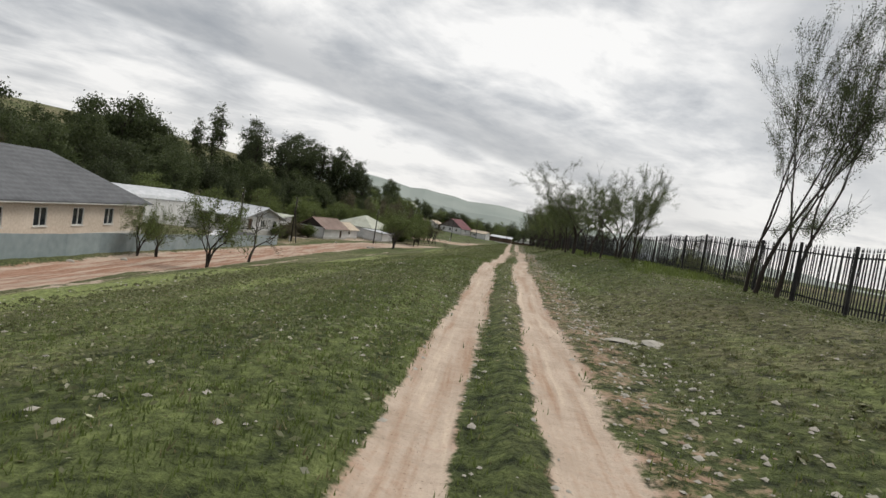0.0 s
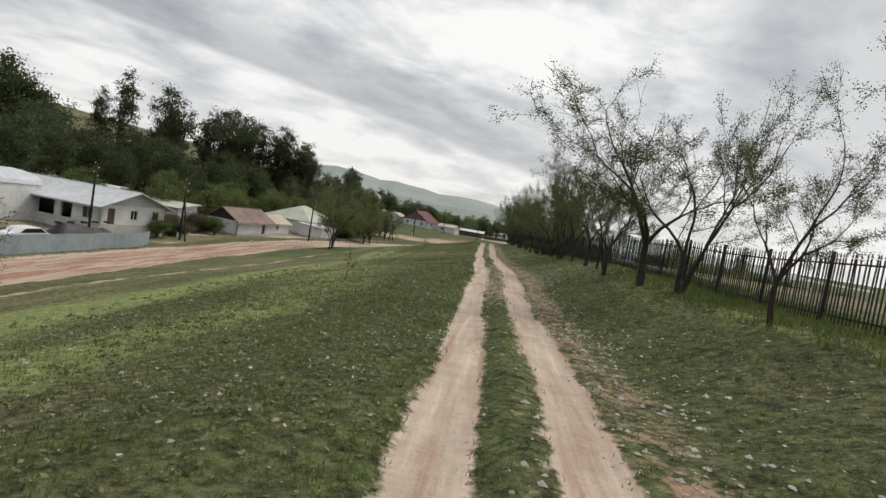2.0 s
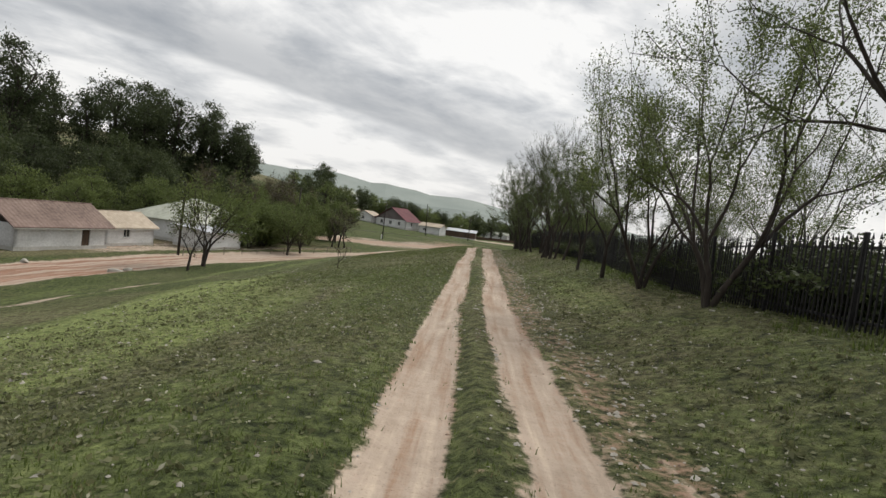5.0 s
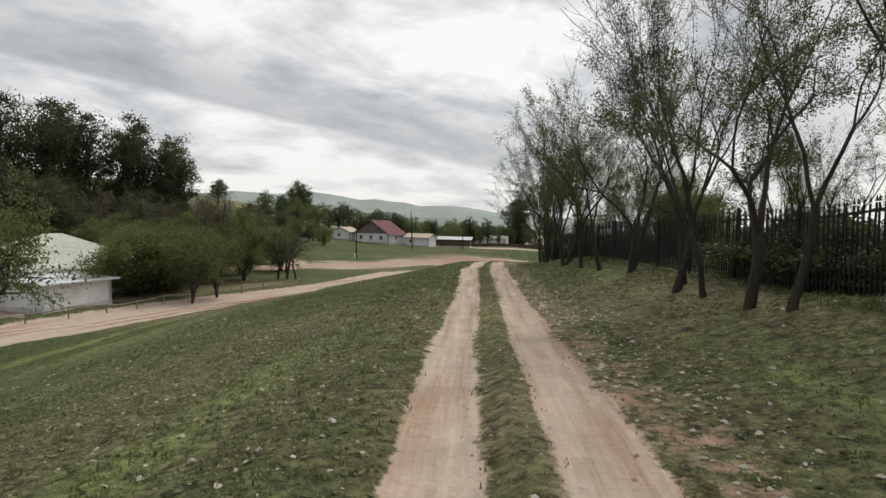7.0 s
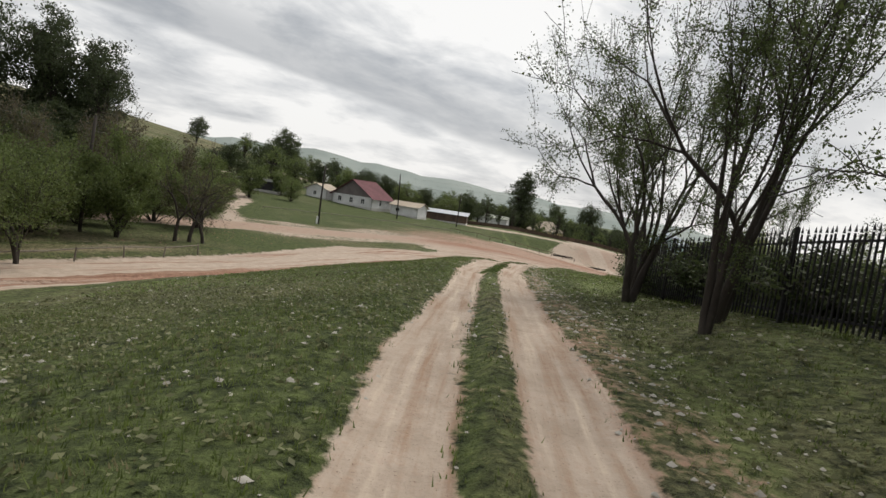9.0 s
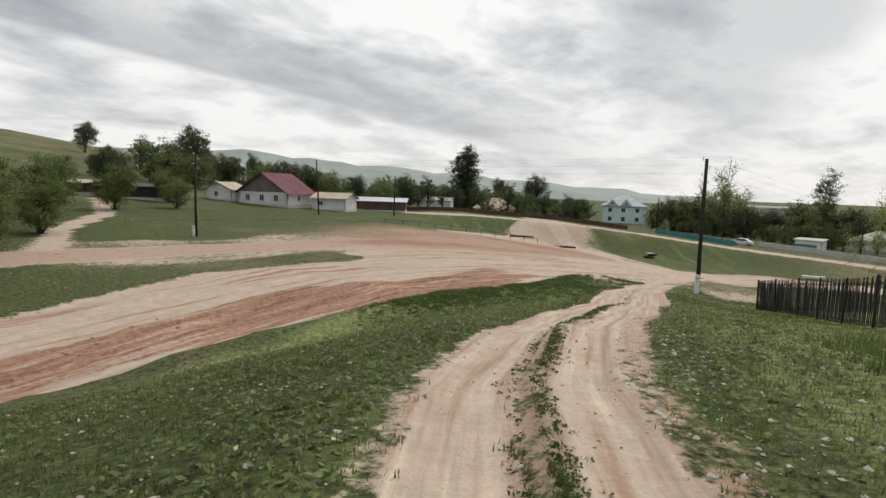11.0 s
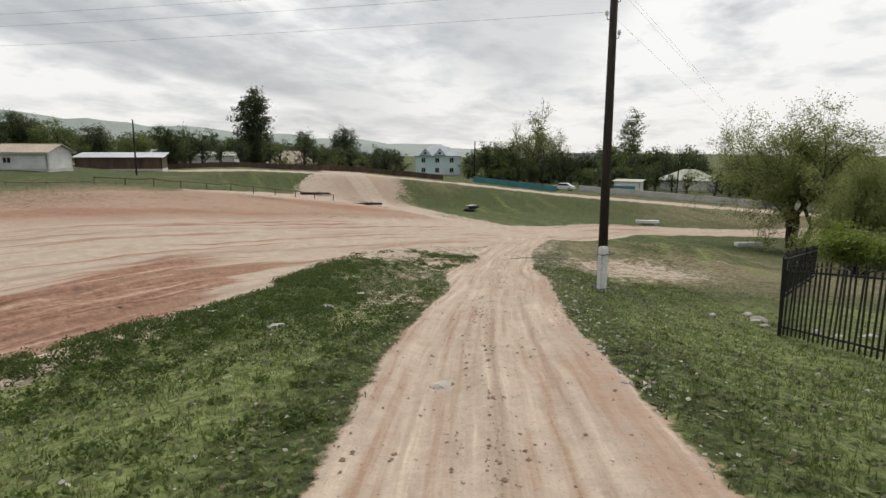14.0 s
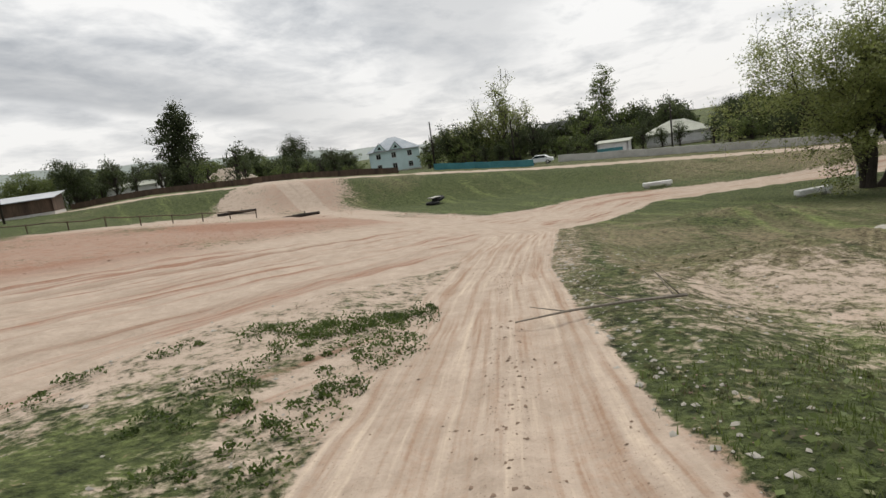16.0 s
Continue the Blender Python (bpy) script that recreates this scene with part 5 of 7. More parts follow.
def woodland(spots, name, label):
    """Far trees that nobody could count, as one mesh."""
    verts, faces, mats, slot, base = [], [], [], [], 0
    for (trunk, crown, own), x, y, tall, turn in spots:
        k, c, sn = tall / own, math.cos(turn), math.sin(turn)
        for me in (trunk, crown):
            v = np.empty(3 * len(me.vertices), np.float32)
            me.vertices.foreach_get("co", v)
            v = v.reshape(-1, 3) * k
            verts.append(np.stack([v[:, 0] * c - v[:, 1] * sn + x, v[:, 0] * sn + v[:, 1] * c + y, v[:, 2] + float(height(x, y)) - 0.05], -1))
            f = np.empty(len(me.loops), np.int32)
            me.loops.foreach_get("vertex_index", f)
            faces.append(f.reshape(-1, 4) + base)
            base += len(v)
            mat = me.materials[0]
            if mat not in mats:
                mats.append(mat)
            slot.append(np.full(len(f) // 4, mats.index(mat), np.int32))
    me = fast_mesh(name, np.concatenate(verts), np.concatenate(faces), mats[0])
    for mat in mats[1:]:
        me.materials.append(mat)
    me.polygons.foreach_set("material_index", np.concatenate(slot))
    tagged(new(name, me), label, "trees", kind="stuff")


behind = []
UPPER_BACK = [(30, 325), (60, 345), (84, 330), (104, 300), (122, 268), (134, 240), (146, 214), (160, 180)]
for n in range(330):
    k = rng.random() * 6.999
    (ax, ay), (bx, by) = UPPER_BACK[int(k)], UPPER_BACK[int(k) + 1]
    f = k % 1
    x, y = ax + (bx - ax) * f + rng.uniform(-4, 30), ay + (by - ay) * f + rng.uniform(-4, 34)
    kind, h = rng.choice((0, 0, 1, 1, 2, 2)), rng.uniform(6.0, 11.0) if y > 262 else rng.uniform(6.0, 10.0)
    if math.hypot(x - 116, y - 333) < 14 or math.hypot(x - 135.5, y - 249.5) < 10 or math.hypot(x - 128, y - 243) < 7 or math.hypot(x - 66, y - 326) < 11 or abs((x - 72) * 0.9 - (y - 246) * 0.43) < 11 and y < 345 or polyline(UPPER, np.array(x), np.array(y))[0] < 12:
        continue
    if polyline(UPPER, np.array(x), np.array(y))[0] < 22:
        plant(FAR[kind], x, y, h, rng.uniform(0, 360), "leafy village tree beyond the upper road", "village trees")
    else:
        behind.append((FAR[kind], x, y, h, rng.uniform(0, 6.28)))
for n in range(210):
    x, y = rng.uniform(-52, 90), rng.uniform(285, 440)
    kind, h = rng.choice((0, 0, 1, 1, 2, 2)), rng.choice((rng.uniform(5, 9), rng.uniform(6, 13)))
    if math.hypot(x - 4, y - 262) < 18 or polyline(UPPER, np.array(x), np.array(y))[0] < 9 or math.hypot(x - 66, y - 326) < 12 or math.hypot(x - 57, y - 330) < 9:
        continue
    behind.append((FAR[kind], x, y, h, rng.uniform(0, 6.28)))
for n in range(230):
    k = rng.random() * 6.999
    (ax, ay), (bx, by) = UPPER_BACK[int(k)], UPPER_BACK[int(k) + 1]
    x, y = ax + (bx - ax) * (k % 1) + rng.uniform(-6, 5), ay + (by - ay) * (k % 1) + rng.uniform(-6, 5)
    if polyline(UPPER, np.array(x), np.array(y))[0] < 11.5 or math.hypot(x - 112, y - 334) < 12 or math.hypot(x - 66, y - 326) < 10 or math.hypot(x - 135.5, y - 249.5) < 9 or abs((x - 72) * 0.9 - (y - 246) * 0.43) < 9 and y > 250 or abs(x - 40 - (y - 178) * 0.176) < 7 and y < 326:
        continue
    behind.append((FAR[rng.choice((0, 0, 1))], x, y, rng.uniform(2.6, 5.6), rng.uniform(0, 6.28)))
woodland(behind, "far_trees", "leafy village trees behind the houses and down the valley")


# ---------------------------------------------------------------- iron fence


def picket_mesh():
    g = Geo()
    g.box(-0.014, -0.012, 0.06, 0.014, 0.012, 1.56)
    g.add([(-0.021, -0.014, 1.58), (0.021, -0.014, 1.58), (0.021, 0.014, 1.58), (-0.021, 0.014, 1.58), (0, 0, 1.70)], [(0, 1, 4), (1, 2, 4), (2, 3, 4), (3, 0, 4)])
    return g.mesh("picket", IRON)


PICKET = picket_mesh()
POST = bevelled("post", -0.038, -0.038, -0.3, 0.038, 0.038, 1.72, IRON, 0.012)
FENCE = [(6.8, -14), (9.9, 14), (11.6, 30), (13.3, 50), (14.4, 66), (16.6, 88), (19.2, 110), (20.6, 126), (21.6, 137), (28.5, 147), (33.4, 155.5), (36.9, 162.4), (39.9, 168.6), (46.5, 172.6), (58, 178)]


def walk_along(points, step):
    out = []
    for (ax, ay), (bx, by) in zip(points, points[1:]):
        n = max(1, round(math.hypot(bx - ax, by - ay) / step))
        out += [((ax + (bx - ax) * k / n, ay + (by - ay) * k / n)) for k in range(n)]
    return out + [points[-1]]


def iron_fence():
    spots = walk_along(FENCE, 2.9)
    jig = random.Random(9)
    for (ax, ay), (bx, by) in zip(spots, spots[1:]):
        az, bz = float(height(ax, ay)), float(height(bx, by))
        run = math.hypot(bx - ax, by - ay)
        fence = thing("iron_fence_panel", pose(ax, ay, az, 0, 0, math.degrees(math.atan2(by - ay, bx - ax))), "dark iron picket fence panel with pointed bars between square posts", "fence", "iron fence along the track")
        part("post", POST, None, fence).rotation_euler = (jig.gauss(0, 0.02), jig.gauss(0, 0.02), 0)
        fall = (bz - az) / run
        for h in (0.2, 1.42):
            part("rail", Geo().prism([(0, -0.045, h), (run, -0.045, h + bz - az), (run, -0.045, h + bz - az + 0.04), (0, -0.045, h + 0.04)], (0, 0.03, 0)), IRON, fence)
        count = max(2, int(run / 0.128))
        for k in range(1, count):
            bar = part("picket", PICKET, None, fence)
            bar.location = (run * k / count, 0.0, fall * run * k / count + jig.gauss(0, 0.01))
            bar.rotation_euler = (jig.gauss(0, 0.012), jig.gauss(0, 0.012), 0)


iron_fence()

# ---------------------------------------------------------------- power poles


def pole(x, y, tall, stub, lean, label, arms=True, white=True):
    p = thing("power_pole", on(x, y, 0, 0.2), label, "power pole", "power poles")
    tip = Vector((lean[0], lean[1], tall))
    part("shaft", Geo().tube([Vector((0.12, 0.1, 0.1)) if stub else Vector((0, 0, -0.3)), tip * 0.5, tip], [0.14, 0.125, 0.10], 10), TIMBER, p, "dark tarred wooden shaft", True)
    if stub:
        st = part("footing", bevelled("footing", -0.13, -0.10, -0.35, 0.13, 0.10, stub, WHITEWASH if white else CONCRETE, 0.035), None, p, "whitewashed concrete footing" if white else "grey concrete footing")
        st.location = (-0.08, -0.12, 0)
        for h in (0.30, stub - 0.22):
            part("wire_tie", Geo().tube([(-0.24, -0.25, h), (0.24, -0.25, h), (0.30, 0.22, h + 0.02), (-0.05, 0.24, h), (-0.24, -0.05, h), (-0.24, -0.25, h)], [0.014] * 6, 5), WIRE, p)
    for k, h in enumerate((tall - 0.15, tall - 0.65, tall - 1.15, tall - 1.6) if arms else ()):
        s = 1 if k % 2 else -1
        g = Geo().tube([tip * (h / tall), tip * (h / tall) + Vector((0.22 * s, 0, 0.02)), tip * (h / tall) + Vector((0.24 * s, 0, 0.14))], [0.012] * 3, 5)
        part("hook", g, WIRE, p)
        part("insulator", Geo().tube([tip * (h / tall) + Vector((0.24 * s, 0, 0.12)), tip * (h / tall) + Vector((0.24 * s, 0, 0.18)), tip * (h / tall) + Vector((0.24 * s, 0, 0.24))], [0.045, 0.05, 0.03], 8), WHITEWASH, p, "white porcelain insulator")
    return p


pole(39.68, 173.82, 8.85, 1.52, (0.05, 0.1), "dark wooden power pole tied to a whitewashed concrete footing")
pole(2.3, 203.4, 8.6, 1.3, (0.2, 0), "dark wooden power pole with white painted foot by the footpath")
pole(-10.1, 165.0, 9.1, 0, (0.45, 0.1), "leaning dark wooden power pole beside the lower road", False)
pole(-27.8, 105.8, 8.2, 1.2, (0.3, 0), "dark wooden power pole near the white farm building", True, False)
pole(13.3, 243.0, 9.6, 0, (-0.5, 0), "leaning dark wooden power pole beside the white house")
for x, y, t in [(-34, 96, 8.5), (-16, 134, 8.0), (28, 262, 8.5), (88, 262, 8.2), (102, 258, 8.0), (116, 236, 8.2), (125, 216, 8.4)]:
    pole(x, y, t, 0, (0.1, 0), "dark wooden power pole in the village", True)
brace = thing("pole_brace", on(-26.4, 104.6), "dark timber strut leaning against a power pole", "pole brace")
part("strut", Geo().tube([(0, 0, -0.2), (-1.2, 1.0, 6.4)], [0.1, 0.08], 8), TIMBER, brace)


def wires(a, b, group):
    for k, (h, s) in enumerate(((8.75, 0.25), (8.25, -0.25), (7.75, 0.25))):
        za, zb = float(height(*a)) + h, float(height(*b)) + h
        pts = []
        for i in range(17):
            f = i / 16
            pts.append((a[0] + (b[0] - a[0]) * f + s * 0.4, a[1] + (b[1] - a[1]) * f + s, za + (zb - za) * f - 0.55 * math.sin(math.pi * f)))
        cable = new("power_line", Geo().tube(pts, [0.003] * 17, 4).mesh("power_line", WIRE))
        tagged(cable, "thin dark overhead power line between two poles", "power line", group)


wires((39.62, 173.84), (2.3, 203.4), "overhead lines")
wires((39.62, 173.84), (104, 208), "overhead lines")
wires((2.3, 203.4), (-10.1, 165.0), "overhead lines")
wires((-10.1, 165.0), (-27.8, 105.8), "overhead lines")
pole(74, 128, 8.85, 1.3, (0.05, 0), "dark wooden power pole tied to a whitewashed concrete footing")

# ---------------------------------------------------------------- houses


def wall_panel(length, tall, thick, openings):
    """One wall along x from 0, its face at y = 0, with holes through it: (x, width, sill, height)."""
    xs = sorted({0.0, length} | {v for ox, w, _, _ in openings for v in (ox, ox + w)})
    zs = sorted({0.0, tall} | {v for _, _, s, h in openings for v in (s, s + h)})
    solid = {(i, k) for i in range(len(xs) - 1) for k in range(len(zs) - 1)
             if not any(ox - 1e-6 < (xs[i] + xs[i + 1]) / 2 < ox + w and s < (zs[k] + zs[k + 1]) / 2 < s + h for ox, w, s, h in openings)}
    nx, nz = len(xs), len(zs)
    at = lambda i, k, back: (k * nx + i) + (nx * nz if back else 0)  # noqa: E731
    g = Geo()
    faces = []
    for i, k in solid:
        faces.append((at(i, k, 0), at(i + 1, k, 0), at(i + 1, k + 1, 0), at(i, k + 1, 0)))
        faces.append((at(i, k, 1), at(i, k + 1, 1), at(i + 1, k + 1, 1), at(i + 1, k, 1)))
        for (di, dk), (a, b) in (((-1, 0), ((i, k), (i, k + 1))), ((1, 0), ((i + 1, k + 1), (i + 1, k))), ((0, -1), ((i + 1, k), (i, k))), ((0, 1), ((i, k + 1), (i + 1, k + 1)))):
            if (i + di, k + dk) not in solid:
                faces.append((at(*a, 0), at(*b, 0), at(*b, 1), at(*a, 1)))
    return g.add([(x, 0, z) for z in zs for x in xs] + [(x, thick, z) for z in zs for x in xs], faces)


def window(parent, m, ox, w, sill, h, frame=FRAME):
    win = part("window", Geo().box(ox, 0.10, sill, ox + w, 0.125, sill + h), GLASS, parent, "dark glass window")
    win.matrix_basis = m
    b = 0.07
    g = Geo().box(ox, 0.02, sill, ox + b, 0.10, sill + h).box(ox + w - b, 0.02, sill, ox + w, 0.10, sill + h)
    g.box(ox + b, 0.02, sill, ox + w - b, 0.10, sill + b).box(ox + b, 0.02, sill + h - b, ox + w - b, 0.10, sill + h).box(ox + w / 2 - b / 2, 0.03, sill + b, ox + w / 2 + b / 2, 0.10, sill + h - b)
    part("frame", g, frame, win)
    part("sill", Geo().box(ox - 0.06, -0.08, sill - 0.06, ox + w + 0.06, 0.02, sill - 0.002), frame, win)


def house(x, y, turn, length, depth, tall, rise, roof, mat, roof_mat, label, openings=(), over=0.45, foot=0.8, category="house", name="house", plinth=True, drop=0.0, frame=FRAME, gable_mat=None):
    """length along local x, depth along local y; openings: (side, x, width, sill, height, kind)."""
    h = thing(name, pose(x, y, float(height(x, y)) + drop, 0, 0, turn), label, category)
    sides = {"front": ((-length / 2, -depth / 2, 0), 0, length), "right": ((length / 2, -depth / 2, 0), 90, depth), "back": ((length / 2, depth / 2, 0), 180, length), "left": ((-length / 2, depth / 2, 0), 270, depth)}
    for side, (base, spin, run) in sides.items():
        mine = [o for o in openings if o[0] == side]
        wall = part("wall", wall_panel(run, tall, 0.3, [o[1:5] for o in mine]), mat, h)
        wall.matrix_basis = pose(*base, 0, 0, spin)
        low_wall = part("plinth", Geo().box(-0.03, -0.04, -foot, run + 0.03, 0.26, 0.28), CONCRETE, h) if plinth else part("footing", Geo().box(0, 0, -foot, run, 0.3, 0.0), mat, h)
        low_wall.matrix_basis = pose(*base, 0, 0, spin)
        for _, ox, w, sill, hh, kind in mine:
            if kind == "window":
                window(h, pose(*base, 0, 0, spin), ox, w, sill, hh, frame)
            elif kind == "door":
                part("door", Geo().box(ox + 0.02, 0.09, sill, ox + w - 0.02, 0.15, sill + hh - 0.02), DOOR_BROWN, h, "brown boarded door").matrix_basis = pose(*base, 0, 0, spin)
    L, D, th = length / 2, depth / 2, 0.10
    e = tall - over * rise / D
    if roof == "gable":
        for s in (-1, 1):
            part("roof", Geo().prism([(-L - over, s * (D + over), e), (L + over, s * (D + over), e), (L + over, 0, tall + rise), (-L - over, 0, tall + rise)], (0, 0, th)), roof_mat, h)
        for s in (-1, 1):
            part("gable", Geo().prism([(s * L, -D, tall), (s * L, D, tall), (s * L, 0, tall + rise)], (-s * 0.25, 0, 0)), gable_mat or mat, h)
        part("ridge_cap", Geo().tube([(-L - over - 0.02, 0, tall + rise + th), (L + over + 0.02, 0, tall + rise + th)], [0.07, 0.07], 6), roof_mat, h)
    elif roof == "hip":
        c = max(L - D, 0.4)
        o = over
        corners = {(sx, sy): (sx * (L + o), sy * (D + o), e) for sx in (-1, 1) for sy in (-1, 1)}
        top = {sx: (sx * c, 0, tall + rise) for sx in (-1, 1)}
        for pts in ([corners[-1, -1], corners[1, -1], top[1], top[-1]], [corners[1, 1], corners[-1, 1], top[-1], top[1]], [corners[1, -1], corners[1, 1], top[1]], [corners[-1, 1], corners[-1, -1], top[-1]]):
            part("roof", Geo().prism(pts, (0, 0, th)), roof_mat, h)
        part("ridge_cap", Geo().tube([top[-1], top[1]], [0.12, 0.12], 6), roof_mat, h)
    else:
        part("roof", Geo().prism([(-L - over, -D - over, tall), (L + over, -D - over, tall), (L + over, D + over, tall + rise), (-L - over, D + over, tall + rise)], (0, 0, th)), roof_mat, h)
        for s in (-1, 1):
            part("gable", Geo().prism([(s * L, -D, tall), (s * L, D, tall), (s * L, D, tall + rise * 0.95)], (-s * 0.25, 0, 0)), mat, h)
        part("clerestory", Geo().box(-L, D - 0.3, tall, L, D, tall + rise * 0.95), mat, h)
    if roof != "shed":
        for s in (-1, 1):
            part("eaves_board", Geo().box(-L - over + 0.03, s * (D + over - 0.04) - 0.02, e - 0.10, L + over - 0.03, s * (D + over - 0.04) + 0.02, e + 0.06), frame, h)
    return h


W = "window"
# beige house with the grey tiled hip roof
big_house = house(-36.5, 46.5, 90, 24, 12, 3.3, 3.4, "hip", BEIGE, ROOF_GREY, "long beige house with a grey tiled hip roof", [("front", 4.0, 1.5, 1.0, 1.5, W), ("front", 8.5, 1.5, 1.0, 1.5, W), ("front", 13.0, 1.5, 1.0, 1.5, W), ("front", 17.4, 1.5, 1.0, 1.5, W)], over=0.6)
# long white curved roof behind it


def vaulted_barn(x, y, turn, length, half, tall, rise):
    b = thing("barn", pose(x, y, float(height(x, y)), 0, 0, turn), "long low barn with a white curved sheet roof", "barn")
    for s in (-1, 1):
        part("wall", Geo().box(-length / 2, s * half - 0.15, -1, length / 2, s * half + 0.15, tall), PLASTER, b)
    arc = [(half * 1.05 * math.cos(math.pi * k / 10), tall + rise * math.sin(math.pi * k / 10)) for k in range(11)]
    for (ya, za), (yb, zb) in zip(arc, arc[1:]):
        part("roof_sheet", Geo().prism([(-length / 2 - 0.3, ya, za), (length / 2 + 0.3, ya, za), (length / 2 + 0.3, yb, zb), (-length / 2 - 0.3, yb, zb)], (0, 0, 0.08)), ROOF_WHITE, b)
    for s in (-1, 1):
        part("end_wall", Geo().prism([(s * length / 2, ya * 0.95, za) for ya, za in arc] + [(s * length / 2, -half, -1), (s * length / 2, half, -1)], (-s * 0.25, 0, 0)), BEIGE, b)
    return b


vaulted_barn(-52.4, 86.2, 75, 34, 5.0, 3.4, 1.5)

# white farm building: gable to the road, open veranda along the side
GX, GY = Vector((0.94, -0.34)), Vector((0.34, 0.94))
centre = Vector((-30.3, 106.7)) - GY * 4.9 - GX * 14.0
farm = house(centre.x, centre.y, -20, 28, 9.8, 2.6, 1.7, "gable", PLASTER, ROOF_WHITE, "white plastered farm building with a bright white sheet roof", [("right", 1.0, 1.0, 0.3, 1.9, "door"), ("right", 4.3, 1.1, 0.9, 1.2, W), ("right", 7.8, 1.0, 0.9, 1.2, W), ("front", 0.6, 4.6, 0.3, 2.1, "open"), ("front", 5.8, 4.6, 0.3, 2.1, "open"), ("front", 11.0, 4.6, 0.3, 2.1, "open"), ("front", 16.2, 4.6, 0.3, 2.1, "open"), ("front", 21.8, 1.8, 0.3, 2.0, "open"), ("front", 25.2, 1.6, 0.7, 1.4, W)], over=0.9, drop=0.75, foot=1.8, gable_mat=GABLE_PALE)
# long white roofs behind it
house(-58, 128, -12, 22, 6, 2.9, 0.8, "shed", PLASTER, ROOF_WHITE, "long low white outbuilding with a white sheet roof", name="outbuilding", category="outbuilding")
house(-41, 126, -14, 14, 5, 2.7, 0.7, "shed", PLASTER, ROOF_PALE, "long low white outbuilding with a pale slate roof", name="outbuilding", category="outbuilding")
# shed with a brown roof and the pale hip roofed house
house(-26.5, 127.7, 70, 9.5, 6.0, 2.3, 1.8, "gable", PLASTER, ROOF_RUST, "low white shed with a brown slate roof and dark gable", [("front", 6.6, 0.9, 0.2, 1.8, "door")], over=0.5, name="shed", category="shed", gable_mat=GABLE_DARK)
house(-24.2, 136.6, 70, 6.5, 5.0, 2.1, 1.3, "gable", PLASTER, ROOF_TAN, "low shed with a tan slate roof beside the cottage", [("front", 2.2, 0.9, 0.9, 0.9, W)], over=0.4, name="shed", category="shed")
hip_house = house(-21.0, 151.6, 70, 12.5, 10.5, 2.7, 2.6, "hip", PLASTER, ROOF_PALE, "white cottage with a pale slate hip roof", [("front", 2, 1.2, 0.9, 1.3, W), ("front", 6, 1.2, 0.9, 1.3, W), ("right", 3, 1.2, 0.9, 1.3, W)])
house(-16.2, 143.5, 70, 6, 5, 2.0, 0.4, "shed", PLASTER, ROOF_WHITE, "small lean-to shed with loose white sheets on the roof", name="shed", category="shed")
# white house with the dark red roof, and its annex
red_house = house(4.4, 260.5, 62, 9.5, 11, 2.6, 3.6, "gable", PLASTER, ROOF_RED, "white house with a dark red sheet roof and small dark windows", [("left", 1.6, 1.0, 0.9, 1.2, W), ("left", 4.8, 1.0, 0.9, 1.2, W), ("left", 8.0, 1.0, 0.9, 1.2, W), ("front", 3.5, 1.0, 0.9, 1.2, W)], over=0.6, gable_mat=GABLE)
house(15.8, 257.5, -25, 7, 5.5, 2.5, 0.9, "gable", PLASTER, ROOF_TAN, "small white annex with a tan slate roof", [("front", 1.2, 1.1, 1.0, 0.8, W)], name="annex", category="annex")
house(-5.5, 262.5, 62, 5, 6, 2.3, 1.2, "gable", PLASTER, ROOF_TAN, "small white side building with a pale roof", [("left", 2, 0.9, 0.8, 1.0, W)], name="annex", category="annex")
hill_house = house(-27, 385, -10, 11, 8, 5.2, 2.4, "hip", PLASTER, ROOF_PALE, "two-storey white house on the hillside", [("front", 1.5, 1.2, 3.4, 1.3, W), ("front", 4.8, 1.2, 3.4, 1.3, W), ("front", 8.1, 1.2, 3.4, 1.3, W), ("front", 1.5, 1.2, 0.8, 1.3, W), ("front", 8.1, 1.2, 0.8, 1.3, W)])
house(26, 285, -10, 14, 7, 2.3, 0.8, "shed", DOOR_BROWN, ROOF_WHITE, "dark wooden barn with a white sheet roof", name="barn", category="barn")
house(46, 318, -20, 10, 6, 2.2, 0.9, "shed", PLASTER, ROOF_PALE, "low white outbuilding beside the upper road", name="outbuilding", category="outbuilding")
house(67, 327, -14, 13, 9, 2.8, 3.0, "hip", YELLOW, ROOF_TAN, "yellow cottage with a tan slate hip roof", [("front", 6, 1.2, 0.9, 1.3, W), ("front", 8.6, 1.2, 0.9, 1.3, W)])
house(38, 350, -10, 14, 7, 2.6, 1.4, "gable", PLASTER, ROOF_PALE, "low white house with a pale roof", [("front", 3, 1.1, 0.8, 1.2, W)])

house(-17.7, 249, -8, 11, 5, 2.0, 0.5, "shed", TARP, TARP, "low dark shed covered with black tarpaulin", name="shed", category="shed")
house(-29, 250, -8, 8, 4, 1.8, 0.5, "shed", DOOR_BROWN, ROOF_TAN, "low dark shed with a tan sheet roof", name="shed", category="shed")


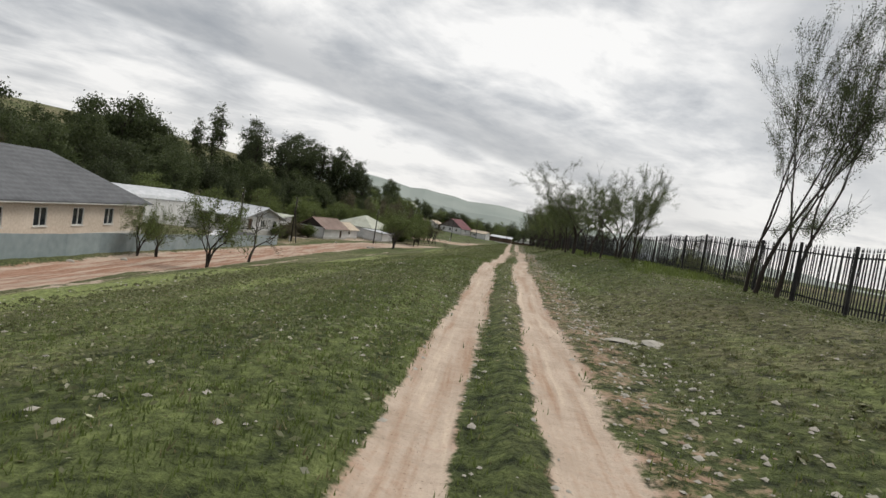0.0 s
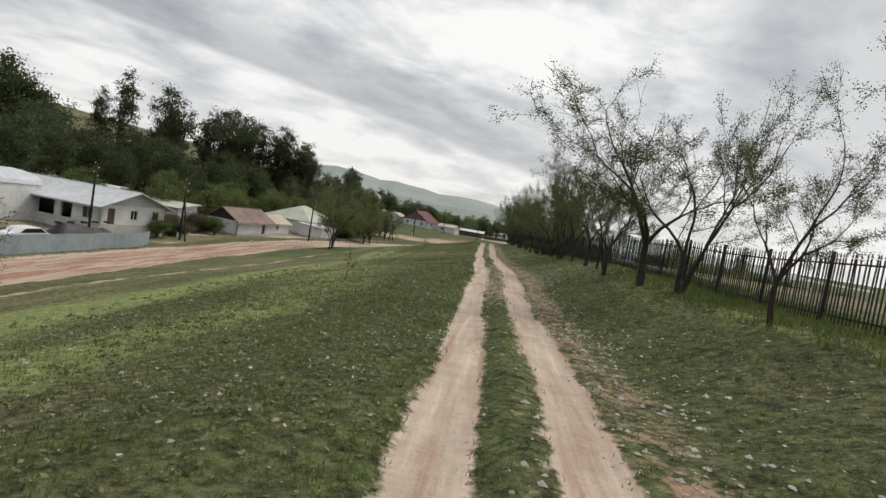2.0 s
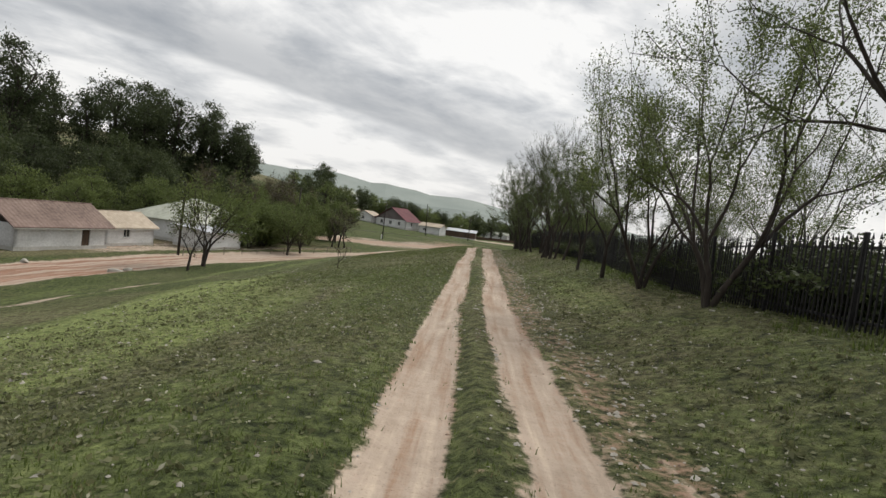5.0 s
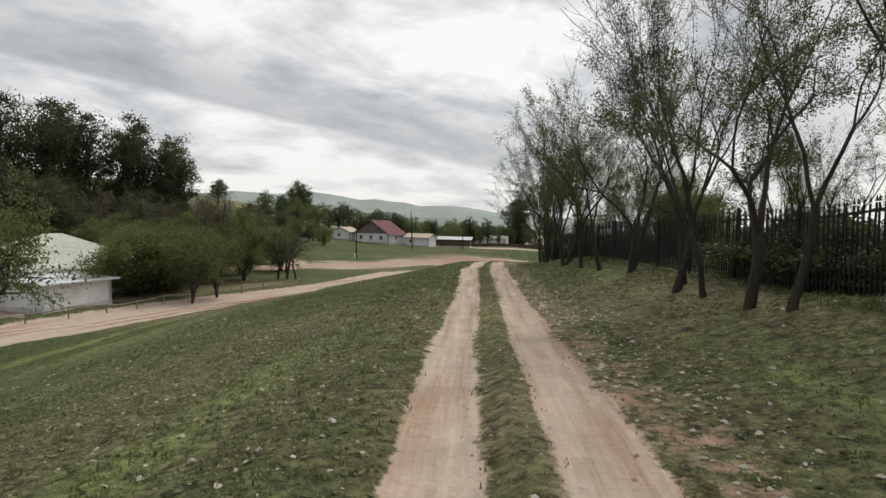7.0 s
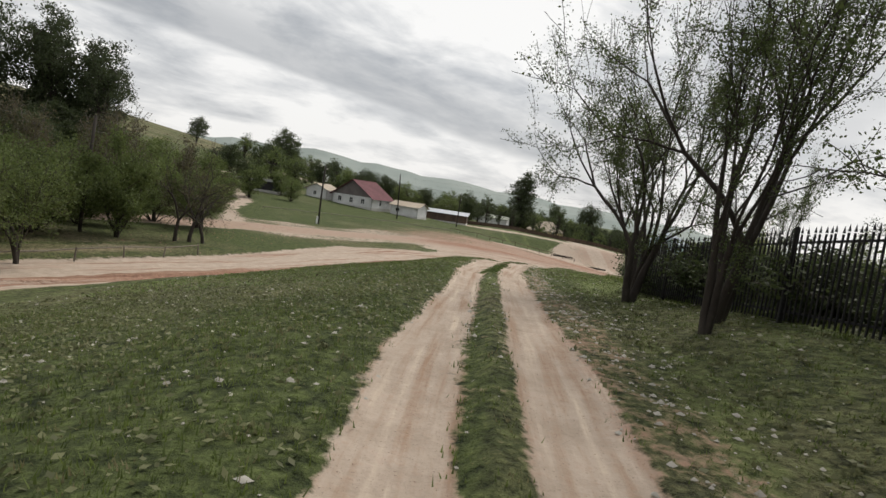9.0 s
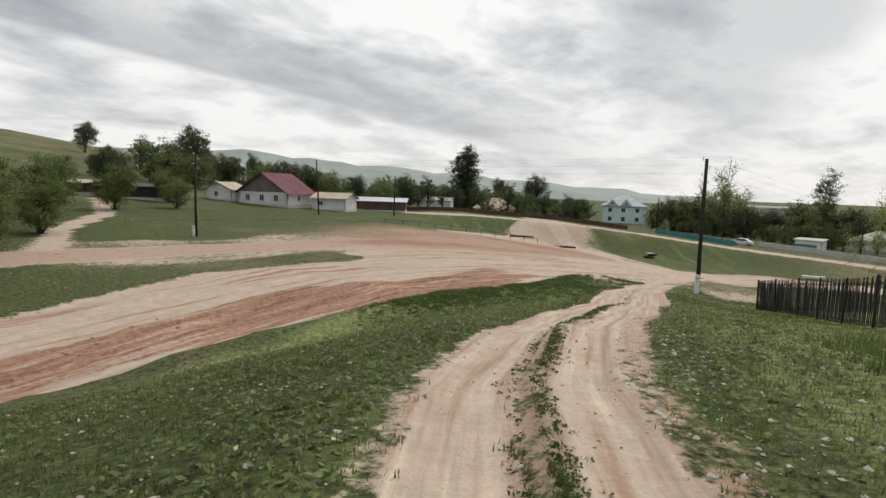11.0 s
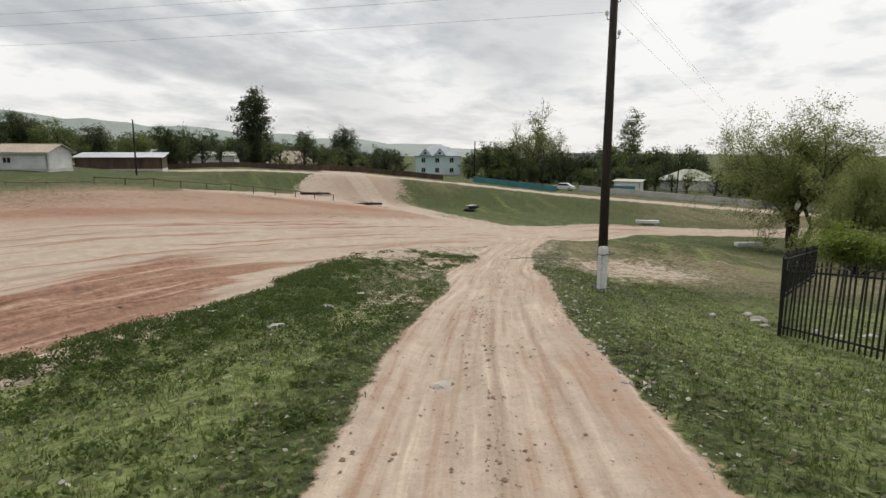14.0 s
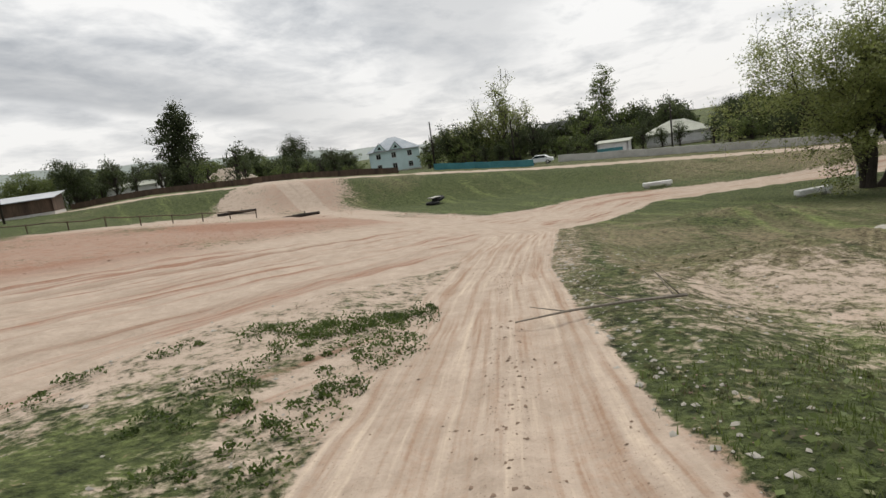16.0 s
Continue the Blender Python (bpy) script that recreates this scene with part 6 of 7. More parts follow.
def blue_house():
    w = []
    for ox in (2.0, 6.4, 11.0):
        w += [("front", ox, 1.3, 4.0, 1.5, W), ("front", ox, 1.3, 0.9, 1.5, W)]
    for ox in (1.4, 5.2):
        w += [("right", ox, 1.3, 4.0, 1.5, W), ("right", ox, 1.3, 0.9, 1.5, W)]
    h = house(116.2, 332.9, -26, 14.5, 12, 6.4, 3.3, "hip", MINT, ROOF_BLUE, "two-storey pale turquoise house with a light hip roof and dormers", w, over=0.6)
    for ox in (-4.0, 0.6):
        d = part("dormer", Geo().prism([(ox - 1.6, -6.65, 6.4), (ox + 1.6, -6.65, 6.4), (ox, -6.65, 8.3)], (0, 0.15, 0)), MINT, h)
        for s in (-1, 1):
            part("dormer_roof", Geo().prism([(ox + 1.9 * s, -6.9, 6.2), (ox, -6.9, 8.5), (ox, -2.6, 8.5), (ox + 1.9 * s, -5.0, 6.2)], (0, 0, 0.1)), ROOF_BLUE, d)
        part("pane", Geo().prism([(ox - 0.6, -6.68, 6.7), (ox + 0.6, -6.68, 6.7), (ox, -6.68, 7.6)], (0, 0.02, 0)), GLASS, d)
    return h


blue_house()
house(135.5, 249.5, -50, 11.5, 9, 2.3, 2.0, "hip", PLASTER, ROOF_PALE, "low white house with a pale hip roof behind the concrete wall")
house(150, 296, -40, 11, 9, 4.6, 2.6, "gable", PLASTER, ROOF_GREY, "white house with a grey gable roof among trees", [("front", 4, 1.4, 2.4, 1.4, W)])
kiosk = house(113.0, 245.0, -58, 5.0, 3.0, 2.4, 0.3, "shed", PLASTER, ROOF_PALE, "small white roadside kiosk with a turquoise front", name="kiosk", category="kiosk", over=0.3)
part("front_panel", Geo().box(-2.5, -1.62, 0, 1.6, -1.52, 1.6), TEAL, kiosk, "turquoise painted panel")

# ---------------------------------------------------------------- fences and walls of the village


def panel_fence(name, points, step, tall, mat, label, category="fence", thick=0.05, posts=None):
    f = thing(name, on(*points[0]), label, category)
    base = Vector((*points[0], float(height(*points[0]))))
    spots = walk_along(points, step)
    for (ax, ay), (bx, by) in zip(spots, spots[1:]):
        za, zb = float(height(ax, ay)), float(height(bx, by))
        side = Vector((-(by - ay), bx - ax, 0)).normalized() * thick
        a, b = Vector((ax, ay, za)) - base, Vector((bx, by, zb)) - base
        up = Vector((0, 0, tall))
        low_edge = Vector((0, 0, -0.35))
        part("panel", Geo().prism([a + low_edge, b + low_edge, b + up, a + up], side), mat, f)
        if posts:
            part("post", Geo().tube([a + low_edge, a + up + Vector((0, 0, 0.08))], [0.05, 0.05], 6), posts, f)
    return f


panel_fence("sheet_fence", [(-23.0, -10), (-23.4, 20), (-24.4, 45), (-25.6, 70), (-26.2, 92), (-27.6, 97)], 2.0, 1.45, SHEET_BLUE, "blue-grey sheet metal fence along the lower road")
panel_fence("wood_fence", [(86, 259), (94, 251), (97, 247)], 2.4, 1.0, TEAL, "turquoise board fence along the upper road")
panel_fence("concrete_wall", [(104, 249), (110, 240), (115, 230), (119, 218), (128, 204), (140, 184), (156, 157)], 3.0, 1.1, CONCRETE, "low pale concrete wall along the upper road", "wall", 0.2)
panel_fence("board_fence", [(34, 296), (52, 277), (66, 270), (82, 264)], 2.4, 1.0, DOOR_BROWN, "dark board fence along the upper road")


def rail_fence(points, label, tall=0.8, mat=GREYWOOD):
    f = thing("rail_fence", on(*points[0]), label, "fence")
    base = Vector((*points[0], float(height(*points[0]))))
    spots = walk_along(points, 3.0)
    jig = random.Random(4)
    tops = []
    for x, y in spots:
        p = Vector((x, y, float(height(x, y)))) - base
        t = tall * jig.uniform(0.85, 1.1)
        part("post", Geo().tube([p - Vector((0, 0, 0.3)), p + Vector((jig.gauss(0, 0.05), jig.gauss(0, 0.05), t))], [0.06, 0.05], 6), mat, f)
        tops.append(p + Vector((0, 0, t - 0.1)))
    for a, b in zip(tops, tops[1:]):
        part("rail", Geo().tube([a, (a + b) / 2 + Vector((0, 0, jig.gauss(-0.03, 0.05))), b], [0.05, 0.045, 0.04], 6), mat, f)


rail_fence([(-15.5, 134), (-11.5, 142), (-8.0, 149), (-3.5, 158), (-0.5, 163)], "rough pale pole fence beside the lower road")
rail_fence([(24, 232), (38, 236), (52, 240)], "old dark post fence in the meadow", 0.9, DOOR_BROWN)
rail_fence([(-8, 214), (2, 222), (14, 228), (26, 232)], "old low pole fence by the meadow", 0.4)


# ---------------------------------------------------------------- loose things


def rock_mesh(seed, size, flat):
    rnd = random.Random(seed)
    bm = bmesh.new()
    bmesh.ops.create_icosphere(bm, subdivisions=2, radius=1.0)
    cuts = [Vector((rnd.gauss(0, 1), rnd.gauss(0, 1), rnd.gauss(0, 0.7))).normalized() for _ in range(7)]
    for v in bm.verts:
        for c in cuts:
            over = v.co.dot(c) - 0.62
            if over > 0:
                v.co -= c * over
        n = noise.noise(v.co * 1.1 + Vector((seed * 3.1, 0, 0))) * 0.45 + rnd.uniform(-0.05, 0.05)
        v.co = Vector((v.co.x * size * (1 + n), v.co.y * size * 0.75 * (1 + n), v.co.z * size * flat * (1 + n * 0.6)))
    me = bpy.data.meshes.new("rock")
    bm.to_mesh(me)
    bm.free()
    me.materials.append(STONE)
    return me


ROCKS = [rock_mesh(k, 0.10, f) for k, f in enumerate((0.35, 0.5, 0.3, 0.6, 0.42))]
pick = random.Random(21)


def rock(x, y, s, k=None, tall=1.0):
    z = float(height(x, y))
    ob = new("stone", ROCKS[pick.randrange(5) if k is None else k])
    ob.matrix_world = pose(x, y, z + 0.01, 0, 0, pick.uniform(0, 360)) @ Matrix.Diagonal((s, s, s * tall, 1))
    return tagged(ob, "pale loose stone lying in the grass", "stone", "loose stones")


for x, y, s in [(3.4, 10.2, 3.2), (3.9, 10.0, 2.6), (6.6, 28.4, 2.6), (7.0, 27.9, 1.4), (-1.6, 24.6, 1.7), (-2.2, 24.1, 1.2), (31.6, 174.2, 2.2), (33.0, 175.8, 2.0), (30.2, 172.8, 2.2), (29.0, 174.4, 2.4), (31.0, 167.2, 1.8), (60.2, 185.0, 5.5)]:
    rock(x, y, s, pick.choice((0, 2)), 0.6)
count = 0
while count < 150:
    y = pick.uniform(2, 176)
    u = pick.choice((pick.uniform(-11, -1.4), pick.uniform(-6, -1.4), pick.uniform(1.4, 5.5), pick.uniform(-0.3, 0.3)))
    x = float(np.interp(y, TRACK_Y, TRACK_X)) + u
    rock(x, y, pick.choice((0.3, 0.4, 0.5, 0.6, 0.8)) * (0.6 if abs(u) < 0.4 else 1), tall=0.7)
    count += 1

# small stones and clods, too many to count
seed_rng = np.random.default_rng(3)
n = 24000
ty = seed_rng.uniform(0, 192, n)
tu = np.concatenate([seed_rng.normal(1.9, 0.45, n // 4), seed_rng.normal(0.9, 1.3, n // 6), seed_rng.uniform(-14, 7, n - n // 4 - n // 6)])
tx = np.interp(ty, TRACK_Y, TRACK_X) + tu
keep = covers(tx, ty)[0] < 0.85
tx, ty = tx[keep], ty[keep]
n = len(tx)
tz = height(tx, ty)
octa = np.array([(1, 0, 0), (0, 0.8, 0), (-1, 0.1, 0), (0, -0.75, 0), (0.1, 0, 0.55)])
spin = seed_rng.uniform(0, 6.28, n)
size = 0.012 + 0.05 * seed_rng.random(n) ** 3
v = octa[None] * size[:, None, None] * seed_rng.uniform(0.7, 1.3, (n, 5, 1))
c, s = np.cos(spin)[:, None], np.sin(spin)[:, None]
v = np.stack([v[..., 0] * c - v[..., 1] * s + tx[:, None], v[..., 0] * s + v[..., 1] * c + ty[:, None], v[..., 2] + tz[:, None] + 0.004], -1).reshape(-1, 3)
tri = np.array([(0, 1, 4), (1, 2, 4), (2, 3, 4), (3, 0, 4)])
faces = (tri[None] + 5 * np.arange(n)[:, None, None]).reshape(-1, 3)
tagged(new("gravel", fast_mesh("gravel", v, faces, STONE)), "scattered pale gravel and clods in the turf", "gravel", kind="stuff")


# brown clods along the wheel ruts
n = 18000
cy = np.concatenate([seed_rng.uniform(0, 150, n // 2), seed_rng.uniform(140, 190, n - n // 2)])
cu = np.concatenate([np.where(seed_rng.random(n // 2) < 0.7, seed_rng.normal(1.6, 0.32, n // 2), seed_rng.normal(-0.2, 0.15, n // 2)), np.where(seed_rng.random(n - n // 2) < 0.35, seed_rng.normal(0, 0.2, n - n // 2), seed_rng.uniform(-6, 3, n - n // 2))])
cx = np.interp(cy, TRACK_Y, TRACK_X) + cu
keep = fractal(cx / 1.2, cy / 1.2, 23) + seed_rng.uniform(-0.8, 0.8, n) > 0.0
cx, cy = cx[keep], cy[keep]
n = len(cx)
size = 0.008 + 0.03 * seed_rng.random(n) ** 3
spin = seed_rng.uniform(0, 6.28, n)
v = octa[None] * size[:, None, None] * seed_rng.uniform(0.6, 1.4, (n, 5, 1))
c, s = np.cos(spin)[:, None], np.sin(spin)[:, None]
v = np.stack([v[..., 0] * c - v[..., 1] * s + cx[:, None], v[..., 0] * s + v[..., 1] * c + cy[:, None], v[..., 2] + height(cx, cy)[:, None] + 0.003], -1).reshape(-1, 3)
faces = (tri[None] + 5 * np.arange(n)[:, None, None]).reshape(-1, 3)
tagged(new("clods", fast_mesh("clods", v, faces, CLOD)), "brown soil clods along the wheel ruts", "clods", kind="stuff")


# lumps of churned earth along the road's near edge and on the trodden ground beyond it
n = 60000
fx, fy = seed_rng.uniform(-22, 66, n), seed_rng.uniform(120, 252, n)
rd, rs, ra = polyline(ROAD, fx, fy)
rim = road_half(rs, ra)
inside = smooth(3.4, 1.8, np.abs(rd - rim + 4.6)) * (rs > 0) * smooth(271, 256, ra) * smooth(195, 225, ra)
ed, es, _ = polyline(MEADOW_EDGE, fx, fy)
beyond = 0.35 * smooth(-1, 2, ed * es) * smooth(40, 30, ed) * (rd > rim) * (fx > -8) * (fx < 66) * (rs < 0)
keep = seed_rng.random(n) < (inside * 1.0 + beyond) * np.clip(0.5 + 0.6 * fractal(fx / 1.5, fy / 1.5, 71), 0.05, 1)
fx, fy, near = fx[keep], fy[keep], inside[keep] > 0.3
n = len(fx)
size = np.where(near, 0.035 + 0.10 * seed_rng.random(n) ** 2.5, 0.03 + 0.09 * seed_rng.random(n) ** 3)
spin = seed_rng.uniform(0, 6.28, n)
v = octa[None] * size[:, None, None] * seed_rng.uniform(0.6, 1.4, (n, 5, 1))
c, s = np.cos(spin)[:, None], np.sin(spin)[:, None]
v = np.stack([v[..., 0] * c - v[..., 1] * s + fx[:, None], v[..., 0] * s + v[..., 1] * c + fy[:, None], v[..., 2] + height(fx, fy)[:, None] + 0.004], -1).reshape(-1, 3)
faces = (tri[None] + 5 * np.arange(n)[:, None, None]).reshape(-1, 3)
tagged(new("earth_lumps", fast_mesh("earth_lumps", v, faces, RED_CLOD)), "reddish lumps of churned earth along the dirt road", "clods", kind="stuff")


def tufts(name, n, mat, tall, seed, box, label, lushness=None, blades=7, wide=0.011, reach=0.05):
    r = np.random.default_rng(seed)
    y = r.uniform(box[2], box[3], n)
    x = np.interp(y, TRACK_Y, TRACK_X) + r.uniform(box[0], box[1], n)
    soil, lush, dry, _ = covers(x, y)
    want = (lush * 1.3 if lushness == "lush" else dry * 1.6 + 0.15 if lushness == "dry" else 0.35 + 0.8 * lush)
    ok = (soil + r.uniform(-0.2, 0.25, n) < 0.35) & (r.random(n) < want)
    x, y, lush = x[ok], y[ok], lush[ok]
    n = len(x)
    z = height(x, y)
    a = r.uniform(0, 6.28, (n, blades))
    off = r.normal(0, reach, (n, blades, 2))
    h = tall * (0.55 + 0.75 * lush)[:, None] * r.uniform(0.5, 1.3, (n, blades))
    lean = r.uniform(0.1, 0.75, (n, blades)) * h
    bx, by = x[:, None] + off[..., 0], y[:, None] + off[..., 1]
    dx, dy = np.cos(a), np.sin(a)
    w = wide * r.uniform(0.7, 1.5, (n, blades))
    z0 = np.repeat(z[:, None], blades, 1) - 0.01
    p0 = np.stack([bx - dy * w, by + dx * w, z0], -1)
    p1 = np.stack([bx + dy * w, by - dx * w, z0], -1)
    p2 = np.stack([bx + dx * lean, by + dy * lean, z0 + h], -1)
    verts = np.stack([p0, p1, p2], 2).reshape(-1, 3)
    tagged(new(name, fast_mesh(name, verts, np.arange(len(verts)).reshape(-1, 3), mat)), label, "grass", kind="stuff")


tufts("grass", 150000, GRASS, 0.06, 1, (-11, 8.5, 1, 180), "short green grass on the slope", None, 6, 0.007, 0.07)
tufts("dry_grass", 26000, STRAW, 0.05, 2, (-13, 9, 1, 182), "short dry straw among the grass", "dry", 6, 0.008)


def herbs(name, n, mat, seed, box, size, label):
    """Small broad leaves lying nearly flat on the turf, in patches."""
    r = np.random.default_rng(seed)
    y = r.uniform(box[2], box[3], n)
    x = np.interp(y, TRACK_Y, TRACK_X) + np.sign(r.random(n) - 0.32) * -1 * np.abs(r.uniform(box[0], box[1], n))
    soil = covers(x, y)[0]
    ok = (soil + r.uniform(-0.1, 0.3, n) < 0.38) & (fractal(x / 1.3, y / 1.3, 12) + r.uniform(-1, 1, n) > -0.2)
    x, y = x[ok], y[ok]
    n = len(x)
    z = height(x, y) + r.uniform(0.005, 0.05, n)
    c = np.stack([x, y, z], -1)
    a = r.normal(0, 1, (n, 3)) * (1, 1, 0.35)
    a /= np.linalg.norm(a, axis=1, keepdims=True)
    b = np.cross(a, r.normal(0, 0.5, (n, 3)) + (0, 0, 1))
    b /= np.linalg.norm(b, axis=1, keepdims=True)
    s = size * r.uniform(0.5, 1.5, (n, 1))
    v = np.stack([c - a * s, c + b * s * 0.6, c + a * s, c - b * s * 0.6], 1).reshape(-1, 3)
    tagged(new(name, fast_mesh(name, v, np.arange(4 * n).reshape(n, 4), mat)), label, "weeds", kind="stuff")


LITTER = material("pale dry leaves", (0.18, 0.175, 0.12), (0.44, 0.43, 0.33), 0.8, 9, 2, 0, island=0.5)
herbs("leaf_litter", 8000, LITTER, 16, (1.0, 9, 0.5, 178), 0.030, "small pale dead leaves and chips scattered in the turf")
FRESH_HERB = leaf_material("fresh green weed leaves", (0.045, 0.070, 0.018), (0.24, 0.30, 0.10))
herbs("fresh_weeds", 70000, FRESH_HERB, 26, (1.6, 12, 136, 180), 0.040, "fresh green broad-leaved weeds by the junction")
herbs("weeds", 280000, HERB, 6, (1.0, 11, 0.5, 182), 0.033, "small grey-green broad-leaved weeds covering the turf")
tufts("long_grass", 9000, GRASS, 0.2, 4, (5, 11, 20, 150), "longer grass below the fence", "lush", 8, 0.013, 0.07)



def clumps(name, n, mat, seed, spots, label, leaves=46, radius=(0.10, 0.34), leaf=0.045):
    """Low rounded weed clumps made of small leaves."""
    r = np.random.default_rng(seed)
    x, y = spots(r, n)
    ok = fractal(x / 1.6, y / 1.6, 17) + r.uniform(-0.7, 0.7, len(x)) > 0.05
    x, y = x[ok], y[ok]
    n = len(x)
    size = r.uniform(radius[0], radius[1], n)
    d = r.normal(0, 1, (n, leaves, 3))
    d[..., 2] = np.abs(d[..., 2])
    d /= np.linalg.norm(d, axis=2, keepdims=True)
    d *= r.uniform(0.55, 1.0, (n, leaves, 1)) * size[:, None, None]
    d[..., 2] *= 0.62
    c = (np.stack([x, y, height(x, y)], -1)[:, None] + d).reshape(-1, 3)
    a = r.normal(0, 1, c.shape) + d.reshape(-1, 3) * 3
    a /= np.linalg.norm(a, axis=1, keepdims=True)
    b = np.cross(a, r.normal(0, 1, c.shape))
    b /= np.linalg.norm(b, axis=1, keepdims=True)
    s = leaf * r.uniform(0.6, 1.5, (len(c), 1))
    v = np.stack([c - a * s, c + b * s * 0.5, c + a * s, c - b * s * 0.5], 1).reshape(-1, 3)
    tagged(new(name, fast_mesh(name, v, np.arange(len(v)).reshape(-1, 4), mat)), label, "weeds", kind="stuff")


def verge_spots(r, n):
    y = r.uniform(160, 187, n)
    x = np.interp(y, TRACK_Y, TRACK_X) + r.uniform(-13, -1.9, n)
    d, side, s = polyline(ROAD, x, y)
    gap = d - road_half(side, s)
    keep = (gap > 0.1) & (r.random(n) < np.where(gap < 3.5, 1.0, 0.25) * smooth(160, 172, y))
    return x[keep], y[keep]


def lane_spots(r, n):
    y = 139 + 24 * r.random(n) ** 1.2
    return np.interp(y, TRACK_Y, TRACK_X) + r.normal(0, 0.13, n), y


def wide_spots(r, n):
    y = r.uniform(2, 186, n)
    u = np.where(r.random(n) < 0.55, r.uniform(-13, -1.5, n), r.uniform(1.6, 9, n))
    x = np.interp(y, TRACK_Y, TRACK_X) + u
    keep = covers(x, y)[0] < 0.3
    return x[keep], y[keep]


clumps("weed_clumps", 8000, WEED, 7, verge_spots, "dark green leafy weed clumps on the verge", 70, (0.10, 0.36), 0.026)
clumps("lane_weeds", 6500, WEED, 8, lane_spots, "small weeds growing between the wheel ruts", 14, (0.02, 0.08), 0.014)
clumps("turf_clumps", 17000, HERB, 9, wide_spots, "low leafy clumps scattered in the turf", 16, (0.05, 0.15), 0.029)

# fallen dry branch by the track
twig = thing("fallen_branch", on(43.9, 182.4, -8), "dry fallen branch lying on the bare ground", "branch")
part("stick", Geo().tube([(-1.3, 0.5, 0.05), (-0.5, 0.15, 0.12), (0.4, -0.1, 0.10), (1.3, -0.45, 0.06)], [0.012, 0.02, 0.026, 0.03], 6), GREYWOOD, twig)
for a, b in [((0.4, -0.1, 0.1), (0.1, 0.6, 0.25)), ((1.1, -0.4, 0.07), (1.2, 0.15, 0.4)), ((1.2, -0.42, 0.07), (0.9, -0.2, 0.5)), ((-0.5, 0.15, 0.1), (-0.9, 0.7, 0.16))]:
    part("side_twig", Geo().tube([a, b], [0.014, 0.006], 5), GREYWOOD, twig)


def concrete_block(x, y, turn, label):
    b = thing("concrete_block", on(x, y, turn), label, "concrete block", "concrete blocks")
    part("beam", bevelled("beam", -1.5, -0.3, 0.18, 1.5, 0.3, 0.55, WHITEWASH, 0.04), None, b)
    for s in (-1, 1):
        part("support", bevelled("support", s * 1.1 - 0.22, -0.28, -0.1, s * 1.1 + 0.22, 0.28, 0.178, CONCRETE, 0.03), None, b)


concrete_block(88.9, 217.5, -38, "pale concrete beam lying on two supports on the meadow")
concrete_block(84.5, 199.6, -20, "pale concrete beam lying by the willow")


for dx, dy, turn in ((0, 0, 12), (0.9, -0.7, -8)):
    slab = thing("concrete_post", on(96 + dx, 201.6 + dy, turn), "short pale concrete post leaning beside the willow", "concrete post", "concrete posts")
    part("post", bevelled("post", -0.28, -0.09, -0.2, 0.28, 0.09, 1.25, WHITEWASH, 0.03), None, slab).rotation_euler = (0.06, 0.14, 0)


def rubbish(x, y):
    r = thing("dumped_engine", on(x, y, 20), "dumped dark machine part with tyres on the meadow", "scrap")
    part("tyre", Geo().tube([(math.cos(a) * 0.7 - 0.5, math.sin(a) * 0.7, 0.22) for a in [k * 0.524 for k in range(13)]], [0.2] * 13, 8, False), RUBBER, r, "black rubber tyre", True)
    part("tyre", Geo().tube([(math.cos(a) * 0.62 + 0.6, math.sin(a) * 0.62, 0.62 + 0.15 * math.cos(a)) for a in [k * 0.524 for k in range(13)]], [0.19] * 13, 8, False), RUBBER, r, "black rubber tyre", True)
    part("lid", bevelled("lid", -0.9, -0.5, 0.83, 0.7, 0.4, 0.93, CONCRETE, 0.03), None, r, "pale slab")


rubbish(72.4, 236.6)


def fallen_log(x, y, turn, run):
    g = thing("log", on(x, y, turn), "dark fallen log lying on bare soil", "log", "logs")
    part("stem", Geo().tube([(-run / 2, 0, 0.14), (0, 0.1, 0.18), (run / 2, -0.1, 0.15)], [0.2, 0.19, 0.15], 9), BARK, g)
    part("stub", Geo().tube([(run * 0.1, 0, 0.25), (run * 0.14, 0.1, 0.55)], [0.06, 0.04], 6), BARK, g)


fallen_log(51.7, 248, -20, 4.5)
fallen_log(55.6, 236, -10, 4.0)


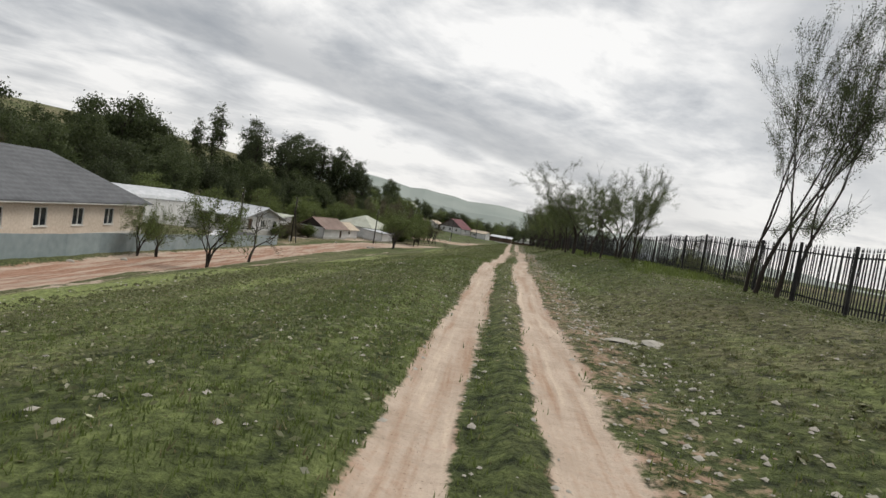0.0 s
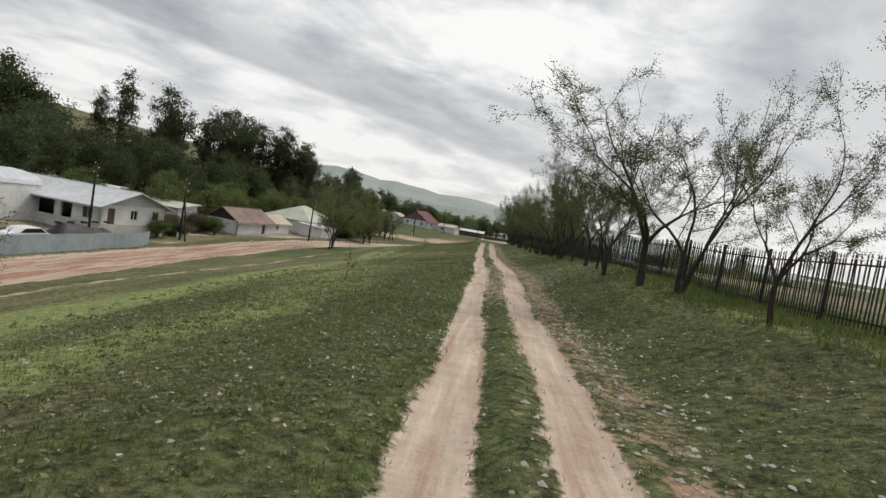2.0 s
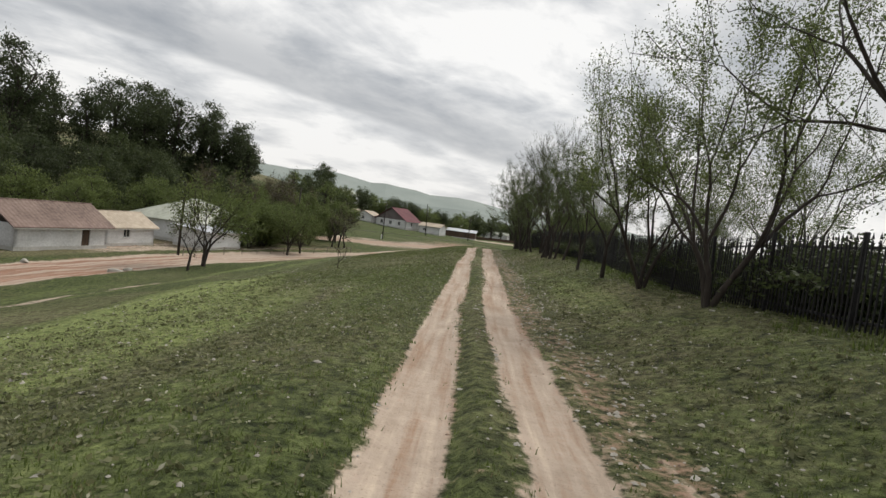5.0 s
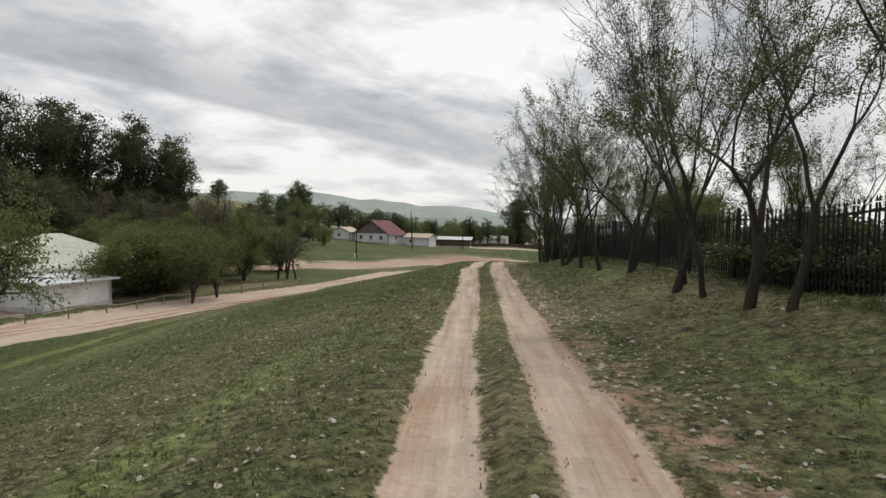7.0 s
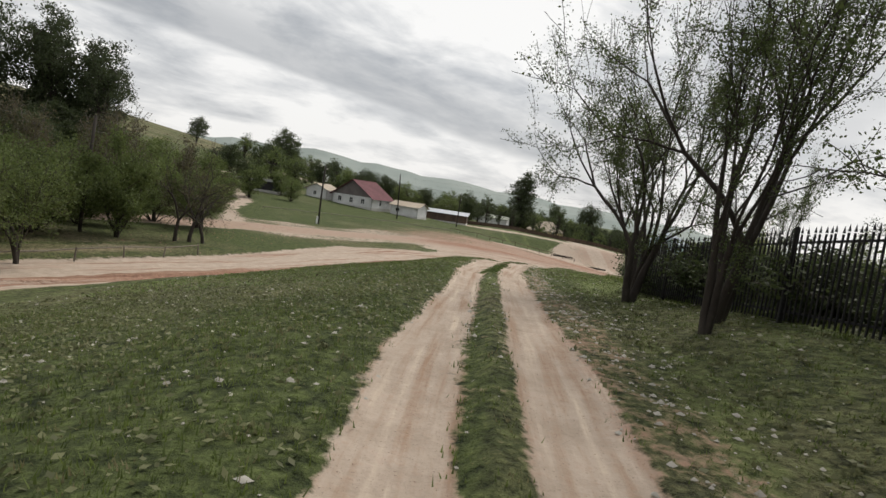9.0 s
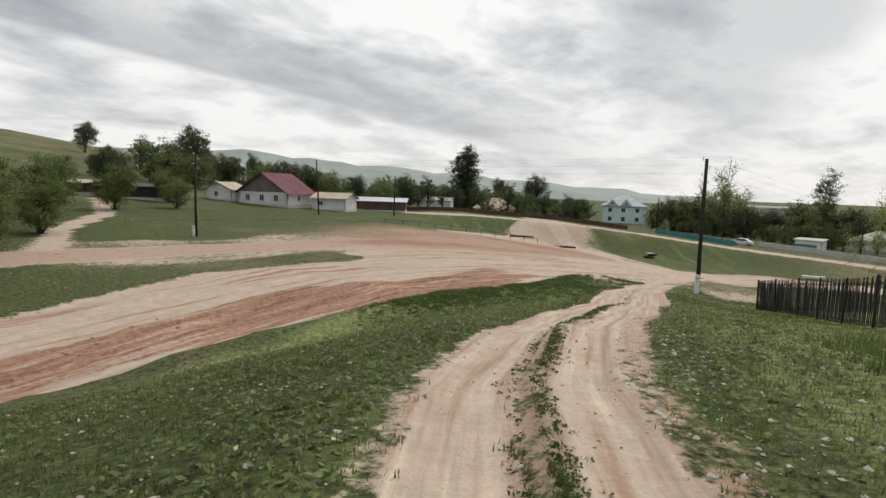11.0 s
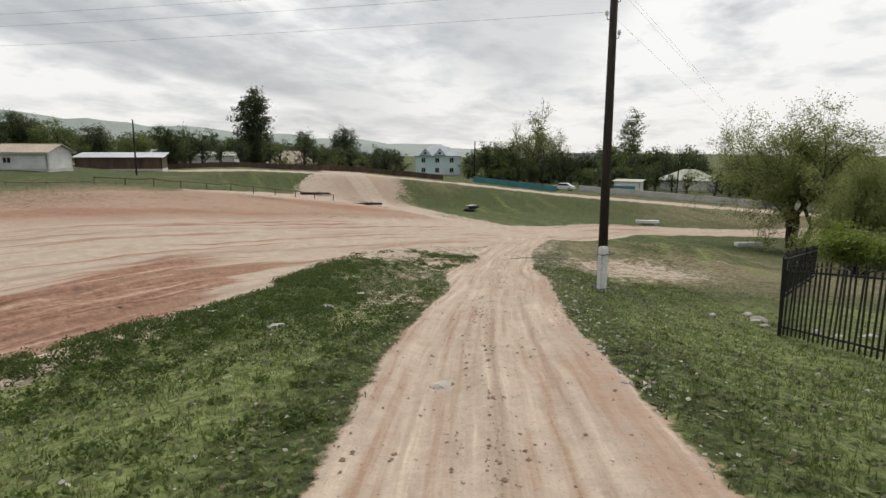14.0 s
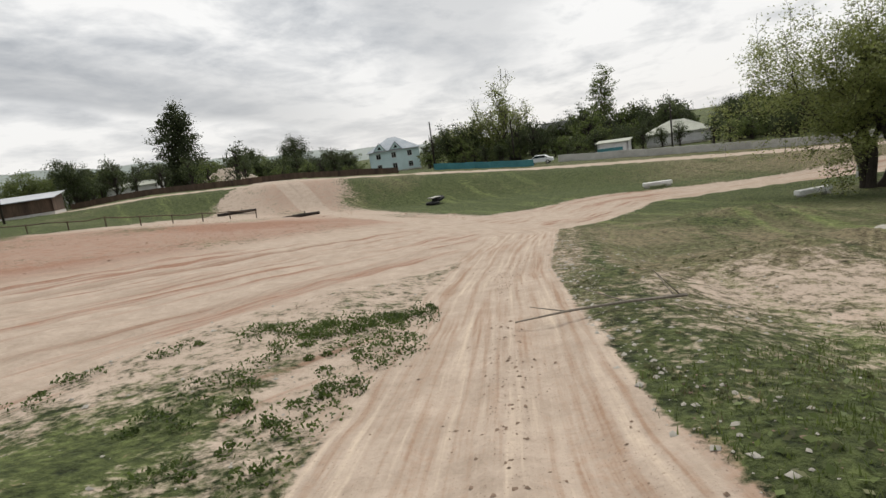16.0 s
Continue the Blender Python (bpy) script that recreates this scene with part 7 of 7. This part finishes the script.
def parked_car(x, y, turn, mat, label):
    car = thing("car", on(x, y, turn), label, "car", "parked cars")
    body = Geo()
    prof = [(-2.1, 0.35), (-2.15, 0.75), (-1.9, 0.95), (-1.35, 1.0), (-0.75, 1.42), (0.75, 1.45), (1.45, 1.0), (2.05, 0.85), (2.15, 0.4)]
    body.prism([(px, -0.82, pz) for px, pz in prof], (0, 1.64, 0))
    part("body", body, mat, car)
    part("glass", Geo().prism([(-1.2, -0.83, 1.02), (-0.72, -0.83, 1.36), (0.7, -0.83, 1.38), (1.25, -0.83, 1.02)], (0, 1.66, 0)), GLASS, car, "dark side windows")
    for sx in (-1.3, 1.3):
        for sy in (-0.78, 0.78):
            wheel = part("wheel", Geo().tube([(sx, sy - 0.1, 0.32), (sx, sy + 0.1, 0.32)], [0.32, 0.32], 16), RUBBER, car)
            part("rim", Geo().tube([(sx, sy - 0.11, 0.32), (sx, sy + 0.11, 0.32)], [0.19, 0.19], 12), CONCRETE, wheel)


parked_car(-30.2, 79.5, 75, CARPAINT, "white car parked in the farm yard")


def covered_heap(x, y, turn, length, depth, tall):
    h = thing("covered_heap", on(x, y, turn, 0.05), "long dark heap covered with black tarpaulin behind the sheet fence", "heap")
    n, m, jig = 22, 9, random.Random(12)
    verts, faces = [], []
    for i in range(n):
        for k in range(m):
            a, b = i / (n - 1), k / (m - 1)
            ends = min(1.0, 5 * a, 5 * (1 - a))
            verts.append(((a - 0.5) * length, (b - 0.5) * depth, tall * ends * math.sin(math.pi * b) ** 0.6 * (0.85 + 0.2 * math.sin(5 * a + 1)) + jig.gauss(0, 0.05) * ends - 0.06))
    faces = [(i * m + k, (i + 1) * m + k, (i + 1) * m + k + 1, i * m + k + 1) for i in range(n - 1) for k in range(m - 1)]
    part("tarpaulin", Geo().add(verts, faces), TARP, h, "creased black tarpaulin", True)
    for k in range(5):
        part("tyre", Geo().tube([((k - 2) * length * 0.17 + 0.3 * math.cos(a), 0.1 * (k % 2) + 0.3 * math.sin(a), tall * 0.98) for a in [j * 0.524 for j in range(13)]], [0.09] * 13, 6, False), RUBBER, h, "black rubber tyre", True)


covered_heap(-31.5, 90.5, 82, 10.5, 3.0, 1.9)
parked_car(101, 250, -50, CARPAINT, "light car parked by the turquoise fence")

# pale stones dumped at the fence corner
for k in range(9):
    rock(41.4 + pick.uniform(-0.7, 0.7), 169.4 + pick.uniform(-1.6, 1.6), pick.uniform(1.2, 2.4), tall=pick.uniform(0.8, 1.5))

# feeble wall ends and clutter by the lower road
for x, y, s in [(-14.8, 118.5, 6), (-14.2, 119.4, 4), (-15.6, 138.2, 4.5), (-21.6, 118, 5), (-22.4, 41.2, 3.5), (-22.6, 57, 3), (-22.9, 36, 2.5)]:
    rock(x, y, s, tall=1.3)
